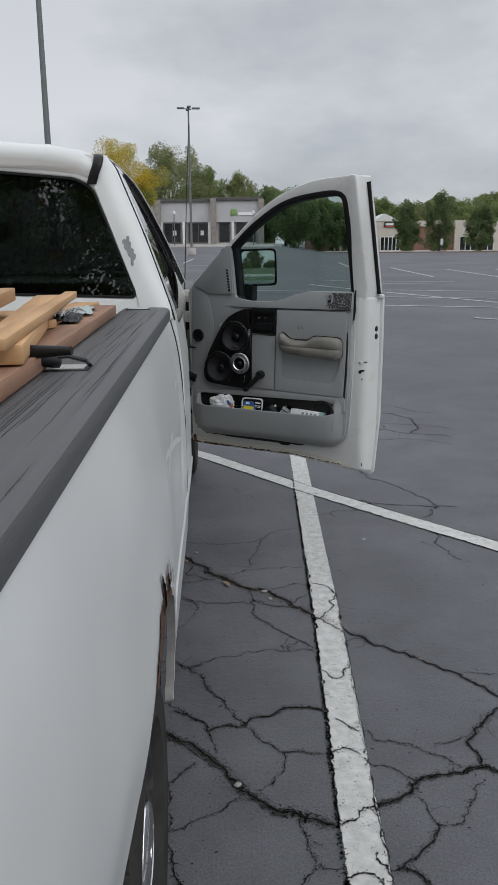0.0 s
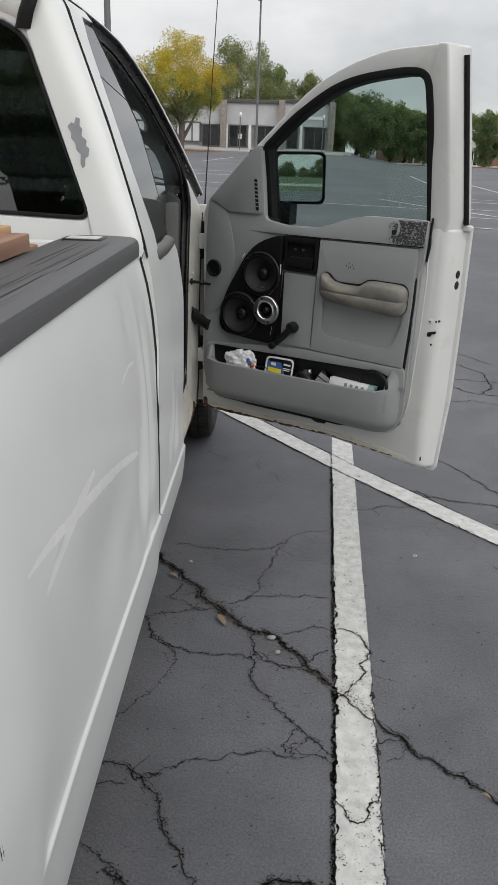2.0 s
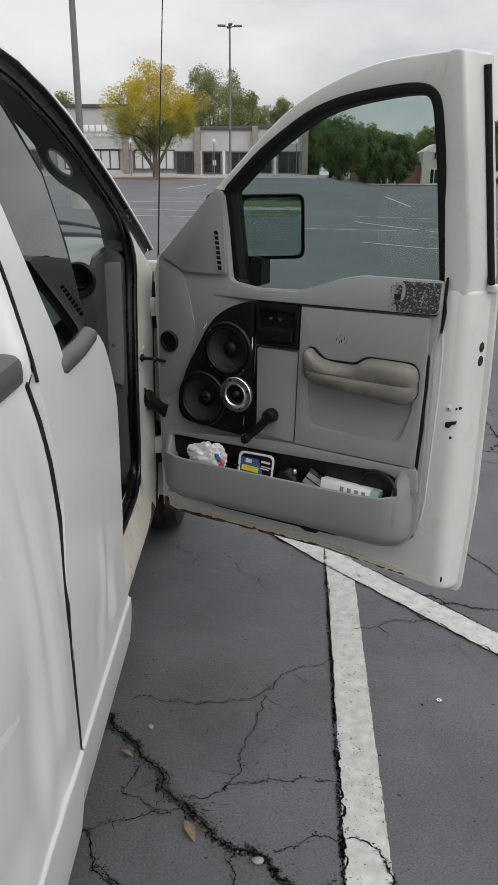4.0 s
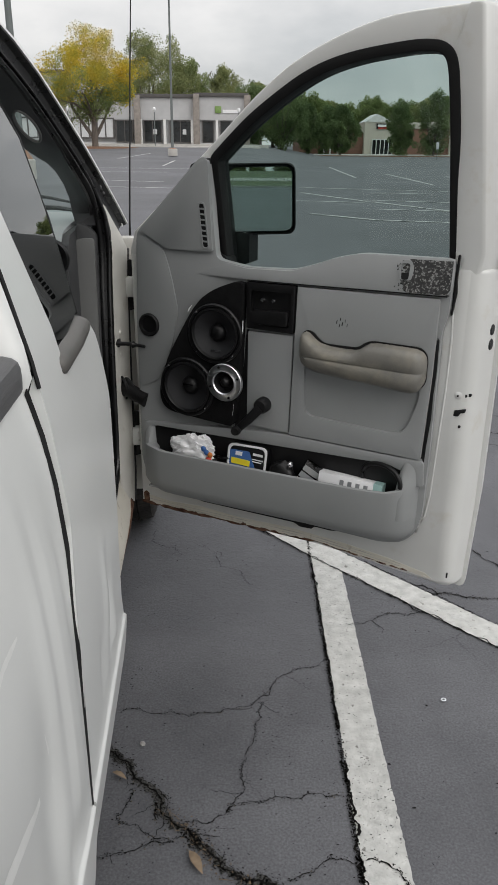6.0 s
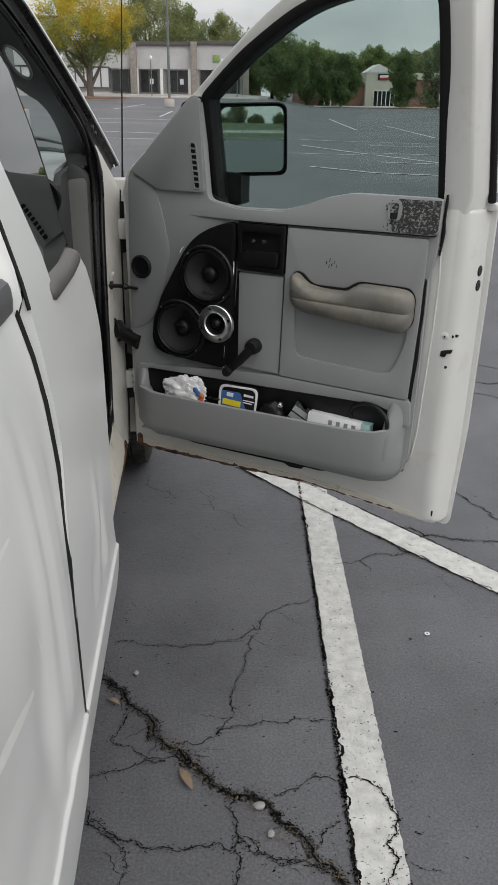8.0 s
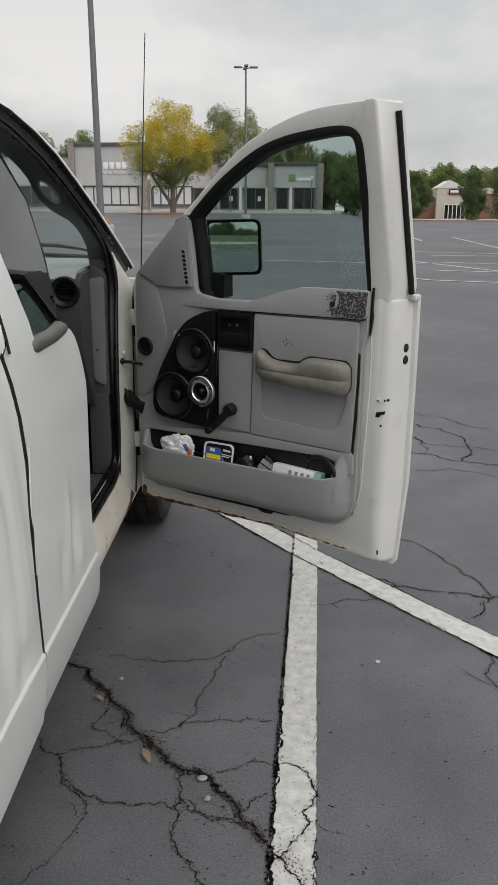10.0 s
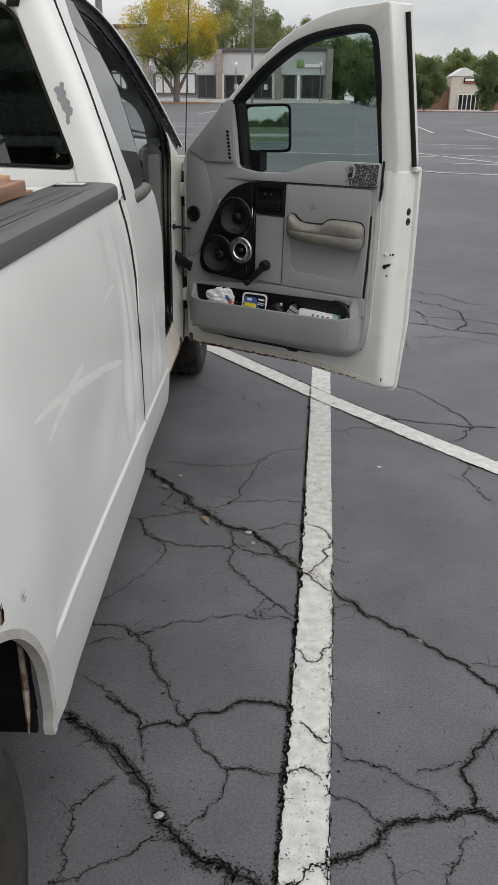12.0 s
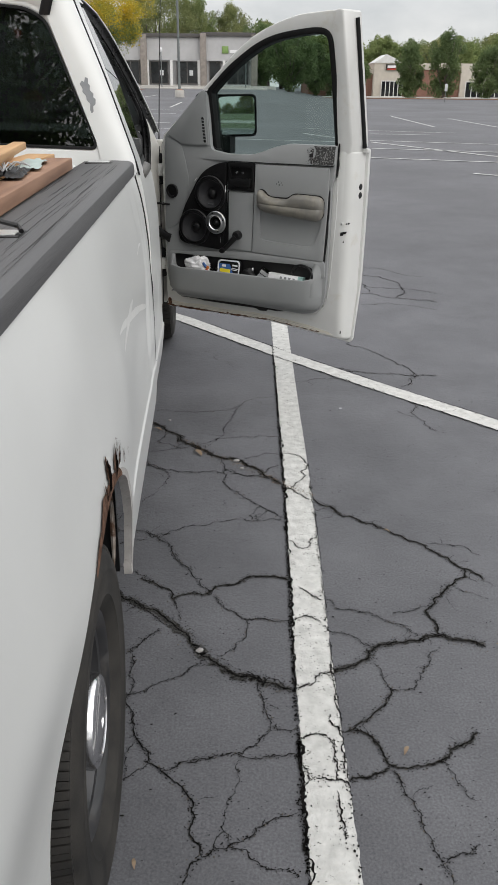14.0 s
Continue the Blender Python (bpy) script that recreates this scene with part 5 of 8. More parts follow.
part("quarter_window", skin(pane, lambda y, z: cab_off(y, z) - 0.008, 0.004, zs=[1.4, 1.5, 1.6, 1.7, 1.8]), M_GLASS_QUARTER, access, "dark tinted quarter window").visible_shadow = False
part("window_sill_cap", loft([[(cab_off(y, 1.27) + dx, y, 1.272 + dz + 0.006 * (y > 3.43)) for dx, dz in ((0.002 - k, -0.016 + k), (0.008 - k, -0.008), (0.010 - k, 0.004), (0.004 - k, 0.014 - k), (-0.012, 0.020 - k), (-0.05, 0.022 - k), (-0.06, -0.015))] for y, k in ((3.205, 0.006), (3.215, 0.002), (3.23, 0.0), (3.30, 0.0), (3.38, 0.0), (3.45, 0.0), (3.48, 0.002), (3.494, 0.007))]), M_SILLCAP, access, "worn brown-grey window sill cap", angle=70)
part("door_edge_seal", tube([(cab_off(y, z) - 0.03, y + 0.006, z) for y, z in front], 0.010, 8), M_RUBBER, access)
part("glass_edge_seal", tube([(cab_off(y, z) - 0.014, y, z) for y, z in ((3.50, 1.85), (3.585, 1.72), (3.625, 1.60), (3.577, 1.46), (3.480, 1.30))], 0.007, 8), M_RUBBER, access)

# door opening: roof rail, windscreen pillar, jamb, weatherstrip and sill
rail_at = lambda y, z, c: (cab_off(4.0, z) - c, y, z)
border = [(3.236, 1.892), (3.46, 1.888), (3.70, 1.873), (3.85, 1.851), (4.02, 1.808), (4.16, 1.750), (4.27, 1.672), (4.39, 1.578), (4.51, 1.480), (4.575, 1.424), (4.612, 1.386), (4.64, 1.352)]
outer = [(y + 0.020 * smooth_step(3.6, 4.2, y), z + 0.012 + 0.004 * smooth_step(3.6, 4.2, y)) for y, z in border]
inner = [(3.236, 1.862), (3.46, 1.856), (3.72, 1.843), (3.88, 1.822), (4.02, 1.776), (4.12, 1.733), (4.22, 1.674), (4.325, 1.598), (4.43, 1.515), (4.505, 1.427), (4.530, 1.380), (4.560, 1.328)]
rows = []
for (ya, za), (yb, zb) in zip(border, outer):
    n = Vector((0.0, yb - ya, zb - za)).normalized()
    a, b = Vector(rail_at(ya, za, 0.0)), Vector(rail_at(yb, zb, 0.002))
    rows.append([tuple(p) for p in (a - Vector((0.012, 0, 0)), a + Vector((0.0015, 0, 0)), a.lerp(b, 0.35) + Vector((0.004, 0, 0)), a.lerp(b, 0.75) + Vector((0.002, 0, 0)), b - Vector((0.006, 0, 0)) + n * 0.003, b - Vector((0.10, 0, 0)) + n * 0.012, a - Vector((0.10, 0, 0)))])
part("roof_rail", loft(rows), M_PAINT, TRUCK, angle=60)
# black channel between the painted rail and the weatherstrip
rows = []
for (ya, za), (yb, zb) in zip(border, inner):
    c = 0.036 - 0.006 * smooth_step(1.42, 1.33, zb)
    a, b = Vector(rail_at(ya, za, 0.003)), Vector(rail_at(yb, zb, c))
    rows.append([tuple(a.lerp(b, k) - Vector((d, 0, 0))) for k, d in ((0.0, 0.0), (0.10, 0.001), (0.16, 0.012), (0.22, 0.013), (0.60, 0.010), (0.80, 0.006), (0.92, 0.004), (1.0, 0.012))] + [tuple(b - Vector((0.05, 0, 0))), tuple(a - Vector((0.06, 0, 0)))])
channel = part("pillar_channel", loft(rows), M_SEAL, TRUCK, "black channel along the windscreen pillar", angle=50)
for y, z, c, r in ((4.470, 1.468, 0.016, 0.011), (4.487, 1.452, 0.016, 0.009)):
    part("channel_clip", lathe([(0.0, 0.006), (r * 0.7, 0.005), (r, 0.0)], 14, Matrix.Translation(rail_at(y, z, c)) @ Matrix.Rotation(radians(90), 4, "Y")), M_BLACK, channel)
part("channel_screw", lathe([(0.0, 0.003), (0.005, 0.002), (0.006, 0.0)], 12, Matrix.Translation(rail_at(4.590, 1.353, 0.012)) @ Matrix.Rotation(radians(90), 4, "Y")), M_JAMB, channel)
# weatherstrip round the opening: outer lip, bulb and inner flange
strip_ways = [((-0.086, 3.58, 0.556), (-0.130, 3.58, 0.560)), ((-0.087, 4.20, 0.552), (-0.130, 4.22, 0.556)), ((-0.088, 4.31, 0.558), (-0.135, 4.35, 0.562)), ((-0.089, 4.375, 0.580), (-0.140, 4.43, 0.582)), ((-0.089, 4.408, 0.612), (-0.142, 4.475, 0.615)), ((-0.090, 4.425, 0.67), (-0.142, 4.495, 0.67)), ((-0.090, 4.435, 0.83), (-0.142, 4.495, 0.83)), ((-0.090, 4.447, 0.95), (-0.142, 4.487, 0.95)), ((-0.090, 4.464, 1.07), (-0.142, 4.494, 1.07)), ((-0.090, 4.488, 1.19), (-0.142, 4.511, 1.19)), ((-0.087, 4.500, 1.28), (-0.142, 4.522, 1.28)), ((-0.089, 4.498, 1.345), (-0.142, 4.512, 1.34)), ((-0.100, 4.492, 1.405), (-0.145, 4.482, 1.39))]
strip_ways += [(rail_at(*a, 0.036), rail_at(*b, 0.060)) for a, b in (((4.468, 1.466), (4.435, 1.442)), ((4.425, 1.525), (4.388, 1.500)), ((4.325, 1.598), (4.302, 1.579)), ((4.22, 1.674), (4.205, 1.652)), ((4.12, 1.733), (4.10, 1.716)), ((4.02, 1.776), (4.01, 1.758)), ((3.88, 1.822), (3.88, 1.797)), ((3.72, 1.843), (3.72, 1.815)), ((3.46, 1.856), (3.46, 1.828)), ((3.236, 1.862), (3.236, 1.836)))]
fine = []
for i in range(len(strip_ways) - 1):
    p0, p1, p2, p3 = (strip_ways[max(0, min(len(strip_ways) - 1, i + k))] for k in (-1, 0, 1, 2))
    for k in range(4):
        t = k / 4
        fine.append([0.5 * (2 * Vector(b) + (Vector(c) - Vector(a)) * t + (2 * Vector(a) - 5 * Vector(b) + 4 * Vector(c) - Vector(d)) * t * t + (3 * Vector(b) - Vector(a) - 3 * Vector(c) + Vector(d)) * t ** 3) for a, b, c, d in zip(p0, p1, p2, p3)])
fine.append([Vector(p) for p in strip_ways[-1]])
rows, last_up = [], Vector((0, 0, 1))
for i, (o, n) in enumerate(fine):
    way = fine[min(i + 1, len(fine) - 1)][0] - fine[max(i - 1, 0)][0]
    up = (n - o).cross(way).normalized()
    if up.dot(last_up) < 0:
        up = -up
    last_up = up
    wob = 1 + 0.04 * math.sin(i * 1.7) * math.sin(i * 0.43)
    rows.append([tuple(o.lerp(n, k) + up * (h * wob)) for k, h in ((0.08, -0.006), (0.0, 0.0), (0.03, 0.007), (0.10, 0.011), (0.20, 0.011), (0.27, 0.005), (0.30, 0.000), (0.36, 0.000), (0.42, 0.008), (0.52, 0.014), (0.64, 0.014), (0.74, 0.008), (0.80, 0.002), (0.90, 0.003), (1.0, 0.001), (0.96, -0.006))])
part("door_weatherstrip", loft(rows), M_SEAL, TRUCK, "shiny black rubber weatherstrip round the door opening", angle=75)
# white jamb from the weatherstrip out to the dark gap at the fender
jamb_o = [(-0.089, 4.38, 0.46), (-0.089, 4.40, 0.55), (-0.089, 4.412, 0.62), (-0.089, 4.430, 0.70), (-0.089, 4.436, 0.80), (-0.089, 4.440, 0.88), (-0.089, 4.450, 0.96), (-0.089, 4.464, 1.07), (-0.089, 4.476, 1.13), (-0.089, 4.490, 1.20), (-0.087, 4.500, 1.28), (-0.088, 4.499, 1.345), (-0.098, 4.493, 1.400), (-0.105, 4.488, 1.42)]
jamb_g = [(-0.052, 4.50, 0.44), (-0.050, 4.535, 0.55), (-0.050, 4.540, 0.62), (-0.050, 4.538, 0.70), (-0.050, 4.536, 0.80), (-0.050, 4.540, 0.88), (-0.050, 4.555, 0.96), (-0.050, 4.570, 1.07), (-0.050, 4.574, 1.13), (-0.049, 4.585, 1.20), (-0.047, 4.606, 1.28), (-0.062, 4.590, 1.318), (-0.090, 4.515, 1.392), (-0.101, 4.498, 1.418)]
rows = []
for o, g in zip(jamb_o, jamb_g):
    o, g = Vector(o), Vector(g)
    dish = 0.007 * bump_at(o.y, o.z, o.y, 0.86, 1.0, 0.10) + 0.004 * bump_at(o.y, o.z, o.y, 1.02, 1.0, 0.05)
    lift = 0.004 * smooth_step(1.02, 1.08, o.z) * smooth_step(1.36, 1.28, o.z)
    rows.append([tuple(p) for p in (o + Vector((-0.004, 0.05, 0)), o, o.lerp(g, 0.18), o.lerp(g, 0.45) + Vector((lift - dish, 0, 0)), o.lerp(g, 0.75) + Vector((lift * 0.6 - dish, 0, 0)), o.lerp(g, 0.93), g + Vector((-0.003, 0.002, 0)), g + Vector((-0.05, 0.02, 0)))])
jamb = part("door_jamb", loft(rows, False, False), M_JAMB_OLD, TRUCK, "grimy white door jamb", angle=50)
part("jamb_gap", tube([(x - 0.002, y + 0.006, z) for x, y, z in jamb_g[:-3]], [0.006, 0.005, 0.004, 0.007, 0.005, 0.0045, 0.004, 0.004, 0.006, 0.004, 0.003], 8), M_BLACK, TRUCK)
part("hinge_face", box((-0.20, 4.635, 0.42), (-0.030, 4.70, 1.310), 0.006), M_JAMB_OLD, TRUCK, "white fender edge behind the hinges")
for z, y in ((0.665, 4.55), (1.165, 4.58)):
    part("hinge_pocket", plate(rounded([(-0.058, z - 0.085), (-0.052, z + 0.085), (-0.026, z + 0.075), (-0.022, z - 0.075)], 0.012), y + 0.012, y + 0.02, bevel=0.0), M_BLACK, TRUCK, "dark slot behind the hinge")
    h = part("door_hinge", box((-0.058, y - 0.022, z - 0.034), (-0.022, y + 0.012, z + 0.030), 0.007), M_JAMB, TRUCK, "white two-leaf door hinge")
    part("hinge_pin", tube([(-0.024, y - 0.024, z - 0.046), (-0.024, y - 0.024, z + 0.042)], 0.0065, 10), M_JAMB, h)
    for d in (-0.016, 0.014):
        part("hinge_knuckle", box((-0.036, y - 0.034, z + d - 0.005), (0.004, y - 0.014, z + d + 0.005), 0.003), M_JAMB, h)
part("jamb_gap_edge", tube([(-0.030, 4.632, 0.45), (-0.030, 4.632, 1.30)], 0.003, 8), M_BLACK, TRUCK)
strap = part("door_check_strap", tube([(-0.092, 4.470, 1.002), (-0.055, 4.468, 1.001), (-0.038, 4.463, 1.0005), (-0.032, 4.460, 1.0), (-0.025, 4.457, 1.0), (0.006, 4.435, 1.000)], [0.008, 0.0065, 0.0065, 0.011, 0.006, 0.004], 10), M_BLACK, TRUCK, "black door check strap")
part("strap_bracket", box((-0.092, 4.470, 0.988), (-0.074, 4.500, 1.014), 0.004), M_BLACK, strap)
for z, k in ((1.032, 0.0), (0.962, 0.004)):
    part("jamb_bolt", lathe([(0.0, 0.004), (0.0065, 0.0035), (0.009, 0.001), (0.0095, -0.002)], 12, Matrix.Translation((-0.0735 - k, 4.494, z)) @ Matrix.Rotation(radians(-18), 4, "Z") @ Matrix.Rotation(radians(90), 4, "Y")), M_JAMB_OLD, TRUCK)
boot = part("wiring_boot", tube([(-0.080, 4.520, 0.848), (-0.066, 4.500, 0.846), (-0.052, 4.485, 0.842), (-0.032, 4.468, 0.834), (-0.012, 4.455, 0.826), (0.004, 4.446, 0.820)], [0.034, 0.030, 0.022, 0.024, 0.022, 0.024], 16), M_RUBBER, TRUCK, "black rubber wiring boot")
part("boot_flange", lathe([(0.0, 0.010), (0.030, 0.009), (0.040, 0.004), (0.042, -0.004)], 24, Matrix.Translation((-0.074, 4.498, 0.850)) @ Matrix.Rotation(radians(25), 4, "Z") @ Matrix.Rotation(radians(80), 4, "Y")), M_RUBBER, boot)
part("sill", skin([(3.56, 0.365), (3.56, 0.548), (4.36, 0.548), (4.42, 0.556), (4.70, 0.556), (4.70, 0.385)], lambda y, z: -0.060 - 0.28 * max(0, z - 0.44) - 0.4 * max(0, 0.42 - z), 0.045, zs=[0.39, 0.42, 0.44, 0.46, 0.48]), M_GRIME, TRUCK, "rust-streaked white door sill")
part("sill_rust", skin([(3.95, 0.390), (4.15, 0.399), (4.35, 0.424), (4.52, 0.468), (4.585, 0.512), (4.595, 0.500), (4.5, 0.440), (4.33, 0.406), (4.15, 0.390)], lambda y, z: -0.056 - 0.28 * max(0, z - 0.44) - 0.4 * max(0, 0.42 - z), 0.004, zs=[0.42, 0.44]), M_RUST, TRUCK, "brown rust along the sill seam")

# front clip
part("front_fender", skin([(4.73, 1.30), (5.00, 1.24), (5.55, 1.17), (5.98, 1.08), (6.02, 0.70), (5.98, 0.5), (5.86, 0.42)] + [p for p in arc(5.32, 0.40, 0.50, 5, 175, 20)] + [(4.69, 0.40), (4.66, 0.60), (4.66, 1.2)], lambda y, z: cab_off(0, min(z, 1.2)) - 0.02 - 0.22 * smooth_step(5.5, 6.05, y), 0.04, zs=ZS[::3]), M_PAINT, TRUCK)
part("front_fender_far", skin([(4.73, 1.335), (5.00, 1.24), (5.55, 1.17), (5.98, 1.08), (6.02, 0.70), (5.98, 0.5), (5.86, 0.42)] + [p for p in arc(5.32, 0.40, 0.50, 5, 175, 20)] + [(4.69, 0.40), (4.66, 1.2)], lambda y, z: -2.0 - cab_off(0, min(z, 1.2)) + 0.06 + 0.22 * smooth_step(5.5, 6.05, y), 0.04, zs=ZS[::3]), M_PAINT, TRUCK)
part("hood", loft([[(x, y, z - 0.02 * abs(x + 1) ** 2) for x, z in ((-0.06 - i, zt), (-0.5, zt + 0.05), (-1.0, zt + 0.06), (-1.5, zt + 0.05), (-1.94 + i, zt), (-1.9 + i, zt - 0.5), (-0.1 - i, zt - 0.5))] for y, zt, i in ((4.80, 1.26, 0.06), (5.2, 1.215, 0.06), (5.7, 1.13, 0.12), (6.0, 1.05, 0.24))]), M_PAINT, TRUCK)
part("front_bumper", box((-1.9, 5.92, 0.46), (-0.1, 6.12, 0.72), 0.04), M_CHROME, TRUCK)
part("front_wheel_well", box((-0.75, 4.75, 0.45), (-0.45, 5.75, 1.0)), M_BLACK, TRUCK)
part("cowl", box((-1.85, 4.66, 1.08), (-0.15, 4.95, 1.235), 0.02), M_BLACK, TRUCK)
part("windshield", loft([[(-0.29, 4.05, 1.83), (-0.6, 4.09, 1.855), (-1.0, 4.10, 1.865), (-1.4, 4.09, 1.855), (-1.71, 4.05, 1.83)], [(-0.14, 4.76, 1.365), (-0.5, 4.88, 1.37), (-1.0, 4.92, 1.37), (-1.5, 4.88, 1.37), (-1.86, 4.76, 1.365)]], False, False), M_GLASS_FRONT, TRUCK).visible_shadow = False
part("antenna", tube([(-0.070, 4.92, 1.22), (-0.066, 4.92, 1.34), (-0.045, 4.93, 1.8), (-0.020, 4.94, 2.265)], [0.006, 0.003, 0.0022, 0.0018], 8), M_BLACK, TRUCK)
part("underbody", box((-1.80, 3.0, 0.40), (-0.16, 4.75, 0.47)), M_BLACK, TRUCK)

# inside the cab
part("cab_floor", box((-1.86, 3.12, 0.47), (-0.128, 4.70, 0.545)), M_CARPET, TRUCK)
part("firewall", box((-1.86, 4.66, 0.50), (-0.15, 4.70, 1.34)), M_CARPET, TRUCK)
mat = part("floor_mat", box((-0.80, 3.62, 0.545), (-0.16, 4.40, 0.555), 0.004), M_LEATHER, TRUCK, "dark grey ribbed rubber floor mat")
for i in range(24):
    part("mat_rib", box((-0.78, 3.66 + 0.03 * i, 0.554), (-0.18, 3.672 + 0.03 * i, 0.560), 0.002), M_LEATHER, mat)
part("seat_bench", box((-1.80, 3.40, 0.60), (-0.20, 3.98, 0.92), 0.06, 3), M_LEATHER, TRUCK)
part("seat_back", loft([[(-1.78, 3.28, 0.85), (-0.24, 3.28, 0.85), (-0.24, 3.46, 0.85), (-1.78, 3.46, 0.85)], [(-1.76, 3.20, 1.42), (-0.30, 3.20, 1.42), (-0.30, 3.30, 1.42), (-1.76, 3.30, 1.42)]]), M_LEATHER, TRUCK)
dash = part("dashboard", loft([[(x, y, z) for y, z in ((4.42, 0.84), (4.32, 1.00), (4.27, 1.10), (4.275, 1.26), (4.295, 1.325), (4.34, 1.350), (4.80, 1.360), (4.80, 0.75))] for x in (-0.185, -0.20, -1.80, -1.83)]), M_LEATHER, TRUCK, "dark grey dashboard")
part("dash_top", loft([[(x, y, z) for y, z in ((4.30, 1.334), (4.335, 1.356), (4.42, 1.364), (4.86, 1.378), (4.86, 1.35), (4.38, 1.33))] for x in (-0.205, -1.80)]), M_DASH, dash, "pale grey dashboard top")
vent = Matrix.Translation((-0.236, 4.270, 1.292)) @ Matrix.Rotation(radians(90), 4, "X")
fan = part("air_vent", lathe([(0.0, -0.012), (0.030, -0.010), (0.034, 0.004), (0.042, 0.010), (0.052, 0.014), (0.056, 0.008), (0.056, -0.01)], 28, vent), M_BLACK, dash, "round black air vent")
for k in (-2, -1, 0, 1, 2):
    w = math.sqrt(0.032 ** 2 - (0.012 * k) ** 2)
    part("vent_slat", box((-0.236 - w, 4.262, 1.291 + 0.012 * k), (-0.236 + w, 4.274, 1.293 + 0.012 * k)), M_SEAL, fan)
part("windscreen_base_seal", tube([(-0.17, 4.76, 1.372), (-0.30, 4.86, 1.383), (-0.60, 4.90, 1.392), (-1.0, 4.92, 1.396), (-1.7, 4.86, 1.383)], 0.010, 8), M_BLACK, TRUCK)
wiper = part("wiper_arm", tube([(-0.25, 4.93, 1.395), (-0.34, 4.945, 1.412), (-0.44, 4.95, 1.425), (-0.72, 4.97, 1.432)], [0.004, 0.006, 0.009, 0.007], 8), M_BLACK, TRUCK, "black wiper arm")
part("kick_panel", plate(rounded([(-0.215, 0.50), (-0.210, 0.88), (-0.135, 0.88), (-0.130, 0.50)], 0.01), 4.44, 4.53, bevel=0.008), M_LEATHER, TRUCK)
part("cowl_side_trim", plate(rounded([(-0.200, 0.86), (-0.216, 1.16), (-0.210, 1.30), (-0.180, 1.372), (-0.160, 1.366), (-0.128, 1.34), (-0.130, 0.86)], 0.02), 4.452, 4.50, bevel=0.010), M_LEATHER, TRUCK)
end_panel = part("dash_end_panel", plate(rounded([(-0.180, 0.925), (-0.190, 0.965), (-0.200, 1.05), (-0.209, 1.17), (-0.203, 1.285), (-0.186, 1.326), (-0.132, 1.330), (-0.134, 1.07), (-0.140, 0.910)], 0.014), 4.440, 4.462, bevel=0.007), M_PANEL, TRUCK, "grey dashboard end panel")
part("panel_dimple", lathe([(0.0, 0.001), (0.004, 0.002), (0.006, 0.0)], 12, Matrix.Translation((-0.168, 4.4395, 1.052)) @ Matrix.Rotation(radians(90), 4, "X")), M_LEATHER, end_panel)
# pillar trim with its oval grab hole
lean_c = lambda z: float(np.interp(z, [1.33, 1.38, 1.442, 1.500, 1.579, 1.652, 1.716, 1.758, 1.797, 1.815, 1.83], [4.51, 4.495, 4.435, 4.388, 4.302, 4.205, 4.10, 4.01, 3.88, 3.72, 3.40]))
lean_d = lambda z: float(np.interp(z, [1.33, 1.373, 1.415, 1.465, 1.517, 1.555, 1.60, 1.654, 1.70, 1.745, 1.78, 1.80], [4.46, 4.48, 4.54, 4.53, 4.48, 4.40, 4.26, 4.18, 4.11, 4.03, 3.88, 3.50]))
trim_c = [(cab_off(4.0, z) - 0.058, z) for z in (1.36, 1.40, 1.442, 1.500, 1.540, 1.579, 1.615, 1.652, 1.685, 1.716, 1.758, 1.797, 1.815)]
trim_d = [(-0.186, 1.36), (-0.202, 1.395), (-0.212, 1.44), (-0.222, 1.48), (-0.236, 1.515), (-0.252, 1.540), (-0.270, 1.553), (-0.288, 1.575), (-0.300, 1.61), (-0.304, 1.645), (-0.304, 1.675), (-0.314, 1.705), (-0.330, 1.735), (-0.36, 1.765), (-0.42, 1.785)]
spread = lambda x, z: max(0.0, min(1.0, (cab_off(4.0, z) - 0.058 - x) / 0.075))
lean = lambda x, z: lean_c(z) + (lean_d(z) - lean_c(z)) * spread(x, z)
grip = [(-0.254 + 0.022 * math.cos(a) - 0.012 * math.sin(a), 1.632 + 0.036 * math.sin(a)) for a in [2 * math.pi * k / 28 for k in range(28)]]
part("pillar_cover", plate(trim_c + trim_d[::-1], 0.0, 0.022, holes=[grip], bevel=0.004, shear=lean), M_LEATHER, TRUCK, "dark grey windscreen pillar trim with an oval grab hole", angle=60)
part("grab_rim", tube([(x, lean(x, z) + 0.002, z) for x, z in grip + grip[:1]], 0.004, 8), M_PANEL, TRUCK, "grey rim of the grab hole")
part("far_cab_side", skin([(3.10, 0.46), (3.10, 1.30), (4.70, 1.26), (4.70, 0.46)], lambda y, z: -1.93 - cab_off(3.1, z) * 0.5, 0.06), M_LEATHER, TRUCK)
part("far_cab_skin", skin([(3.10, 0.42), (3.10, 1.30), (4.72, 1.30), (4.72, 0.42)], lambda y, z: -2.0 - cab_off(3.0, z) + 0.03, 0.03, zs=ZS[::3]), M_PAINT, TRUCK)
part("far_roof_rail", skin(outer + inner[::-1], lambda y, z: -2.0 - cab_off(3.0, z) + 0.05, 0.05, zs=[1.4, 1.5, 1.6, 1.7, 1.8]), M_PAINT, TRUCK)
part("far_pillar", skin([(3.10, 1.30), (3.10, 1.88), (3.45, 1.88), (3.62, 1.30)], lambda y, z: -2.0 - cab_off(3.0, z) + 0.05, 0.05, zs=[1.4, 1.5, 1.6, 1.7, 1.8]), M_PAINT, TRUCK)
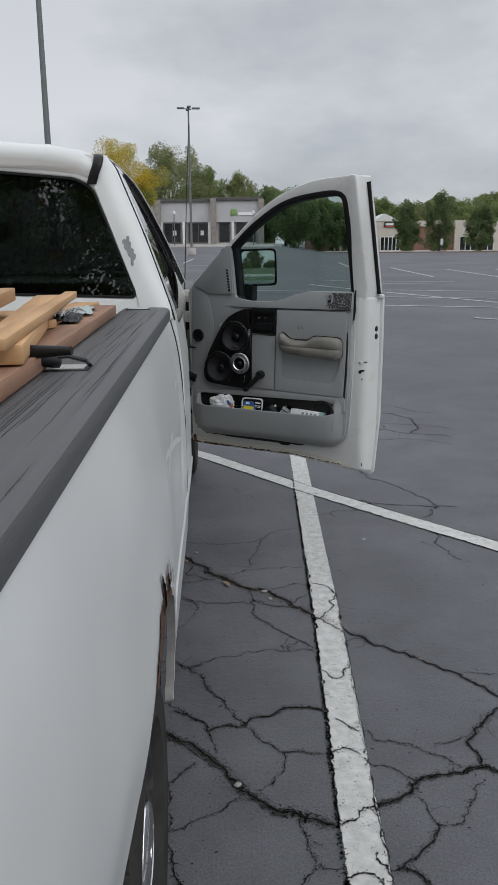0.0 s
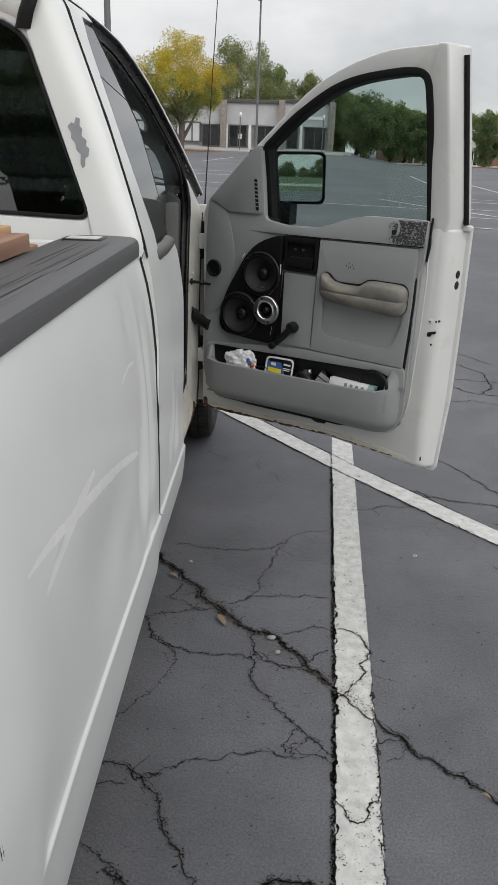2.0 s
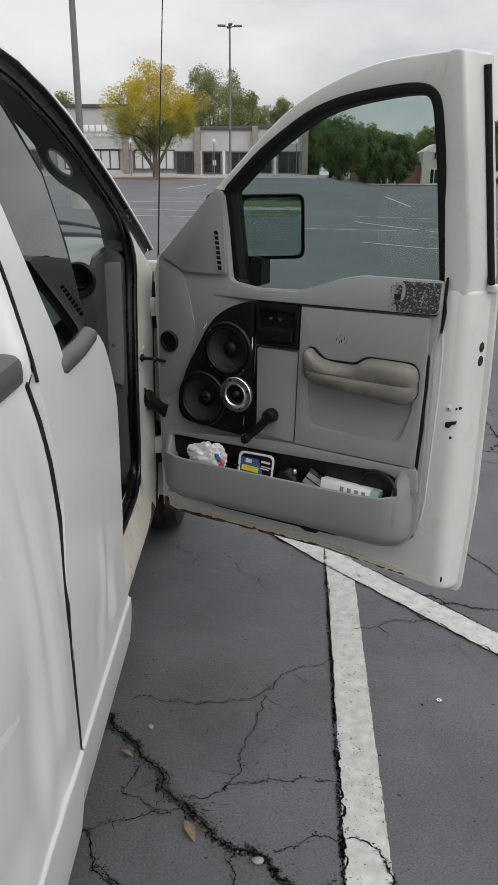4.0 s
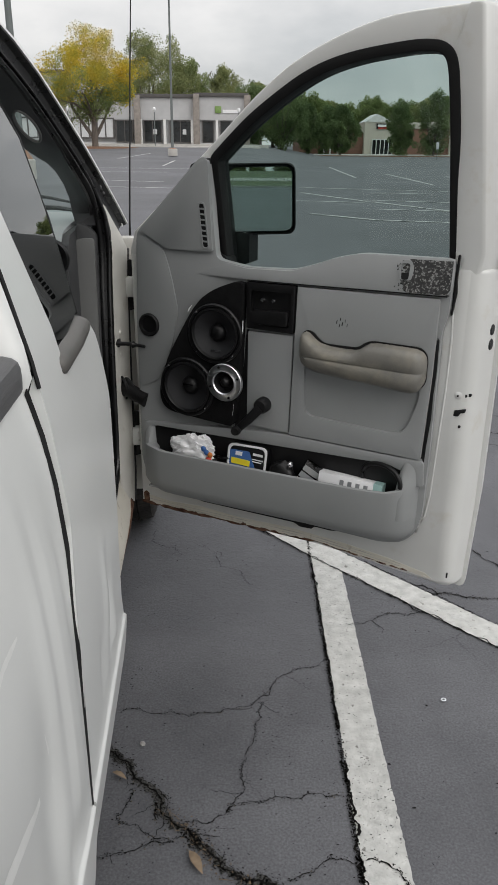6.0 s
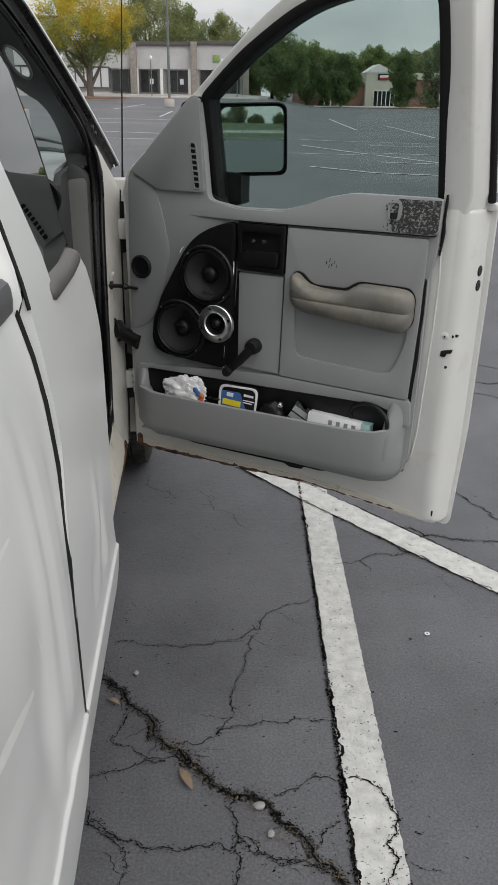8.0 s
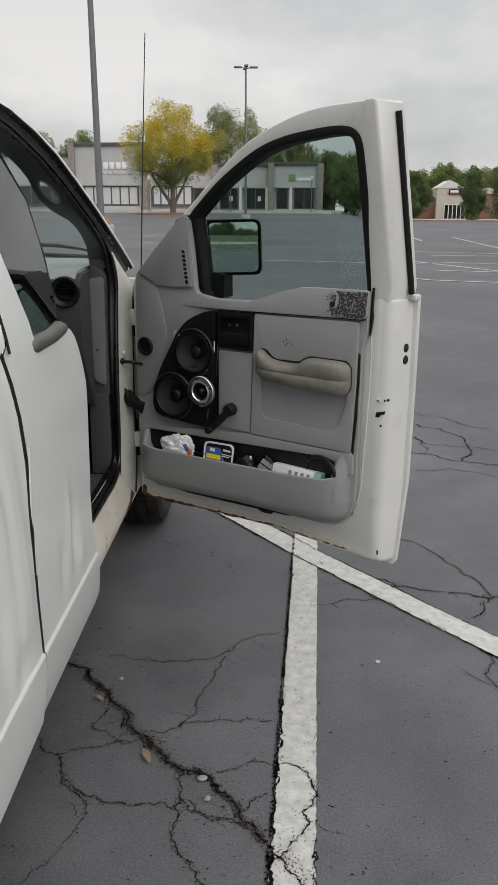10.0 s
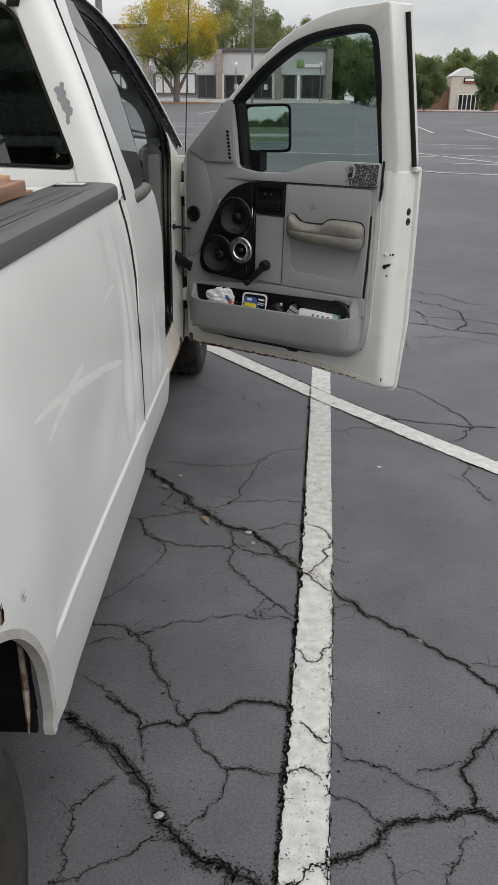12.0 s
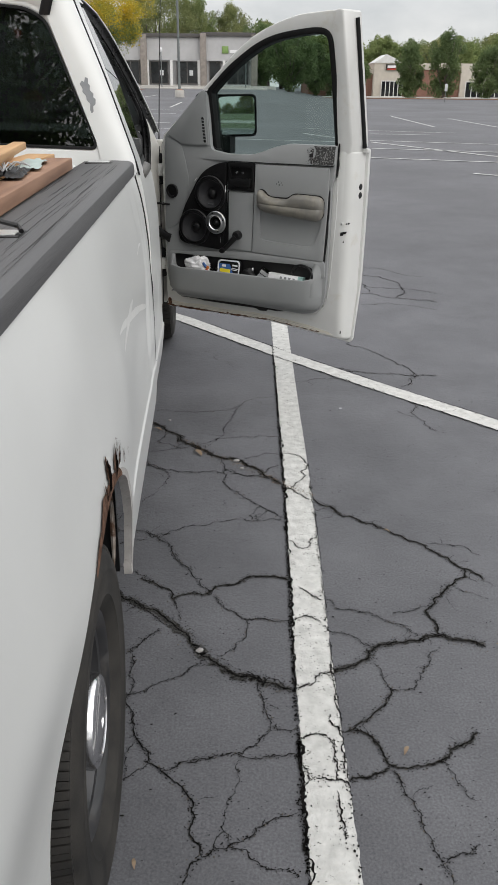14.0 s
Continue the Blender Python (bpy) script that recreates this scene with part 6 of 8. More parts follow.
part("far_door_glass", skin([(3.6, 1.30), (3.45, 1.85), (3.9, 1.81), (4.3, 1.66), (4.7, 1.36), (4.7, 1.30)], lambda y, z: -2.0 - cab_off(3.0, z) + 0.03, 0.004, zs=[1.4, 1.5, 1.6, 1.7]), M_GLASS_QUARTER, TRUCK).visible_shadow = False
wheel_m = Matrix.Translation((-1.48, 4.05, 1.10)) @ Matrix.Rotation(radians(-62), 4, "X")
bm = tube([(0.19 * math.cos(a), 0.19 * math.sin(a), 0) for a in [2 * math.pi * i / 28 for i in range(29)]], 0.015, 10)
bmesh.ops.transform(bm, matrix=wheel_m, verts=bm.verts)
steer = part("steering_wheel", bm, M_BLACK, TRUCK)
bm = lathe([(0.0, 0.02), (0.06, 0.015), (0.08, -0.01), (0.03, -0.06), (0.03, -0.35)], 20, wheel_m)
part("steering_hub", bm, M_BLACK, steer)


# pale scuffs in the paint
for pts, w, late in (([(1.955, 1.022), (2.066, 1.012), (2.193, 0.994), (2.40, 0.958), (2.58, 0.924), (2.74, 0.888)], 0.013, 1.35), ([(2.02, 0.958), (2.13, 0.980), (2.233, 0.998), (2.344, 1.008)], 0.014, 1.0), ([(2.80, 0.93), (2.815, 0.885), (2.822, 0.835)], 0.006, 1.0), ([(2.62, 1.085), (2.70, 1.100), (2.76, 1.096)], 0.005, 1.0)):
    line = flow_line(pts)
    rows = []
    for i, (y, z) in enumerate(line):
        h = w * (0.12 + 0.88 * math.sin(math.pi * ((i + 0.5) / len(line)) ** late) ** 0.5) * rnd.uniform(0.80, 1.12)
        rows.append([(bed_off(y, z + d * h) + 0.0004, y, z + d * h) for d in (-1, 0, 1)])
    part("scuff", loft(rows, False, False), M_SCRAPE, TRUCK, "pale scuff in the paint")
# ---- the open passenger door: x runs from the hinge to the latch, y outwards ----
OPEN = pose(-0.072, 4.525, 0, 0, 0, -29.0)
door_lean = lambda u, z: -0.165 * max(0.0, z - 1.30)

def inset(pts, d):
    """An outline moved inwards by d."""
    area = sum(a[0] * b[1] - b[0] * a[1] for a, b in zip(pts, pts[1:] + pts[:1]))
    out = []
    for k, p in enumerate(pts):
        a, b = Vector(pts[k - 1]), Vector(pts[(k + 1) % len(pts)])
        e1, e2 = (Vector(p) - a).normalized(), (b - Vector(p)).normalized()
        n1, n2 = Vector((-e1.y, e1.x)), Vector((-e2.y, e2.x))
        m = (n1 + n2) / max(0.5, 1 + n1.dot(n2))
        out.append(tuple(Vector(p) + m * (d if area > 0 else -d)))
    return out


def flow(pts, n=5):
    """A smooth line through an open row of places."""
    out = []
    for i in range(len(pts) - 1):
        p0, p1, p2, p3 = (Vector(pts[max(0, min(len(pts) - 1, i + k))]) for k in (-1, 0, 1, 2))
        for j in range(n):
            s = j / n
            out.append(tuple(0.5 * (2 * p1 + (p2 - p0) * s + (2 * p0 - 5 * p1 + 4 * p2 - p3) * s ** 2 + (3 * p1 - p0 - 3 * p2 + p3) * s ** 3)))
    return out + [tuple(pts[-1])]


arch = flow([(0.062, 1.345), (0.200, 1.465), (0.340, 1.586), (0.520, 1.735), (0.655, 1.815), (0.825, 1.872), (0.980, 1.888), (1.080, 1.892)]) + [(1.100, 1.892), (1.108, 1.884), (1.132, 1.60), (1.152, 1.34)]
window = [(0.358, 1.235), (0.345, 1.552)] + flow([(0.352, 1.564), (0.440, 1.638), (0.512, 1.690), (0.632, 1.760), (0.740, 1.796), (0.870, 1.815), (0.940, 1.818), (0.980, 1.808), (1.002, 1.778), (1.012, 1.71), (1.020, 1.62)], 4) + [(1.036, 1.345), (1.040, 1.235)]
frame_out = [(0.042, 1.275)] + arch + [(1.152, 1.16), (1.046, 1.16)] + list(reversed(window))[1:-1] + [(0.352, 1.275)]
# shell: an inner face, a slanting edge and the outer skin
well_cut = [(0.352, 1.300), (0.354, 1.195), (1.044, 1.195), (1.046, 1.300)]
inner_face = rounded([(0.055, 0.434), (0.050, 1.300)] + well_cut + [(1.080, 1.300), (1.080, 1.0), (1.080, 0.60), (1.088, 0.40), (1.070, 0.388), (0.700, 0.428)], 0.012)
outer_face = rounded([(0.035, 0.420), (0.030, 1.300)] + well_cut + [(1.140, 1.300), (1.143, 1.0), (1.141, 0.60), (1.134, 0.37), (1.118, 0.358), (0.700, 0.408)], 0.012)
skin_edge = rounded([(0.015, 0.415), (0.010, 1.308)] + well_cut + [(1.154, 1.308), (1.156, 1.05), (1.154, 0.66), (1.144, 0.356), (1.132, 0.344), (0.700, 0.400)], 0.008)
between = lambda k: [(a[0] + (b[0] - a[0]) * k, a[1] + (b[1] - a[1]) * k) for a, b in zip(inner_face, outer_face)]
bm = loft([[(u, y, z) for u, z in ring] for ring, y in ((inner_face, 0.003), (between(0.25), 0.006), (between(0.48), 0.014), (between(0.66), 0.030), (between(0.84), 0.066), (outer_face, 0.114), (outer_face, 0.118), (skin_edge, 0.120), (skin_edge, 0.136), (skin_edge, 0.150))], True, True)
bmesh.ops.remove_doubles(bm, verts=bm.verts, dist=1e-5)
for v in bm.verts:
    if v.co.y > 0.02:
        v.co.y -= (v.co.y - 0.02) * 0.35 * smooth_step(0.62, 0.34, v.co.z)
DOOR = part("passenger_door", bm, M_JAMB, TRUCK, "open white passenger door", angle=42)
DOOR.matrix_basis = OPEN


def dpart(name, bm, material, label="", angle=38):
    return part(name, bm, material, DOOR, label, angle)


bm = plate(frame_out, 0.002, 0.118, bevel=0.010, seg=3)
for v in bm.verts:
    # the latch edge slants back like the door edge below it
    k = 0.058 * (1 - min(1.0, max(0.0, v.co.y / 0.118)) ** 0.45) * smooth_step(1.03, 1.085, v.co.x)
    v.co.x -= k
    low = smooth_step(1.33, 1.18, v.co.z) * (v.co.x > 1.0)
    v.co.x -= 0.034 * low * (v.co.x > 1.07)
    v.co.y += 0.026 * low * (v.co.y < 0.03)
    v.co.y += door_lean(v.co.x, v.co.z) + (0.018 * smooth_step(1.28, 1.42, v.co.z) * smooth_step(1.06, 1.02, v.co.x + k) if v.co.y < 0.03 else 0.0)
dpart("window_frame", bm, M_JAMB, "white window frame")
dpart("window_seal", plate(rounded(inset(window, -0.006), 0.012, 2), 0.016, 0.085, holes=[rounded(inset(window, 0.020), 0.012, 2)], bevel=0.005, shear=door_lean), M_RUBBER, "black rubber window seal")
bm = loft([[(u, y + door_lean(u, z), z) for u, z in window] for y in (0.060, 0.064)])
glass = dpart("window_glass", bm, M_GLASS_DOOR, "greenish tinted window glass")
glass.visible_shadow = False
dpart("rear_edge_seal", tube([(1.147 - 0.080 * (z - 1.30), 0.080 + door_lean(0, z), z) for z in (1.315, 1.40, 1.50, 1.60, 1.70, 1.80, 1.862)], 0.010, 8), M_RUBBER)
rnd = random.Random(12)
for k in range(22):
    u, h, w = 0.08 + 0.045 * k + rnd.uniform(-0.015, 0.015), rnd.uniform(0.003, 0.012), rnd.uniform(0.008, 0.030)
    base = float(np.interp(u, [0.05, 0.70, 1.07], [0.436, 0.430, 0.391]))
    pts = [(u + w * (i / 6 - 0.5), base + h * rnd.uniform(0.3, 1.2) * math.sin(math.pi * (i + 0.4) / 6.8)) for i in range(7)]
    dpart("grime_stain", plate([(u - w / 2, base), *pts, (u + w / 2, base)], 0.0018, 0.004, bevel=0.0), M_RUST if k % 4 == 0 else M_GRIME)
crud = random.Random(23)
for u0, u1, r in ((0.05, 0.30, 0.0065), (0.27, 0.52, 0.0050), (0.50, 0.74, 0.0042), (0.72, 0.96, 0.0030)):
    path = [(u0 + (u1 - u0) * i / 14, 0.004, float(np.interp(u0 + (u1 - u0) * i / 14, [0.05, 0.70, 1.07], [0.434, 0.428, 0.390])) + crud.uniform(-0.001, 0.004)) for i in range(15)]
    dpart("bottom_rust", tube(path, [r * crud.uniform(0.35, 1.3) for _ in path], 6), M_RUST, "brown rust and dirt on the bottom seam")
for z, r in ((0.452, 0.0016), (0.444, 0.0012)):
    path = [(0.065 + 0.06 * i, 0.0030, float(np.interp(0.065 + 0.06 * i, [0.05, 0.70, 1.07], [z, z - 0.005, z - 0.042]))) for i in range(16)]
    dpart("hem_line", tube(path, [r * crud.uniform(0.3, 1.4) for _ in path], 6), M_DIRTY, "dirty hem line of the door shell")
dpart("hinge_side_rust", plate(rounded([(0.058, 0.438), (0.056, 0.470), (0.066, 0.480), (0.078, 0.472), (0.080, 0.445), (0.070, 0.437)], 0.004), 0.0008, 0.004, bevel=0.0), M_RUST, "rusty lower hinge corner")

dpart("jamb_groove", tube([(1.040, 0.004, 1.22), (1.046, 0.004, 1.12), (1.044, 0.004, 0.98), (1.036, 0.004, 0.80), (1.030, 0.004, 0.66), (1.020, 0.004, 0.59), (1.000, 0.004, 0.535), (0.972, 0.004, 0.502), (0.930, 0.004, 0.484), (0.75, 0.004, 0.484), (0.45, 0.004, 0.487), (0.16, 0.004, 0.487)], 0.0034, 8), M_JAMB)
dpart("sill_grime", plate([(0.062, 0.437), (0.060, 0.468), (0.16, 0.458), (0.28, 0.464), (0.42, 0.455), (0.60, 0.459), (0.78, 0.447), (0.92, 0.431), (1.04, 0.408), (1.062, 0.393), (0.90, 0.412), (0.70, 0.431)], 0.0022, 0.004, bevel=0.0), M_GRIME, "grimy cream lower edge")
# trim panel
panel = [(0.092, 1.345), (0.080, 1.10), (0.077, 0.62), (0.096, 0.555), (0.15, 0.505), (0.55, 0.507), (0.90, 0.496), (0.965, 0.508), (1.004, 0.545), (1.020, 0.61), (1.024, 0.80), (1.025, 1.14), (1.038, 1.185), (1.042, 1.328), (0.80, 1.328), (0.725, 1.312), (0.66, 1.288), (0.60, 1.271), (0.46, 1.268), (0.362, 1.284), (0.345, 1.558), (0.32, 1.562)]
dpart("trim_panel", plate(rounded(panel, 0.02, 3), -0.030, -0.002, holes=[arc(0.372, 1.072, 0.075, 0, 350, 35), arc(0.274, 0.896, 0.075, 0, 350, 35), arc(0.128, 1.070, 0.030, 0, 350, 20)], bevel=0.008, shear=lambda u, z: 0.3 * door_lean(u, z), seg=3), M_TRIM, "grey moulded trim panel")
# black plate paints the shade of the slit below the panel
dpart("under_panel_gap", plate(rounded([(0.150, 0.497), (0.150, 0.520), (0.78, 0.515), (0.78, 0.492), (0.74, 0.486), (0.69, 0.488), (0.68, 0.478), (0.64, 0.477), (0.62, 0.487), (0.30, 0.490), (0.26, 0.495)], 0.003), -0.010, 0.0015, bevel=0.0), M_BLACK, "dark strip drawn as the shaded gap under the trim panel")
belt = [(0.190, 1.310), (0.215, 1.244), (0.28, 1.238), (0.42, 1.236), (0.60, 1.237), (0.80, 1.238), (1.030, 1.238), (1.041, 1.250), (1.041, 1.326), (0.80, 1.327), (0.725, 1.310), (0.66, 1.286), (0.60, 1.269), (0.46, 1.266), (0.36, 1.282), (0.30, 1.302)]
ledge = lambda u, z: 0.020 * smooth_step(0.60, 0.25, u) + 0.17 * max(0.0, z - 1.240)
dpart("belt_ledge", plate(rounded(belt, 0.006, 3), -0.049, -0.024, bevel=0.004, shear=ledge, seg=3), M_TRIM, "pale grey upper ledge")
dpart("belt_seam", plate([(0.47, 1.2335), (0.47, 1.2365), (1.034, 1.2375), (1.034, 1.2345)], -0.0465, -0.03, bevel=0.0), M_BLACK)
dpart("side_bolster", plate(rounded([(0.095, 1.340), (0.150, 1.340), (0.190, 1.295), (0.212, 1.22), (0.232, 1.12), (0.205, 1.0), (0.16, 0.90), (0.082, 0.86)], 0.03), -0.0345, -0.026, bevel=0.006), M_TRIM_LO, "darker grey front panel")
dpart("sail_cover", plate(rounded([(0.112, 1.352), (0.318, 1.545), (0.348, 1.556), (0.354, 1.305), (0.20, 1.305)], 0.01), -0.040, -0.026, bevel=0.005, shear=lambda u, z: 0.3 * door_lean(u, z)), M_TRIM_LO, "grey corner trim with a slotted vent")
vent_m = lambda u, z: 0.3 * door_lean(u, z)
vent_out = rounded([(0.322, 1.312), (0.312, 1.442), (0.336, 1.442), (0.346, 1.312)], 0.0115, 6)
vent_in = rounded([(0.3265, 1.317), (0.3168, 1.437), (0.3315, 1.437), (0.3415, 1.317)], 0.007, 6)
dpart("vent_bezel", plate(vent_out, -0.0425, -0.036, holes=[vent_in], bevel=0.001, shear=vent_m), M_TRIM_LO)
dpart("vent_well", plate(vent_in, -0.0405, -0.0385, bevel=0.0, shear=vent_m), M_BLACK)
for i in range(7):
    z = 1.3315 + 0.0150 * i
    dpart("vent_slat", plate([(0.3255 - 0.0012 * i, z), (0.3255 - 0.0012 * i, z + 0.0045), (0.3425 - 0.0012 * i, z + 0.0035), (0.3425 - 0.0012 * i, z - 0.001)], -0.0424, -0.0385, bevel=0.0, shear=vent_m), M_TRIM_LO)
insert_a = [(0.468, 0.80), (0.470, 1.088), (0.612, 1.088), (0.604, 0.793)]
dpart("insert_panel", plate(rounded(insert_a, 0.006), -0.040, -0.028, bevel=0.003), M_TRIM, "grey lower insert")
insert_b = [(0.610, 0.792), (0.624, 1.228), (1.016, 1.228), (1.014, 1.02), (1.003, 0.782)]
well = rounded([(0.655, 0.86), (0.650, 1.06), (0.985, 1.075), (0.985, 0.95), (0.955, 0.86), (0.92, 0.845)], 0.03)
dpart("insert_panel", plate(rounded(insert_b, 0.006), -0.046, -0.028, holes=[well], bevel=0.006, seg=3), M_TRIM, "grey insert round the armrest")
dpart("insert_recess", plate(rounded([(0.645, 0.85), (0.645, 1.10), (0.99, 1.10), (0.99, 0.84)], 0.01), -0.034, -0.028, bevel=0.0), M_TRIM)
dpart("lock_hole", plate(rounded([(0.911, 1.272), (0.910, 1.288), (0.931, 1.288), (0.930, 1.272)], 0.003), -0.0515, -0.046, bevel=0.0, shear=ledge), M_BLACK)
dpart("insert_gap", plate([(1.001, 0.765), (1.010, 0.90), (1.013, 1.02), (1.015, 1.10), (1.018, 1.125), (1.022, 1.118), (1.023, 1.03), (1.020, 0.97), (1.020, 0.90), (1.014, 0.82), (1.011, 0.745)], -0.034, -0.026, bevel=0.0), M_BLACK)
# worn patch where a bezel is missing
wear_rnd = random.Random(17)
patch = [(0.926, 1.2395), (0.918, 1.250), (0.914, 1.268), (0.922, 1.284), (0.918, 1.302), (0.930, 1.3225), (0.970, 1.3225), (1.0395, 1.3235), (1.0395, 1.252), (1.030, 1.2405), (0.985, 1.2395)]
patch = [(u + wear_rnd.uniform(-0.004, 0.003) * (u < 1.0), z + wear_rnd.uniform(-0.001, 0.001)) for u, z in flow_line(patch + patch[:1], 5)[:-1]]
M_SCUFF = surface("scuffed_trim", (0.014, 0.014, 0.015), 0.6, var=0.5, scale=120, col2=(0.03, 0.03, 0.03), stain=(0.24, 0.24, 0.235), stain_at=(0.53, 0.60), stain_scale=150)
dpart("worn_patch", plate(patch, -0.0505, -0.030, bevel=0.0, shear=ledge), M_SCUFF, "scuffed patch with a missing bezel")
for k in range(46):
    u, z, r = wear_rnd.gauss(0.916, 0.012), wear_rnd.uniform(1.240, 1.318), wear_rnd.uniform(0.0008, 0.0032)
    if u < 0.94:
        dpart("scuff_fleck", plate([(u + r * math.cos(t + k) * wear_rnd.uniform(0.5, 1.3), z + r * math.sin(t + k) * wear_rnd.uniform(0.5, 1.3)) for t in (0, 1.26, 2.51, 3.77, 5.03)], -0.0499, -0.045, bevel=0.0, shear=ledge), M_BLACK)
dpart("lock_bezel", plate(rounded([(0.904, 1.270), (0.902, 1.300), (0.912, 1.320), (0.934, 1.321), (0.942, 1.30), (0.938, 1.270)], 0.010), -0.0535, -0.030, holes=[rounded([(0.910, 1.270), (0.908, 1.312), (0.932, 1.312), (0.930, 1.270)], 0.008)], bevel=0.002, shear=ledge), M_TRIM_LO)
# handle bezel
bez = rounded([(0.468, 1.098), (0.466, 1.230), (0.618, 1.230), (0.614, 1.094)], 0.004)
dpart("handle_bezel", plate(bez, -0.047, -0.028, holes=[rounded([(0.482, 1.112), (0.480, 1.208), (0.604, 1.208), (0.600, 1.110)], 0.008)], bevel=0.003), M_BLACK, "black inner handle bezel")
dpart("bezel_back", box((0.474, -0.032, 1.10), (0.61, -0.0285, 1.225)), M_BLACK)
dpart("door_lever", plate(rounded([(0.484, 1.114), (0.484, 1.152), (0.600, 1.156), (0.598, 1.114)], 0.01), -0.056, -0.034, bevel=0.006), M_BLACK, "black door release lever")
for u in (0.513, 0.547):
    dpart("bezel_screw", lathe([(0.0, 0.006), (0.005, 0.005), (0.0065, 0.0)], 12, Matrix.Translation((u, -0.0335, 1.181)) @ Matrix.Rotation(radians(90), 4, "X")), M_CHROME, "bright screw head")
# speaker pod
PU, PZ = 0.011, 0.006
pod = [(0.462, 1.230), (0.415, 1.226), (0.363, 1.206), (0.318, 1.172), (0.283, 1.132), (0.240, 1.060), (0.198, 0.985), (0.166, 0.900), (0.160, 0.850), (0.172, 0.815), (0.205, 0.800), (0.32, 0.790), (0.420, 0.783), (0.434, 0.87), (0.452, 0.99)]
pod = [(u + PU * (u < 0.44), z + PZ * (z < 1.2)) for u, z in pod]
dpart("speaker_pod", plate(rounded(pod, 0.02, 3), -0.058, -0.024, holes=[arc(0.372, 1.072, 0.071, 0, 350, 35), arc(0.274, 0.896, 0.073, 0, 350, 35)], bevel=0.003), M_CARPET, "black home-made speaker pod")
dpart("pod_gap", plate([(0.424, 0.78), (0.436, 0.87), (0.455, 0.99), (0.463, 1.09), (0.470, 1.09), (0.466, 0.80)], -0.034, -0.026, bevel=0.0), M_BLACK)
for pts in ([(0.437, 0.885), (0.432, 0.86), (0.429, 0.83), (0.426, 0.79)], [(0.461, 1.12), (0.460, 1.09), (0.457, 1.06)], [(0.292, 1.148), (0.283, 1.137), (0.279, 1.128)]):
    dpart("torn_edge", tube([(u, -0.056, z) for u, z in pts], [0.0012] + [0.0022] * (len(pts) - 2) + [0.001], 6), M_WHITE, "torn pale edge of the covering")
FACE = Matrix.Rotation(radians(90), 4, "X")


def speaker(u, z, r):
    at = Matrix.Translation((u, -0.058, z)) @ FACE
    basket = dpart("speaker_basket", lathe([(r, 0.0), (r, 0.006), (r * 0.965, 0.0095), (r * 0.90, 0.0095), (r * 0.875, 0.005), (r * 0.86, 0.0115), (r * 0.80, 0.0125), (r * 0.765, 0.007), (r * 0.755, 0.0035)], 48, at), M_BLACK, "black speaker rim")
    dpart("speaker_cone", lathe([(r * 0.76, 0.005), (r * 0.70, 0.0015), (r * 0.40, -0.018), (r * 0.26, -0.022)], 48, at), M_CONE, "dark grey speaker cone")
    dpart("dust_cap", lathe([(r * 0.29, -0.021), (r * 0.28, -0.014), (r * 0.20, -0.006), (r * 0.10, -0.002), (0.0, -0.001)], 32, at), M_BLACK, "glossy black dust cap")
    for k in range(4):
        a = radians(45 + 90 * k)
        dpart("speaker_screw", lathe([(0.0, 0.003), (0.003, 0.0025), (0.0038, 0.0)], 10, Matrix.Translation((u + r * 0.93 * math.cos(a), -0.0675, z + r * 0.93 * math.sin(a))) @ FACE), M_CHROME)


speaker(0.372, 1.072, 0.090)
speaker(0.274, 0.896, 0.093)
for u, z, w in ((0.373, 1.018, 0.034), (0.275, 0.900, 0.034)):
    dpart("speaker_mark", plate([(u - w / 2, z), (u - w / 2, z + 0.006), (u + w / 2, z + 0.006), (u + w / 2, z)], -0.0585, -0.0578, bevel=0.0), M_CHROME, "small silver mark")
at = Matrix.Translation((0.406, -0.064, 0.930)) @ FACE
dpart("tweeter_flange", lathe([(0.058, -0.004), (0.058, 0.006), (0.056, 0.008), (0.040, 0.008), (0.036, 0.011), (0.033, 0.008), (0.024, -0.010), (0.020, -0.02)], 48, at), M_ALU, "bright aluminium tweeter flange")
dpart("tweeter_throat", lathe([(0.0325, 0.0075), (0.024, -0.006), (0.021, -0.014)], 40, at), M_BLACK)
dpart("tweeter_bullet", lathe([(0.021, -0.016), (0.017, -0.006), (0.013, 0.004), (0.006, 0.010), (0.0, 0.0115)], 28, at), M_BLACK, "black tweeter bullet")
for k in range(4):
    a = radians(20 + 90 * k)
    dpart("flange_screw", lathe([(0.0, 0.003), (0.0035, 0.0028), (0.004, 0.0)], 10, Matrix.Translation((0.406 + 0.048 * math.cos(a), -0.0715, 0.930 + 0.048 * math.sin(a))) @ FACE), M_BLACK)
# round opening by the hinge
dpart("cable_grommet", lathe([(0.0, -0.012), (0.022, -0.010), (0.026, 0.004), (0.032, 0.006), (0.036, 0.002), (0.036, -0.004)], 28, Matrix.Translation((0.128, -0.038, 1.070)) @ FACE), M_RUBBER, "black rubber ring in the trim")
dpart("grommet_hole", lathe([(0.0, -0.004), (0.025, -0.004), (0.026, -0.02)], 24, Matrix.Translation((0.128, -0.0400, 1.070)) @ FACE), M_BLACK)
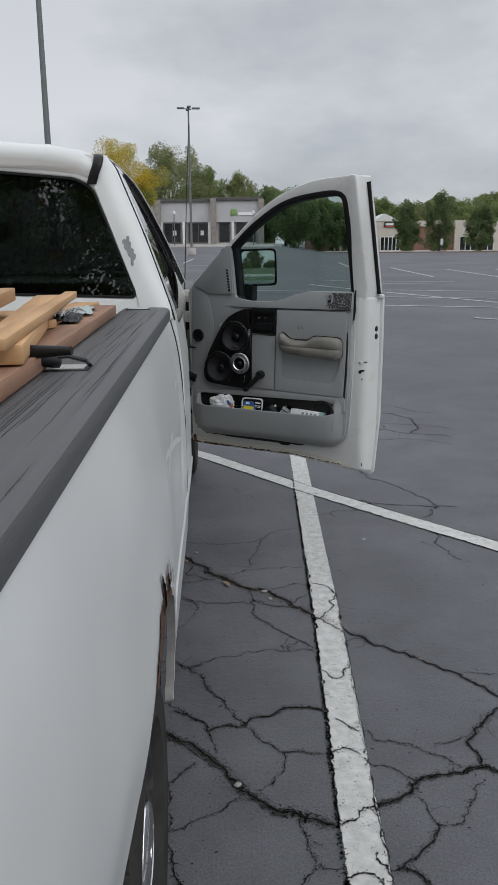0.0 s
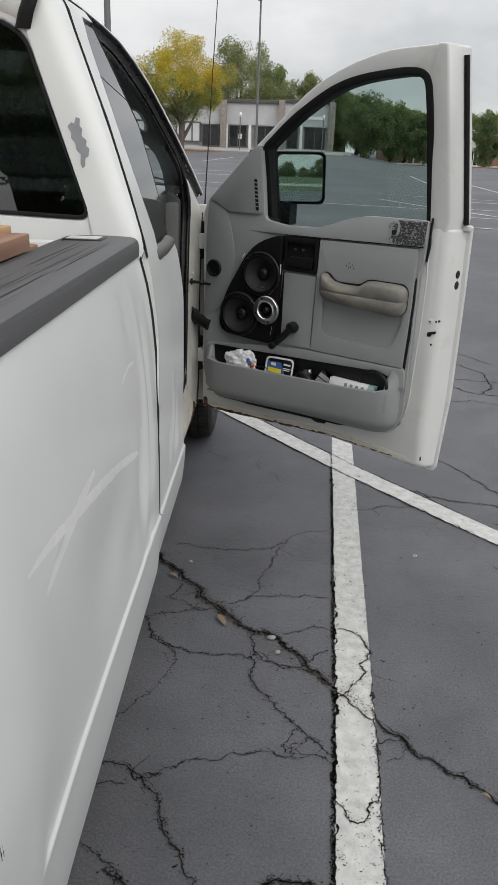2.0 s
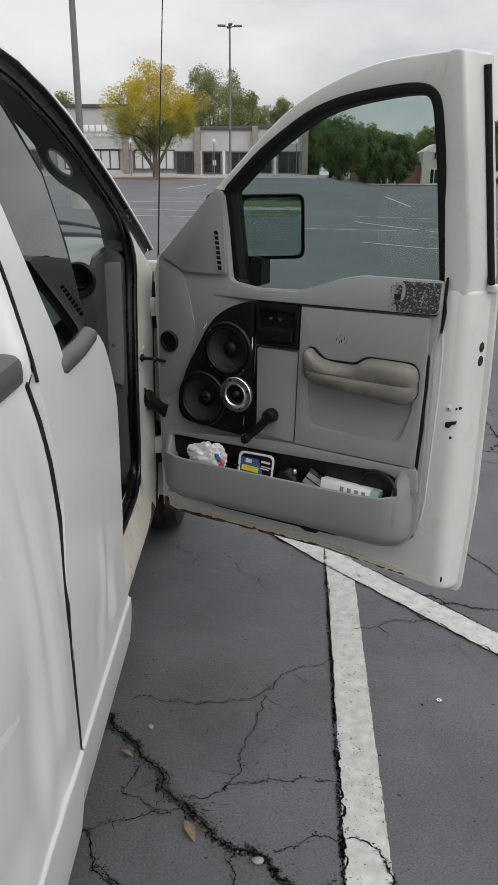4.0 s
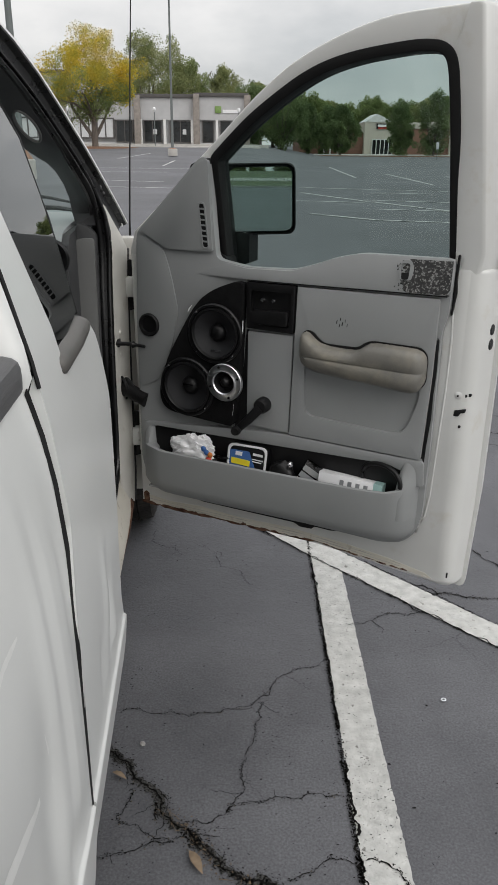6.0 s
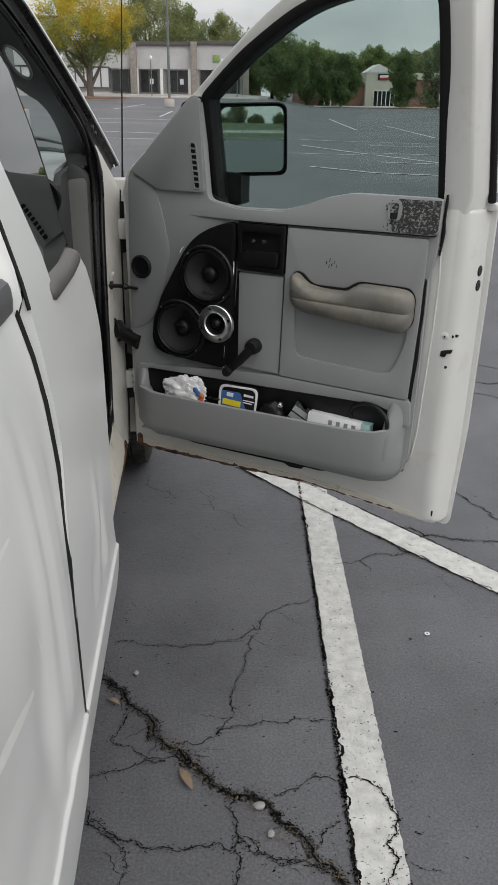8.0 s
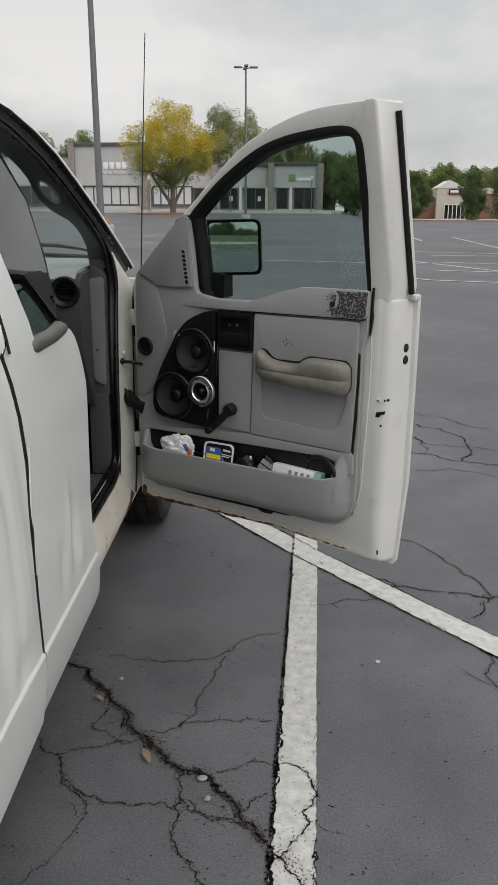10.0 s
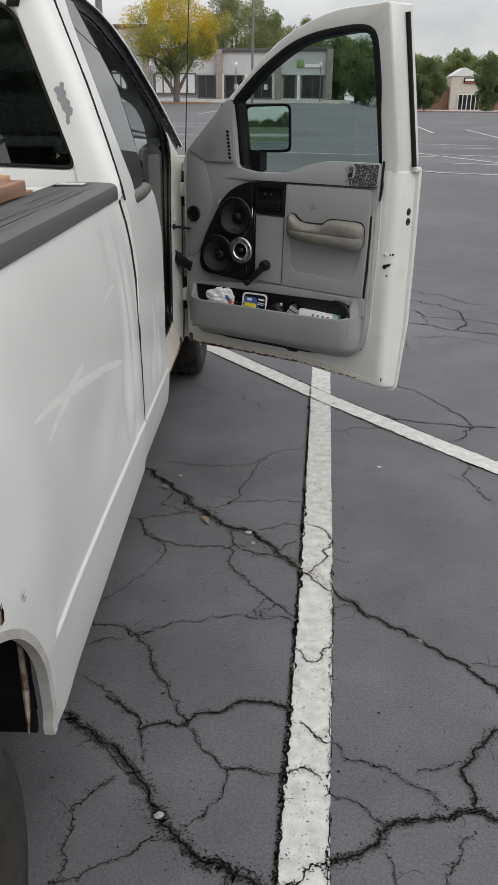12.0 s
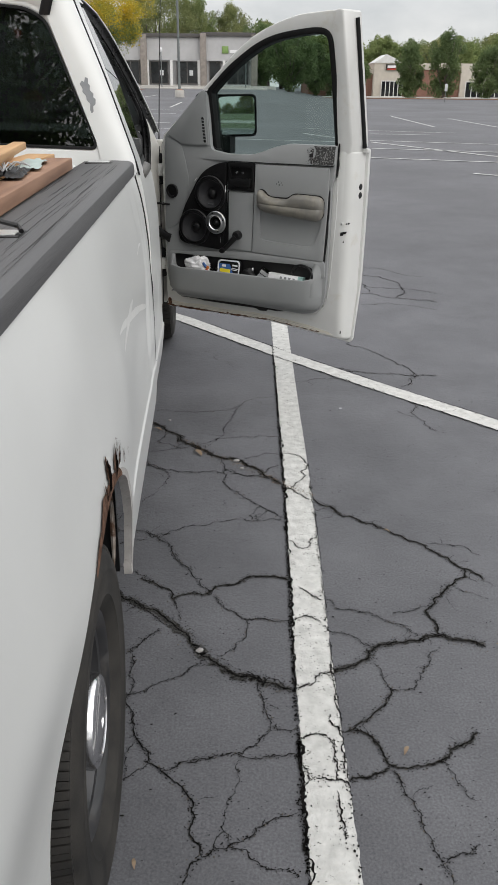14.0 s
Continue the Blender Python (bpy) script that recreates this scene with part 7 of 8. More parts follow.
# armrest
rows = []
for u, lo, hi, d in ((0.643, 1.045, 1.092, 0.030), (0.648, 1.028, 1.104, 0.050), (0.656, 1.018, 1.109, 0.060), (0.668, 1.011, 1.106, 0.064), (0.682, 1.006, 1.093, 0.066), (0.700, 1.002, 1.081, 0.068), (0.730, 0.999, 1.075, 0.069), (0.765, 0.996, 1.073, 0.070), (0.800, 0.993, 1.073, 0.070), (0.816, 0.992, 1.077, 0.070), (0.830, 0.991, 1.088, 0.070), (0.843, 0.990, 1.096, 0.070), (0.860, 0.988, 1.099, 0.070), (0.90, 0.984, 1.098, 0.070), (0.94, 0.980, 1.097, 0.070), (0.968, 0.979, 1.095, 0.068), (0.982, 0.983, 1.091, 0.064), (0.991, 0.990, 1.085, 0.056), (0.997, 1.002, 1.076, 0.044), (1.000, 1.018, 1.062, 0.030)):
    mid = (lo + hi) / 2
    seam_z = 1.046 - 0.03 * (u - 0.65)
    ring = [(u, -0.030, lo + 0.004), (u, -0.030 - d * 0.7, lo), (u, -0.030 - d * 0.95, lo + 0.012), (u, -0.030 - d, lo + 0.03), (u, -0.030 - d, seam_z - 0.003), (u, -0.030 - d + 0.003, seam_z), (u, -0.030 - d, seam_z + 0.003), (u, -0.030 - d * 0.98, hi - 0.02), (u, -0.030 - d * 0.86, hi - 0.004), (u, -0.030 - d * 0.6, hi), (u, -0.030, hi - 0.002)]
    rows.append(ring)
dpart("armrest", loft(rows), M_ARM, "worn grey-beige vinyl armrest", angle=55)
# black plate paints the thin contact shade round the armrest
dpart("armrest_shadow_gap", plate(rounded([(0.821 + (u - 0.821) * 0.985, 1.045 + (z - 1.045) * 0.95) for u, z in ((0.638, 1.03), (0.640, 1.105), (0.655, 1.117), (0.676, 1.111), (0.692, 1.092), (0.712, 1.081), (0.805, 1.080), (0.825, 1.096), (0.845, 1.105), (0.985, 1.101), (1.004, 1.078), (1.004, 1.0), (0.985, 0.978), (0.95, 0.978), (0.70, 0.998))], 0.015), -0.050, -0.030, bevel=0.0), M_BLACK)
for k, (u, z, w) in enumerate(((0.742, 1.142, 0.006), (0.752, 1.150, 0.005), (0.758, 1.138, 0.007), (0.766, 1.146, 0.004), (0.750, 1.133, 0.005), (0.772, 1.135, 0.004))):
    w *= 0.35
    dpart("smudge", plate(rounded([(u - w, z - 0.005), (u - w * 0.3, z + 0.004), (u + w, z + 0.006), (u + w * 0.4, z - 0.004)], 0.001, 2), -0.0463, -0.045, bevel=0.0), M_BLACK)
# window crank
bm = lathe([(0.0, 0.038), (0.018, 0.038), (0.023, 0.030), (0.024, 0.0)], 24, Matrix.Translation((0.525, -0.036, 0.872)) @ FACE)
crank = dpart("window_crank", bm, M_BLACK, "black window crank")
dpart("crank_arm", tube([(0.525, -0.068, 0.868), (0.492, -0.075, 0.830), (0.463, -0.080, 0.800)], [0.015, 0.014, 0.012], 12), M_BLACK)
dpart("crank_knob", lathe([(0.0, 0.028), (0.012, 0.027), (0.015, 0.020), (0.012, 0.0)], 16, Matrix.Translation((0.459, -0.080, 0.795)) @ FACE), M_BLACK)
# map pocket along the bottom


def pocket_ring(z, d, e):
    """The pocket's outline in plan: d deep, its ends drawn in by e."""
    pts = [(0.092 + e * 2.4, -0.026), (0.106 + e * 2.4, -0.026 - d * 0.45), (0.130 + e * 2.0, -0.026 - d * 0.80), (0.185 + e * 1.4, -0.026 - d * 0.95), (0.35, -0.026 - d), (0.60, -0.026 - d), (0.84, -0.026 - d), (0.925 - e * 0.5, -0.026 - d * 0.95), (0.962 - e * 0.8, -0.026 - d * 0.80), (0.990 - e, -0.026 - d * 0.45), (1.004 - e, -0.026)]
    return [(u, y, z) for u, y in pts]


rows = [(0.518, 0.004, 0.050), (0.520, 0.030, 0.036), (0.528, 0.050, 0.022), (0.545, 0.063, 0.008), (0.566, 0.068, 0.0), (0.62, 0.070, 0.0), (0.668, 0.071, 0.0), (0.678, 0.070, 0.001), (0.682, 0.065, 0.006), (0.678, 0.059, 0.016), (0.666, 0.056, 0.022), (0.60, 0.054, 0.024), (0.545, 0.050, 0.028)]
rise = lambda u, y: 0.014 * smooth_step(0.90, 0.97, u) + 0.014 * smooth_step(0.17, 0.11, u)
rings = [[(u, y, z + (rise(u, y) if z > 0.64 else 0)) for u, y, z in pocket_ring(*row)] for row in rows]
pocket = dpart("map_pocket", loft(rings, False, False), M_TRIM_LO, "grey plastic door pocket", angle=45)
rows = []
for z, k, shift in ((0.60, 0.90, 0.0), (0.660, 0.90, 0.0), (0.686, 0.86, 0.0), (0.705, 0.74, 0.002), (0.725, 0.56, 0.004), (0.745, 0.40, 0.007), (0.765, 0.27, 0.010), (0.782, 0.18, 0.010)):
    rows.append([(u + shift, -0.030 - d * k, z) for u, d in ((0.944, 0.0), (0.946, 0.040), (0.952, 0.058), (0.962, 0.0595), (0.978, 0.046), (0.992, 0.030), (1.000, 0.014), (1.004, 0.0))])
dpart("pocket_end", loft(rows), M_TRIM_LO, "rounded end of the pocket", angle=60)
rows = []
for z, k, shift in ((0.60, 0.90, 0.0), (0.660, 0.90, 0.0), (0.686, 0.86, 0.0), (0.702, 0.72, -0.002), (0.720, 0.50, -0.003), (0.738, 0.32, -0.004), (0.752, 0.16, -0.004)):
    rows.append([(u + shift, -0.030 - d * k, z) for u, d in ((0.140, 0.0), (0.139, 0.036), (0.133, 0.052), (0.124, 0.050), (0.112, 0.036), (0.102, 0.018), (0.096, 0.0))])
dpart("pocket_end", loft(rows), M_TRIM_LO, "rounded end of the pocket", angle=60)
dpart("pocket_floor", box((0.13, -0.078, 0.540), (0.945, -0.030, 0.546)), M_TRIM_LO)
# black plate that darkens the back of the pocket
dpart("pocket_back_plate", plate(rounded([(0.116, 0.53), (0.116, 0.715), (0.137, 0.742), (0.55, 0.745), (0.915, 0.750), (0.955, 0.735), (0.970, 0.69), (0.970, 0.53)], 0.02), -0.0345, -0.029, bevel=0.0), M_BLACK, "dark pocket back")
dpart("pocket_shoulder", plate(rounded([(0.097, 0.700), (0.104, 0.752), (0.42, 0.779), (0.61, 0.788), (1.012, 0.777), (1.018, 0.70), (0.972, 0.70), (0.958, 0.738), (0.915, 0.753), (0.55, 0.748), (0.137, 0.745), (0.114, 0.715)], 0.01), -0.045, -0.028, bevel=0.006), M_TRIM)
# latch side
EDGE = Matrix.Rotation(radians(81), 4, "Z") @ FACE
edge_u = lambda y: 1.080 + 0.061 * float(np.interp(y, [0.003, 0.006, 0.014, 0.030, 0.066, 0.114], [0, 0.25, 0.48, 0.66, 0.84, 1]))
for z, r in ((1.136, 0.0165), (1.096, 0.0175)):
    dpart("door_plug", lathe([(0.0, 0.004), (r * 0.8, 0.004), (r, 0.0)], 20, Matrix.Translation((edge_u(0.085) - 0.001, 0.085, z)) @ EDGE), M_BLACK, "black rubber plug in the door edge")
dpart("latch", plate(rounded([(1.072, 0.908), (1.073, 0.924), (1.090, 0.928), (1.104, 0.930), (1.102, 0.920), (1.090, 0.918), (1.086, 0.908)], 0.003), 0.0005, 0.03, bevel=0.001), M_BLACK, "dark latch opening")
dpart("latch_screw", lathe([(0.0, 0.004), (0.004, 0.004), (0.012, 0.0)], 14, Matrix.Translation((1.079, 0.0035, 0.966)) @ FACE), M_JAMB)
dpart("latch_screw_head", lathe([(0.0, 0.0025), (0.0025, 0.002), (0.003, 0.0)], 10, Matrix.Translation((1.079, -0.0005, 0.966)) @ FACE), M_BLACK)
for u, y, z in ((1.098, 0.0095, 0.966), (1.108, 0.014, 0.968), (1.090, 0.007, 0.878)):
    dpart("latch_mark", lathe([(0.0, 0.003), (0.0045, 0.0025), (0.0055, -0.004)], 10, Matrix.Translation((u, y, z)) @ FACE), M_BLACK)
dpart("belt_seal", plate(rounded([(1.040, 1.185), (1.0415, 1.24), (1.044, 1.337), (1.049, 1.337), (1.047, 1.27), (1.050, 1.24), (1.043, 1.18)], 0.003), -0.010, 0.0015, bevel=0.002), M_RUBBER)
dpart("drain_slot", box((1.098, 0.006, 0.405), (1.104, 0.02, 0.423), 0.002), M_RUBBER)
dpart("edge_lip", box((1.128, 0.085, 1.292), (1.160, 0.128, 1.312), 0.006), M_JAMB)
# door mirror
mirror_m = Matrix.Translation((0.425, 0.150, 1.443)) @ Matrix.Rotation(radians(MIRROR_YAW), 4, "Z") @ Matrix.Rotation(radians(MIRROR_TILT), 4, "X")
hs = rounded([(-0.128, -0.104), (-0.134, 0.098), (0.093, 0.103), (0.099, -0.100)], 0.028)
bm = loft([[(x * k, y, z * k) for x, z in hs] for k, y in ((0.93, -0.004), (0.97, -0.014), (1.0, -0.012), (1.02, 0.03), (0.98, 0.075), (0.82, 0.105), (0.5, 0.118))], True, True)
bmesh.ops.transform(bm, matrix=mirror_m, verts=bm.verts)
dpart("mirror_housing", bm, M_BLACK, "black mirror housing")
bm = plate(rounded([(-0.098, -0.093), (-0.102, 0.087), (0.082, 0.092), (0.087, -0.089)], 0.024), -0.0165, -0.012, bevel=0.0)
bmesh.ops.transform(bm, matrix=mirror_m, verts=bm.verts)
dpart("mirror_glass", bm, M_MIRROR, "door mirror glass")
dpart("mirror_arm", loft([[(0.275, 0.05, 1.27), (0.275, 0.13, 1.27), (0.275, 0.13, 1.34), (0.275, 0.05, 1.34)], [(0.38, 0.09, 1.252), (0.38, 0.17, 1.252), (0.38, 0.17, 1.352), (0.38, 0.09, 1.352)], [(0.405, 0.10, 1.262), (0.405, 0.16, 1.262), (0.405, 0.16, 1.345), (0.405, 0.10, 1.345)]]), M_BLACK)
dpart("mirror_base", plate(rounded([(0.268, 1.25), (0.285, 1.54), (0.345, 1.56), (0.352, 1.30), (0.382, 1.285), (0.385, 1.26), (0.36, 1.25)], 0.01), 0.0, 0.06, bevel=0.004, shear=door_lean), M_BLACK, "black mirror sail")

# ---- trees ----
def leaf_cloud(name, clumps, per, size, material, parent, seed):
    """Many small leaves, in clumps with gaps between them."""
    rg = np.random.default_rng(seed)
    cs = np.repeat(np.array([c[:3] for c in clumps]), per, axis=0)
    rs = np.repeat(np.array([c[3] for c in clumps]), per)[:, None]
    d = rg.normal(size=cs.shape)
    d /= np.linalg.norm(d, axis=1, keepdims=True)
    p = cs + d * rs * rg.uniform(0.25, 1.0, (len(cs), 1)) ** 0.6
    a = rg.normal(size=cs.shape)
    a /= np.linalg.norm(a, axis=1, keepdims=True)
    b = np.cross(a, rg.normal(size=cs.shape))
    b /= np.linalg.norm(b, axis=1, keepdims=True)
    s = size * rg.uniform(0.5, 1.2, (len(cs), 1))
    v = np.stack([p - a * s, p - b * s * 0.55, p + a * s, p + b * s * 0.55], 1).reshape(-1, 3)
    f = np.arange(len(v)).reshape(-1, 4)
    me = bpy.data.meshes.new(name)
    me.from_pydata(v.tolist(), [], f.tolist())
    me.materials.append(material)
    ob = new(name, me)
    ob.parent = parent
    return ob


def tree(x, y, height, crown_r, trunk_h, material, label, seed, clumps=90, per=40, leaf=0.26, z=None, slim=1.0, top=None, ragged=0.42, stems=1):
    """A tapered trunk with forking limbs and a ragged crown."""
    rnd = random.Random(seed)
    root = empty("tree", pose(x, y, lot_height(x, y) if z is None else z), label, "tree", "trees round the lot")
    bm = bmesh.new()
    r0 = 0.028 * height
    lean = Vector((rnd.uniform(-0.3, 0.3), rnd.uniform(-0.3, 0.3), 0))
    tube_into(bm, [(0, 0, -0.1), tuple(lean * 0.3 + Vector((0, 0, trunk_h * 0.5))), tuple(lean * 0.6 + Vector((0, 0, trunk_h))), tuple(lean + Vector((0, 0, height * 0.62)))], [r0 * 1.25, r0, r0 * 0.8, r0 * 0.3], 9)
    for k in range(1, stems):
        a = 2.4 * k + seed
        fork = Vector((math.cos(a), math.sin(a), 0)) * crown_r * 0.36
        tube_into(bm, [(0, 0, trunk_h * 0.28), tuple(fork * 0.45 + Vector((0, 0, trunk_h * 0.75))), tuple(fork + Vector((0, 0, trunk_h * 1.35))), tuple(fork * 1.5 + Vector((0, 0, height * 0.7)))], [r0 * 0.7, r0 * 0.62, r0 * 0.45, r0 * 0.15], 8)
    mid = Vector((lean.x * 0.6, lean.y * 0.6, trunk_h + (height - trunk_h) * 0.50))
    half_h = (height - trunk_h) * 0.5
    centres = []
    for i in range(9):
        a = 2 * math.pi * i / 9 + rnd.uniform(-0.3, 0.3)
        up = rnd.uniform(0.2, 0.85)
        end = Vector((math.cos(a) * crown_r * 0.75, math.sin(a) * crown_r * 0.75, trunk_h + (height - trunk_h) * up))
        start = Vector((lean.x * 0.5, lean.y * 0.5, trunk_h * rnd.uniform(0.85, 1.15)))
        m = start.lerp(end, 0.5) + Vector((0, 0, 0.4))
        tube_into(bm, [start, m, end], [r0 * 0.5, r0 * 0.3, r0 * 0.1], 6)
    part("trunk", bm, M_BARK, root)
    while len(centres) < clumps:
        d = Vector((rnd.gauss(0, 1), rnd.gauss(0, 1), rnd.gauss(0, 1))).normalized() * rnd.uniform(0.25, 1.0) ** 0.45
        wob = 0.80 + ragged * noise.noise(d * 1.7 + Vector((seed, 0, 0)))
        taper = 1.0 - slim * 0.35 * max(0.0, d.z)
        centres.append((mid.x + d.x * crown_r * wob * taper, mid.y + d.y * crown_r * wob * taper, mid.z + d.z * half_h * (0.9 + 0.2 * wob), rnd.uniform(0.10, 0.21) * crown_r + 0.15))
    if top is None:
        leaf_cloud("crown", centres, per, leaf, material, root, seed)
    else:
        leaf_cloud("crown", [c for c in centres if c[2] > mid.z - half_h * 0.45], per, leaf, material, root, seed)
        leaf_cloud("lower_crown", [c for c in centres if c[2] <= mid.z - half_h * 0.10], per, leaf, top, root, seed + 1)
    return root


tree(-12.6, 80, 9.4, 5.1, 2.5, M_LEAF_YELLOW, "broad maple with yellow autumn leaves over green ones", 11, 120, 300, 0.085, top=M_LEAF, slim=0.3, ragged=0.75, stems=3)
tree(-11.2, 127, 14.0, 7.6, 3.5, M_LEAF_OLIVE, "tall loose green tree behind the shops", 12, 135, 330, 0.125, slim=0.6, ragged=0.75, stems=3)
tree(-20.5, 131, 11.5, 4.8, 4.0, M_LEAF_OLIVE, "green tree behind the shops", 13, 100, 210, 0.125, ragged=0.7)
tree(-6.2, 131, 12.0, 4.6, 4.0, M_LEAF, "green tree behind the shops", 14, 110, 210, 0.125, ragged=0.7)
tree(-1.2, 134, 11.2, 4.4, 3.0, M_LEAF_OLIVE, "olive green tree behind the shops", 15, 110, 210, 0.125, ragged=0.7)
tree(-43, 131, 12.5, 4.6, 4.0, M_LEAF, "green tree behind the shops", 16, 100, 120, 0.17)
tree(-36, 134, 12.0, 5.4, 4.0, M_LEAF, "green tree behind the shops", 17, 100, 120, 0.17)
tree(-51, 134, 10.5, 5.4, 4.0, M_LEAF, "green tree behind the shops", 18, 100, 120, 0.17)
# dark round trees before the brick shops
dark = (
    (24.6, 121, 7.0, 2.6, 21), (29.2, 121, 8.8, 3.0, 22), (35.4, 121, 6.6, 2.7, 23), (6.8, 112, 8.2, 3.8, 24), (15.9, 121, 6.6, 2.6, 25), (11.2, 124, 6.4, 2.6, 26), (3.4, 124, 9.0, 3.6, 27), (41.5, 121, 8.0, 3.0, 28), (15.0, 131, 6.6, 2.4, 29),
)
for tx, ty, th, tr, sd in dark:
    tree(tx, ty, th, tr, 0.25, M_LEAF_DARK, "dense dark green tree before the brick shops", sd, 130, 130, 0.13, slim=1.1, ragged=0.6)
# woods behind and round the lot
rnd = random.Random(77)
proto = [tree(0, 400, 11.0, 5.2, 2.5, mt, "full green tree in the woods behind the lot", 40 + i, 130, 120, 0.19) for i, mt in enumerate((M_LEAF, M_LEAF_OLIVE, M_LEAF))]
spots = [(-1.0 + 5.4 * i + rnd.uniform(-1.5, 1.5), 158 + rnd.uniform(-5, 9), rnd.uniform(0.86, 1.06)) for i in range(15)]
spots += [(-64 + 9 * i, 150 + rnd.uniform(-4, 8), rnd.uniform(0.75, 0.95)) for i in range(3)]
spots += [(-150 + rnd.uniform(-8, 8), -60 + 24 * i, rnd.uniform(0.9, 1.3)) for i in range(9)]
spots += [(150 + rnd.uniform(-8, 8), -60 + 24 * i, rnd.uniform(0.9, 1.3)) for i in range(9)]
spots += [(-115 + 2.6 * i + rnd.uniform(-1.5, 1.5), -300 + rnd.uniform(-20, 10), rnd.uniform(0.40, 0.62) + 0.25 * (rnd.random() < 0.08)) for i in range(90)]
spots += [(2 + 3.7 * i + rnd.uniform(-1.2, 1.2), 167 + rnd.uniform(-3, 5), rnd.uniform(0.90, 1.08)) for i in range(22)]
for i, (tx, ty, k) in enumerate(spots):
    m = pose(tx, ty, lot_height(tx, ty) - (0.2 if ty > -200 else 1.9), 0, 0, rnd.uniform(0, 360)) @ Matrix.Diagonal((k * 1.05, k * 1.05, k, 1))
    if i < 3:
        proto[i].matrix_basis = m
    else:
        copy_thing(proto[i % 3], m)
# shade trees on the verge behind
tree(-4.2, -11.5, 17.0, 6.4, 7.0, M_LEAF_DARK, "spreading shade tree on the verge behind the truck", 31, 210, 330, 0.11)
tree(-15.5, -13.5, 14.0, 5.6, 5.8, M_LEAF_DARK, "spreading shade tree on the verge behind the truck", 32, 170, 300, 0.11)

# grass verge and field behind
bm = bmesh.new()
xs, ys = [-400 + 40 * i for i in range(21)], [-71.6, -74, -78, -84, -90, -96, -102, -110, -120, -135, -160, -300, -600]
rows = [[bm.verts.new((x, y, lot_height(x, y) + 0.10)) for x in xs] for y in ys]
for a, b in zip(rows, rows[1:]):
    for i in range(len(xs) - 1):
        bm.faces.new((a[i], a[i + 1], b[i + 1], b[i]))
tagged(part("grass_field", bm, M_GRASS), "mown green grass field beyond the lot", "grass", kind="stuff")
rows = [[(x, y, lot_height(x, y) + 0.13) for x in xs] for y in (-90, -93, -96, -98)]
tagged(part("road", loft(rows, False, False), M_CONCRETE), "pale grey road across the grass field", "road", kind="structure")
tagged(part("kerb", box((-400, -71.7, -0.1), (400, -71.45, 0.17), 0.02), M_CONCRETE), "pale concrete kerb along the grass", "kerb", kind="structure")
for tx, ty in ((-4.2, -11.5), (-15.5, -13.5)):
    bm = lathe([(0.0, 0.10), (1.5, 0.10), (1.75, 0.06), (1.8, -0.02)], 28, pose(tx, ty, 0))
    tagged(part("tree_island", bm, M_GRASS), "small grass island round a tree", "planting bed", kind="structure")


# ---- shops ----
def storefront(parent, x0, x1, z0, z1, y, panes, glass, frame_m, mull=0.14):
    """A framed row of panes let into a wall."""
    w = part("window", plate([(x0, z0), (x1, z0), (x1, z1), (x0, z1)], y - 0.06, y + 0.10, holes=[[(x0 + mull + (x1 - x0 - mull) * i / panes, z0 + mull), (x0 + (x1 - x0 - mull) * (i + 1) / panes, z0 + mull), (x0 + (x1 - x0 - mull) * (i + 1) / panes, z1 - mull), (x0 + mull + (x1 - x0 - mull) * i / panes, z1 - mull)] for i in range(panes)], bevel=0.0), frame_m, parent)
    for i in range(panes):
        a, b = x0 + mull + (x1 - x0 - mull) * i / panes, x0 + (x1 - x0 - mull) * (i + 1) / panes
        part("pane", box((a - 0.02, y + 0.0, z0 + mull - 0.02), (b + 0.02, y + 0.03, z1 - mull + 0.02)), glass[i % len(glass)], w)
    return w


Y = 105.0
mall = empty("shop_row", pose(0, 0, 0), "low grey stucco shop row with brown pillars and dark fascia", "building")
for x0, x1, top, dy in ((-52, -29.6, 8.1, 0.5), (-29.6, -19.6, 9.35, 0.0), (-19.6, -4.2, 6.85, 0.3), (-4.2, 2.1, 7.0, 0.0)):
    part("wall", box((x0, Y + dy, 4.35 if x0 > -25 else 4.6), (x1, Y + 14, top), 0.0), M_STORE, mall)
    part("fascia", box((x0 - 0.15, Y + dy - 0.25, top), (x1 + 0.15, Y + 14.2, top + 0.42), 0.03), M_FASCIA, mall)
    part("back_wall", box((x0, Y + dy + 0.35, 1.2), (x1, Y + 14, 4.6)), M_STORE, mall)
    part("base_wall", box((x0, Y + dy + 0.05, 1.2), (x1, Y + dy + 0.36, 2.1 if x0 < -5 and x0 != -19.6 else 1.75)), M_STORE, mall)
for x, top in ((-29.6, 9.7), (-20.3, 9.5), (-11.3, 7.1), (-4.1, 7.3), (2.1, 7.2)):
    part("pillar", box((x - 0.38, Y - 0.45, 1.2), (x + 0.38, Y + 0.5, top), 0.03), M_PILLAR, mall, "brown stone-clad pillar")
for x0, x1, n, gl in ((-51, -45, 5, M_DARKGLASS), (-44, -31, 9, M_DARKGLASS), (-28.3, -21.2, 6, M_BLIND), (-19.4, -14.2, 5, M_BLIND)):
    storefront(mall, x0, x1, 2.15, 4.55, Y + 0.25, n, [gl], M_FASCIA, 0.16)
for x0, x1, n in ((-14.0, -11.9, 2), (-10.6, -8.4, 2), (-7.4, -4.8, 2), (-3.4, -2.0, 1), (-1.2, 1.4, 2)):
    storefront(mall, x0, x1, 1.75, 4.3, Y + 0.22, n, [M_DARKGLASS], M_FASCIA, 0.10)
for x in (-10.9, -8.0, -4.65, -1.6):
    part("column", box((x - 0.16, Y - 0.1, 1.3), (x + 0.16, Y + 0.2, 4.4)), M_FRAME, mall)
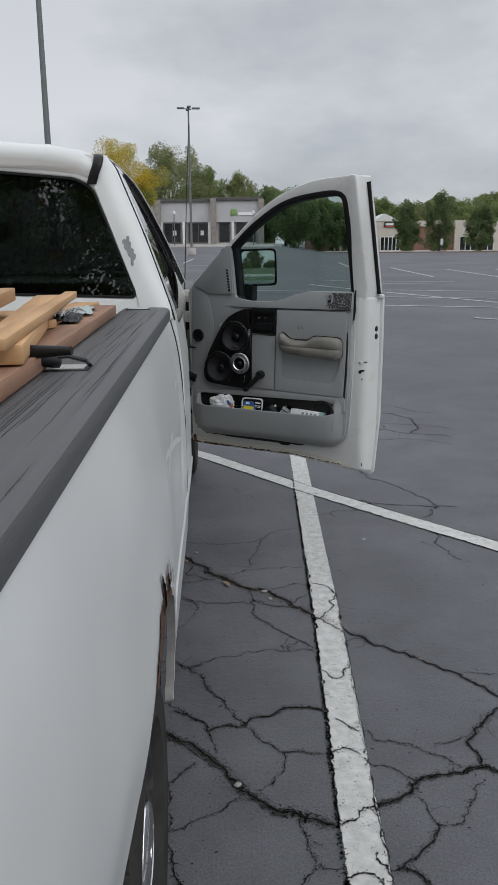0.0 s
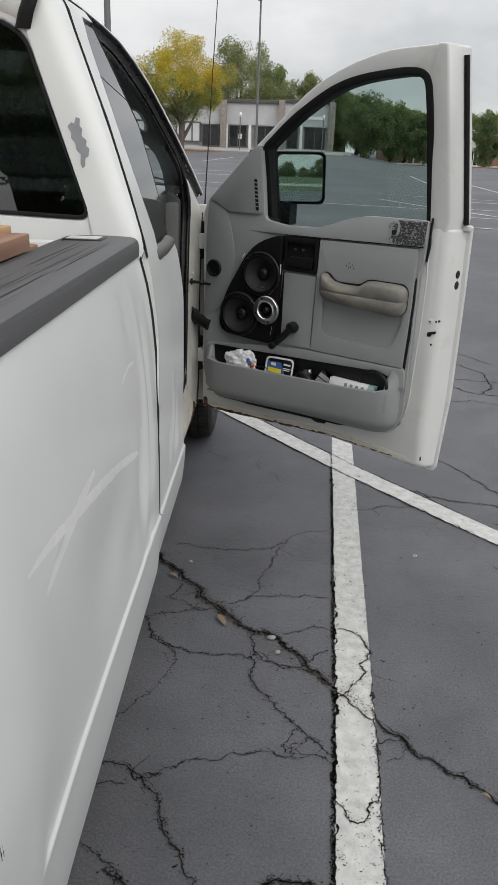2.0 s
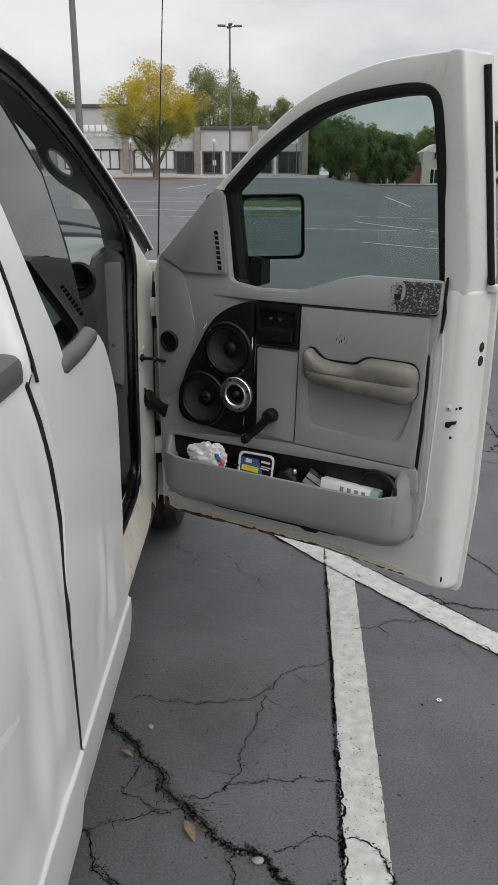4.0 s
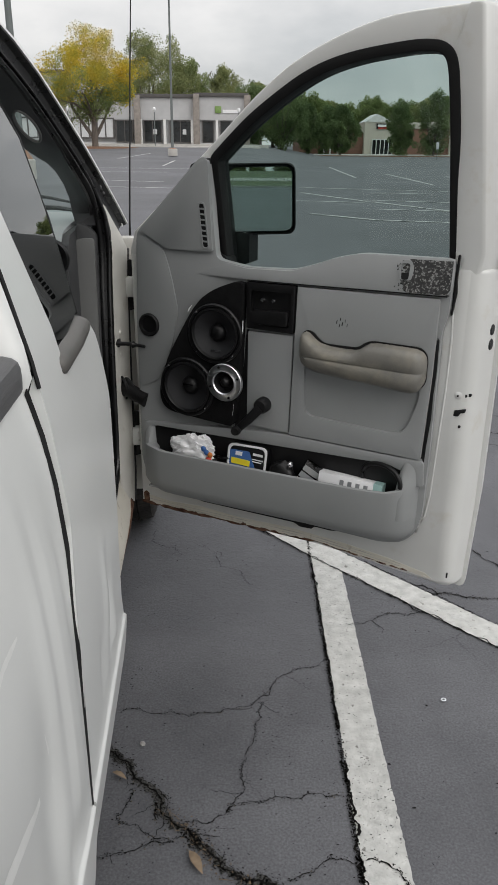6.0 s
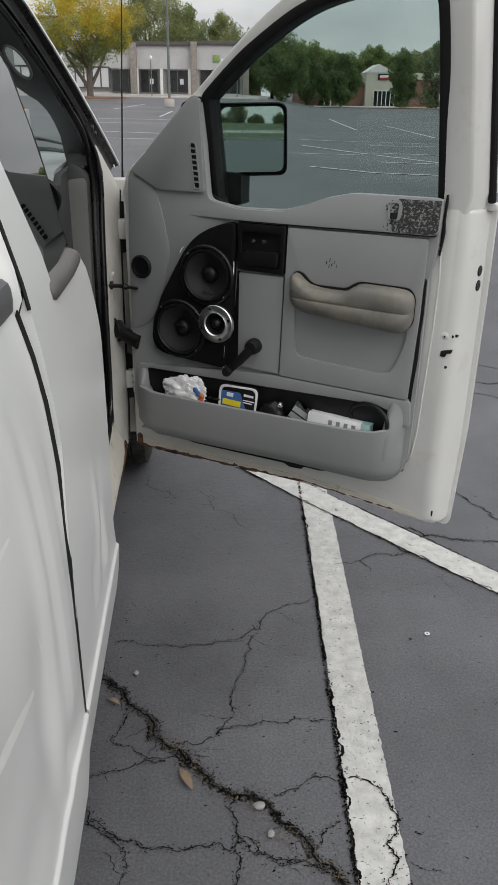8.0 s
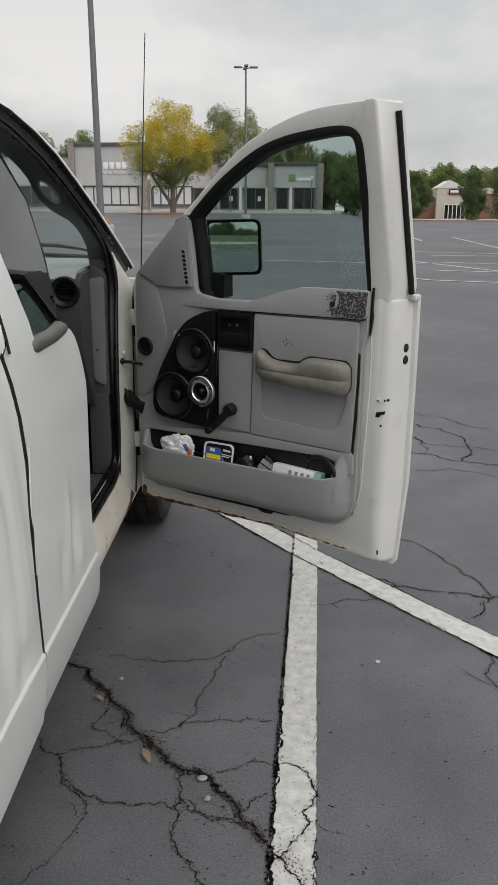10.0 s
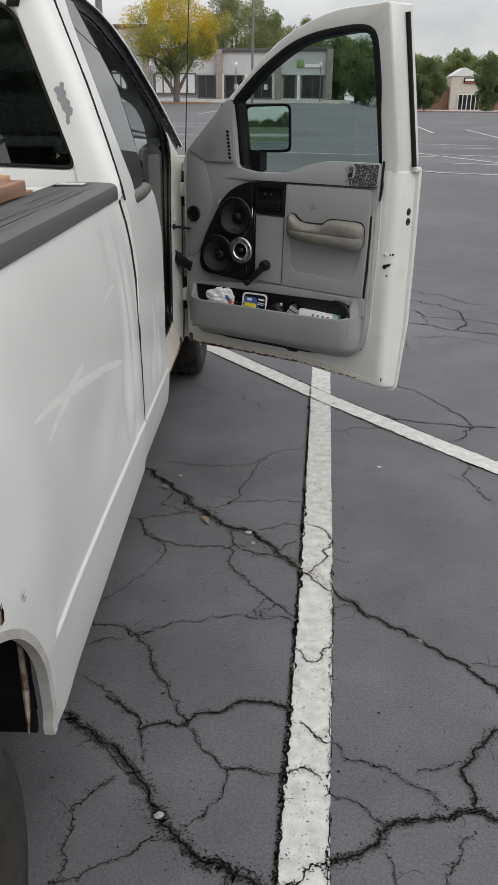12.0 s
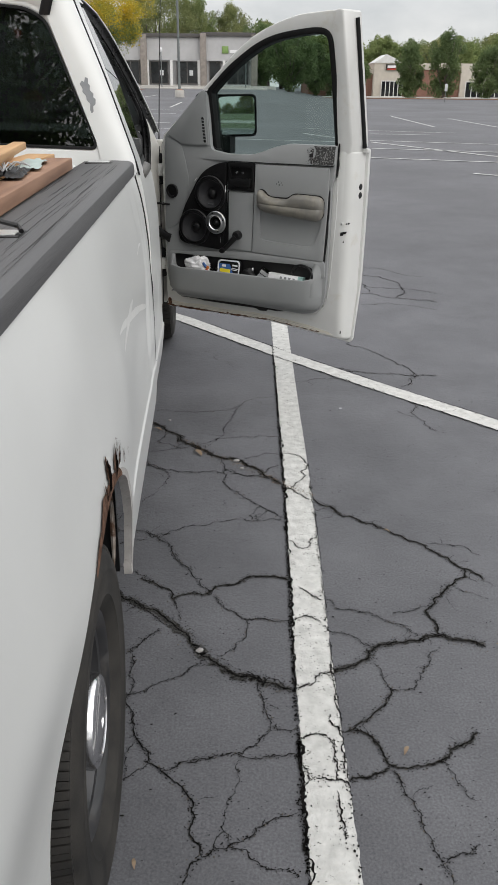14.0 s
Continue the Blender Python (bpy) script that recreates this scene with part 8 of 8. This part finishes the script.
for x, z in ((-9.2, 2.7), (-5.6, 2.7)):
    part("notice", box((x - 0.22, Y + 0.14, z), (x + 0.22, Y + 0.155, z + 0.6)), M_BLIND, mall)
# raised sign shapes
sign = part("sign", box((-26.55, Y - 0.12, 6.55), (-25.8, Y - 0.02, 7.55), 0.1), M_RED, mall, "red sign emblem")
for i in range(4):
    part("sign_mark", box((-25.6 + 0.82 * i, Y - 0.12, 6.62), (-24.95 + 0.82 * i, Y - 0.02, 7.40), 0.12), M_WHITE, mall, "white raised sign shape")
words = bpy.data.curves.new("sign_words", "FONT")
words.body, words.size, words.extrude = "PHYSICAL THERAPY", 0.52, 0.03
word_ob = bpy.data.objects.new("sign_words", words)
word_mesh = bpy.data.meshes.new_from_object(word_ob)
bpy.data.objects.remove(word_ob)
word_mesh.materials.append(M_WHITE)
lettering = new("sign_lettering", word_mesh)
lettering.parent = mall
lettering.matrix_basis = Matrix.Translation((-26.6, Y - 0.06, 5.96)) @ Matrix.Rotation(radians(90), 4, "X")
part("sign_emblem", box((-1.85, Y - 0.12, 5.15), (-1.05, Y - 0.02, 5.95), 0.05), M_GREEN, mall, "lime green sign emblem")
part("sign_bar", box((-0.9, Y - 0.10, 5.2), (1.0, Y - 0.02, 5.55)), M_WHITE, mall, "pale sign bar")
tagged(part("pavement", box((-60, 99.0, 0.9), (4.5, 105.4, 1.60), 0.03), M_CONCRETE), "pale concrete pavement before the shops", "pavement", kind="structure")
tagged(part("planting_island", lathe([(0.0, 0.16), (3.2, 0.15), (4.2, 0.08), (4.3, -0.15)], 36, pose(-12.8, 80.5, 1.17)), M_MULCH), "brown mulch island round the yellow maple", "planting bed", kind="structure")
tagged(part("kerb_island", box((-21, 84, 1.0), (3, 86.0, 1.42), 0.1), M_CONCRETE), "long pale kerbed island", "kerb", kind="structure")

YB = 135.0
brick = empty("brick_shops", pose(0, 0, 0), "red brick shop building with a cream parapet and a gabled entrance", "building")
part("wall", box((11.2, YB + 0.4, -0.2), (21.5, YB + 15, 3.5)), M_BRICK, brick)
part("wall", box((25.5, YB, -0.2), (70, YB + 15, 4.2)), M_BRICK, brick)
part("parapet", box((25.4, YB - 0.2, 4.2), (70.2, YB + 15.2, 5.15), 0.03), M_CREAM, brick)
part("canopy", box((14.8, YB - 1.0, 2.4), (17.4, YB + 1.0, 4.15), 0.05), M_FRAME, brick, "white canopy")
for x in (15.0, 16.0, 17.2):
    part("canopy_post", box((x - 0.12, YB - 0.9, -0.1), (x + 0.12, YB - 0.66, 2.4)), M_FRAME, brick)
part("entrance_tower", box((21.4, YB - 0.8, -0.1), (26.0, YB + 6, 5.1), 0.0), M_CREAM, brick)
part("gable", loft([[(21.3, y, 5.1), (26.1, y, 5.1), (23.2, y, 6.3)] for y in (YB - 0.9, YB + 5)]), M_FRAME, brick, "white gable")
part("sign_board", box((23.2, YB - 1.0, 4.1), (26.2, YB - 0.82, 4.9)), M_BLACK, brick, "dark sign board")
part("sign_bar", box((23.4, YB - 1.03, 4.4), (26.0, YB - 1.0, 4.75)), M_WHITE, brick, "white sign bar")
part("sign_bar", box((23.4, YB - 1.03, 4.15), (26.0, YB - 1.0, 4.3)), M_RED, brick, "red sign bar")
storefront(brick, 22.6, 26.0, 0.25, 2.6, YB - 0.9, 5, [M_DARKGLASS], M_FRAME, 0.12)
part("surround", box((35.2, YB - 0.5, -0.1), (42.6, YB + 0.1, 5.1)), M_CREAM, brick)
storefront(brick, 36.0, 41.8, 0.15, 2.6, YB - 0.55, 6, [M_DARKGLASS], M_FRAME, 0.12)
storefront(brick, 48.0, 53.8, 0.15, 2.6, YB - 0.1, 6, [M_DARKGLASS], M_FRAME, 0.12)
tagged(part("pavement_brick", box((6, 118.0, -0.4), (80, 135.2, 0.33), 0.03), M_CONCRETE), "pale pavement before the brick shops", "pavement", kind="structure")
tagged(part("kerb_brick", box((5, 116.6, -0.4), (80, 118.0, 0.30), 0.03), M_MULCH), "brown planting strip along the kerb", "planting bed", kind="structure")


def lamp_post(x, y, base_z, base_h, top_z, r, cover, label):
    root = empty("street_lamp", pose(x, y, 0), label, "street lamp")
    part("pole", tube([(0, 0, base_z + base_h - 0.05), (0, 0, (base_z + top_z) / 2), (0, 0, top_z)], [r, r * 0.8, r * 0.6], 14), M_POLE, root)
    part("base", lathe([(0.0, base_z + base_h), (r * 3.2, base_z + base_h), (r * 3.5, base_z + base_h - 0.06), (r * 3.5, base_z - 0.2)], 24), M_CONCRETE, root, "round concrete base")
    part("base_ring", lathe([(r * 1.15, base_z + base_h + cover), (r * 1.5, base_z + base_h + cover * 0.93), (r * 2.9, base_z + base_h + cover * 0.13), (r * 3.0, base_z + base_h - 0.01)], 20), M_RUSTY, root, "rusty base cover")
    for k in range(4):
        a = radians(8 + 90 * k)
        c, s = math.cos(a), math.sin(a)
        arm = part("lamp_arm", tube([(0, 0, top_z - 0.05), (0.35 * c, 0.35 * s, top_z + 0.05)], 0.035, 8), M_POLE, root)
        bm = box((0.3, -0.14, top_z + 0.0), (0.85, 0.14, top_z + 0.12), 0.03)
        bmesh.ops.rotate(bm, cent=(0, 0, 0), matrix=Matrix.Rotation(a, 3, "Z"), verts=bm.verts)
        part("lamp_head", bm, M_POLE, root)
    return root


lamp_post(-9.03, 38.0, 0.14, 0.80, 15.5, 0.165, 0.38, "tall grey-green lamp post on a round concrete base")
lamp_post(-4.15, 62.0, 1.00, 0.28, 11.30, 0.10, 0.06, "tall lamp post with four heads far across the lot")
for x, y in ((-8.6, 98.0), (-18.4, 98.0), (1.0, 98.0)):
    root = empty("walk_lamp", pose(x, y, 1.35), "small globe lamp on a thin post by the shops", "lamp", "lamps by the shops")
    part("post", tube([(0, 0, 0), (0, 0, 3.7)], 0.06, 10), M_POLE, root)
    part("globe", lathe([(0.0, 4.15), (0.14, 4.08), (0.19, 3.9), (0.14, 3.75), (0.06, 3.65)], 16), M_WHITE, root)
for x, y in ((22.6, 92.0),):
    root = empty("lot_sign", pose(x, y, lot_height(x, y)), "small white notice on a post", "sign", "notices in the lot")
    part("post", tube([(0, 0, -0.1), (0, 0, 1.9)], 0.04, 8), M_POLE, root)
    part("face", box((-0.16, -0.06, 1.1), (0.16, -0.04, 1.8), 0.01), M_BLIND, root)

# ---- things in the truck ----
TM = pose(-0.14, 0, 0, 0, 0, 2.0)
DM = TM @ OPEN


def thing(name, bm, material, label, category, m=TM, group=""):
    ob = part(name, bm, material)
    ob.matrix_world = m
    return tagged(ob, label, category, group)


def board(lo, hi, material, label, turn=0.0, pitch=0.0, name="lumber_board"):
    bm = bmesh.new()
    size = Vector(hi) - Vector(lo)
    add_box(bm, -size / 2, size / 2, 0.003, 2)
    c = (Vector(lo) + Vector(hi)) / 2
    return thing(name, bm, material, label, "board", TM @ Matrix.Translation(c) @ pose(0, 0, 0, pitch, 0, turn), "boards in the bed")


for k in range(4):
    z = 0.78 + 0.139 * k
    board((-0.62, 0.35 + 0.05 * k, z), (-0.235, 2.95 - 0.04 * k, z + 0.138), M_WOOD_RED, "stacked brown timber in the truck bed")
    board((-1.05, 0.35 + 0.05 * k, z), (-0.64, 2.95 - 0.03 * k, z + 0.138), M_WOOD_RED, "stacked brown timber in the truck bed")
board((-0.276, 0.75, 1.3385), (-0.198, 2.69, 1.372), M_WOOD_RED, "weathered reddish board lying along the bed rail", turn=0.6)
board((-0.420, 1.3, 1.3375), (-0.332, 2.80, 1.3755), M_WOOD, "sawn pine stud on the load", turn=-4.0)
board((-0.72, 1.0, 1.3375), (-0.43, 2.45, 1.3755), M_WOOD, "wide sawn pine plank on the load", turn=3)
board((-0.372, 1.3, 1.376), (-0.283, 2.66, 1.410), M_WOOD, "sawn pine stud on top of the load", turn=8.0)
board((-0.285, 1.22, 1.4105), (-0.248, 2.50, 1.430), M_WOOD, "narrow sawn pine stick lying askew on the load", turn=5.0)
board((-0.90, 0.9, 1.378), (-0.60, 2.30, 1.416), M_WOOD, "wide sawn pine plank on the load", turn=-4)
board((-0.52, 1.15, 1.4165), (-0.375, 2.30, 1.4525), M_WOOD, "wide sawn pine plank on the load", turn=7)
for bx, by, bt in ((-0.282, 1.93, -15),):
    board((bx - 0.018, by - 0.022, 1.3740), (bx + 0.018, by + 0.022, 1.394), M_WOOD, "small pine offcut on the load", turn=bt, name="wood_offcut")
# cable with a dark coupling
thing("extension_cord", tube([(-0.62, 1.34, 1.425), (-0.45, 1.385, 1.428), (-0.34, 1.40, 1.418), (-0.27, 1.42, 1.388), (-0.22, 1.46, 1.372), (-0.18, 1.50, 1.352)], 0.006, 10), M_CABLE, "green extension cord lying over the bed rail", "cable")
cord = bpy.data.objects["extension_cord"]
part("plug", tube([(-0.13, 1.43, 1.384), (-0.24, 1.445, 1.379), (-0.20, 1.48, 1.362), (-0.17, 1.505, 1.350)], [0.008, 0.016, 0.015, 0.010], 12), M_BLACK, cord, "black plug")
part("plug_lead", tube([(-0.19, 1.49, 1.362), (-0.155, 1.515, 1.362), (-0.12, 1.52, 1.352), (-0.11, 1.50, 1.346)], 0.0045, 8), M_BLACK, cord)
def scrap_sheet():
    bm = bmesh.new()
    rows = [[bm.verts.new((0.085 * (i / 9 - 0.5) * (0.75 + 0.15 * math.sin(k * 0.7)), 0.30 * (k / 15 - 0.5), 0.006 + 0.006 * noise.noise(Vector((i * 0.5, k * 0.45, 2))) + 0.003 * noise.noise(Vector((i * 1.3, k * 1.1, 5))))) for i in range(10)] for k in range(16)]
    for a, b in zip(rows, rows[1:]):
        for i in range(9):
            bm.faces.new((a[i], a[i + 1], b[i + 1], b[i]))
    return bm


thing("plastic_scrap", scrap_sheet(), M_SCRAP, "crumpled pale teal plastic scrap on the boards", "plastic scrap", TM @ pose(-0.272, 2.40, 1.374, 0, 0, 6))

# added black lump paints the dark hollow between the boards, with pale twine
bm = bmesh.new()
rows = [[bm.verts.new((0.075 * (i / 11 - 0.5), 0.20 * (k / 19 - 0.5), 0.012 * math.sin(math.pi * i / 11) * math.sin(math.pi * k / 19) + 0.012 * noise.noise(Vector((i * 0.55, k * 0.5, 7))) + 0.006)) for i in range(12)] for k in range(20)]
for a, b in zip(rows, rows[1:]):
    for i in range(11):
        bm.faces.new((a[i], a[i + 1], b[i + 1], b[i]))
thing("hollow_shade_lump", bm, M_BLACK, "crumpled black lump added as the dark hollow and debris between the boards", "rag", TM @ pose(-0.268, 2.13, 1.374, 0, 0, 6))
bm = bmesh.new()
twine = random.Random(23)
for k in range(9):
    a, x0, y0 = twine.uniform(0, 6.28), twine.uniform(-0.015, 0.015), twine.uniform(-0.03, 0.03)
    ln = twine.uniform(0.03, 0.06)
    tube_into(bm, [(x0, y0, 0.004), (x0 + ln * 0.5 * math.cos(a), y0 + ln * 0.5 * math.sin(a), 0.016 + twine.uniform(0, 0.012)), (x0 + ln * math.cos(a + 0.4), y0 + ln * math.sin(a + 0.4), twine.uniform(0.004, 0.02))], 0.0018, 6)
thing("twine_scraps", bm, M_BLIND, "tangle of pale twine ends on the black lump", "twine", TM @ pose(-0.258, 2.08, 1.388))

# ---- things in the door pocket ----
rnd = random.Random(9)


def crumpled_bag():
    bm = bmesh.new()
    bmesh.ops.create_icosphere(bm, subdivisions=5, radius=1.0)
    for v in bm.verts:
        d = v.co.normalized()
        k = 1.05 + 0.22 * noise.noise(d * 1.7) - 0.34 * abs(noise.noise(d * 2.6 + Vector((3, 1, 0)))) - 0.20 * abs(noise.noise(d * 5.5)) - 0.08 * abs(noise.noise(d * 12.0 + Vector((1, 5, 2))))
        v.co = Vector((d.x * 0.086 * k, d.y * 0.026 * k, max(d.z * 0.060 * k, -0.075)))
    return bm


bag = thing("plastic_bag", crumpled_bag(), M_WHITE, "crumpled white plastic bag in the door pocket", "plastic bag", DM @ pose(0.292, -0.060, 0.690))
for dx, dz, mt in ((0.058, 0.010, M_BLUE), (0.066, -0.012, M_RED), (0.048, 0.020, M_BLUE), (0.070, 0.004, M_ORANGE)):
    bm = lathe([(0.0, 0.002), (0.006, 0.0015), (0.010, -0.002)], 10, Matrix.Translation((dx, -0.024, dz)) @ FACE)
    part("bag_print", bm, mt, bag, "coloured print on the bag")
tub_m = DM @ pose(0.484, -0.066, 0.684, -8, 3, 0)
tub = thing("filler_tub", plate(rounded([(-0.062, -0.085), (-0.066, 0.052), (0.062, 0.060), (0.062, -0.085)], 0.022), -0.005, 0.030, bevel=0.006), M_BLACK, "black filler tub with a blue and yellow label", "tub", tub_m)
part("lid_rim", plate(rounded([(-0.064, -0.085), (-0.068, 0.054), (0.064, 0.062), (0.064, -0.085)], 0.022), -0.009, -0.004, holes=[rounded([(-0.057, -0.080), (-0.061, 0.047), (0.057, 0.055), (0.057, -0.080)], 0.02)], bevel=0.0015), M_WHITE, tub, "pale lid rim")
part("label_panel", plate(rounded([(-0.055, -0.075), (-0.060, 0.034), (0.004, 0.038), (0.030, -0.015), (0.055, -0.018), (0.055, -0.075)], 0.004), -0.0066, -0.005, bevel=0.0), M_BLUE, tub)
for x0, x1, z0, z1, mt in ((-0.052, 0.010, -0.008, 0.010, M_YELLOW), (-0.052, -0.004, -0.034, -0.014, M_YELLOW), (-0.040, -0.018, 0.020, 0.032, M_WHITE), (0.018, 0.050, 0.030, 0.037, M_WHITE), (0.018, 0.054, 0.016, 0.019, M_WHITE), (0.018, 0.048, 0.009, 0.012, M_WHITE), (0.028, 0.050, -0.050, -0.028, M_ORANGE), (-0.05, 0.02, -0.048, -0.042, M_WHITE)):
    part("label_bar", box((x0, -0.0085, z0), (x1, -0.0064, z1)), mt, tub)
thing("cable_coil", tube([(0.035 * math.cos(a) , 0.012 * math.sin(3 * a), 0.028 * math.sin(a)) for a in [2 * math.pi * i / 40 for i in range(60)]], 0.004, 8), M_BLACK, "black cable loop in the door pocket", "cable", DM @ pose(0.405, -0.070, 0.665))


def lump(sx, sy, sz, seed):
    bm = bmesh.new()
    bmesh.ops.create_icosphere(bm, subdivisions=3, radius=1.0)
    for v in bm.verts:
        d = v.co.normalized()
        k = 1 + 0.22 * noise.noise(d * 2.1 + Vector((seed, 0, 0))) + 0.1 * noise.noise(d * 6 + Vector((seed, 0, 0)))
        v.co = Vector((d.x * sx * k, d.y * sy * k, d.z * sz * k))
    return bm


thing("tool_pouch", lump(0.046, 0.024, 0.055, 3), M_BLACK, "small dark pouch in the door pocket", "pouch", DM @ pose(0.595, -0.064, 0.655))
thing("charm_ball", lump(0.009, 0.009, 0.009, 5), M_CHROME, "small bright metal ball among the clutter", "ball", DM @ pose(0.632, -0.082, 0.712))
case = thing("cassette_case", box((-0.036, -0.008, -0.055), (0.036, 0.008, 0.055), 0.002), M_GLASS_QUARTER, "clear plastic case with printed cards", "case", DM @ pose(0.680, -0.060, 0.662, -14, 30, 5))
for k, mt in enumerate((M_BLUE, M_WHITE, M_PRIMER, M_TRIM)):
    part("card", box((-0.032, -0.0095, -0.045 + 0.022 * k), (0.032, -0.0082, -0.028 + 0.022 * k)), mt, case)
carton = thing("carton", box((-0.096, -0.018, -0.045), (0.096, 0.018, 0.045), 0.0015), M_WHITE, "long white carton with grey print in the pocket", "box", DM @ pose(0.812, -0.058, 0.652, -8, 3, 0))
part("carton_end", box((0.070, -0.0195, -0.0455), (0.0965, 0.0195, 0.0455)), M_TEAL, carton, "teal printed end")
for k in range(4):
    part("print_bar", box((-0.03 + 0.024 * k, -0.0192, 0.010), (-0.018 + 0.024 * k, -0.0178, 0.034)), M_PRIMER, carton)
thing("black_cable_loop", tube([(0.062 * math.cos(a), -0.02 * math.cos(a), 0.048 * math.sin(a)) for a in [math.pi * i / 24 for i in range(-3, 28)]], 0.0065, 10), M_BLACK, "thick black cable loop in the door pocket", "cable", DM @ pose(0.900, -0.055, 0.705))

# ---- bits on the ground ----
for k, (x, y, r, mt, lb) in enumerate(((0.075, 3.327, 0.014, M_PEBBLE, "small pale flat stone on the crack"), (-0.036, 2.0, 0.012, M_PEBBLE, "small pale pebble on the crack"), (0.10, 3.25, 0.010, M_PEBBLE, "small pale pebble on the crack"), (-0.27, 3.80, 0.010, M_PEBBLE, "small pale pebble on the crack"))):
    bm = lump(r, r * 0.8, r * 0.35, k)
    thing("pebble", bm, mt, lb, "pebble", pose(x, y, r * 0.3 + 0.004, 0, 0, 40 * k), "pebbles on the asphalt")
for k, (x, y, ln, turn) in enumerate(((-0.104, 3.408, 0.075, 118), (-0.15, 1.28, 0.03, 100), (0.52, 1.60, 0.035, 60), (0.90, 2.02, 0.035, -20), (0.66, 2.70, 0.03, 150), (-0.32, 3.68, 0.05, 150))):
    bm = loft([[(ln * (u - 0.5), w * 0.16 * ln * math.sin(math.pi * min(0.98, max(0.02, u))), 0.006 + 0.010 * math.sin(3 * u)) for w in (-1, 0, 1)] for u in (0.02, 0.25, 0.5, 0.75, 0.98)], False, False)
    thing("fallen_leaf", bm, surface("dry_leaf_%s" % "abcdefg"[k], (0.20, 0.145, 0.095), 0.8, var=0.2, scale=60), "dry curled brown leaf on the asphalt", "leaf", pose(x, y, 0.002, 0, 0, turn), "leaves on the asphalt")
thing("washer", lathe([(0.004, 0.0), (0.004, 0.002), (0.0085, 0.002), (0.0085, 0.0)], 18), M_CHROME, "small bright steel washer on the asphalt", "washer", pose(0.634, 3.977, 0.004))
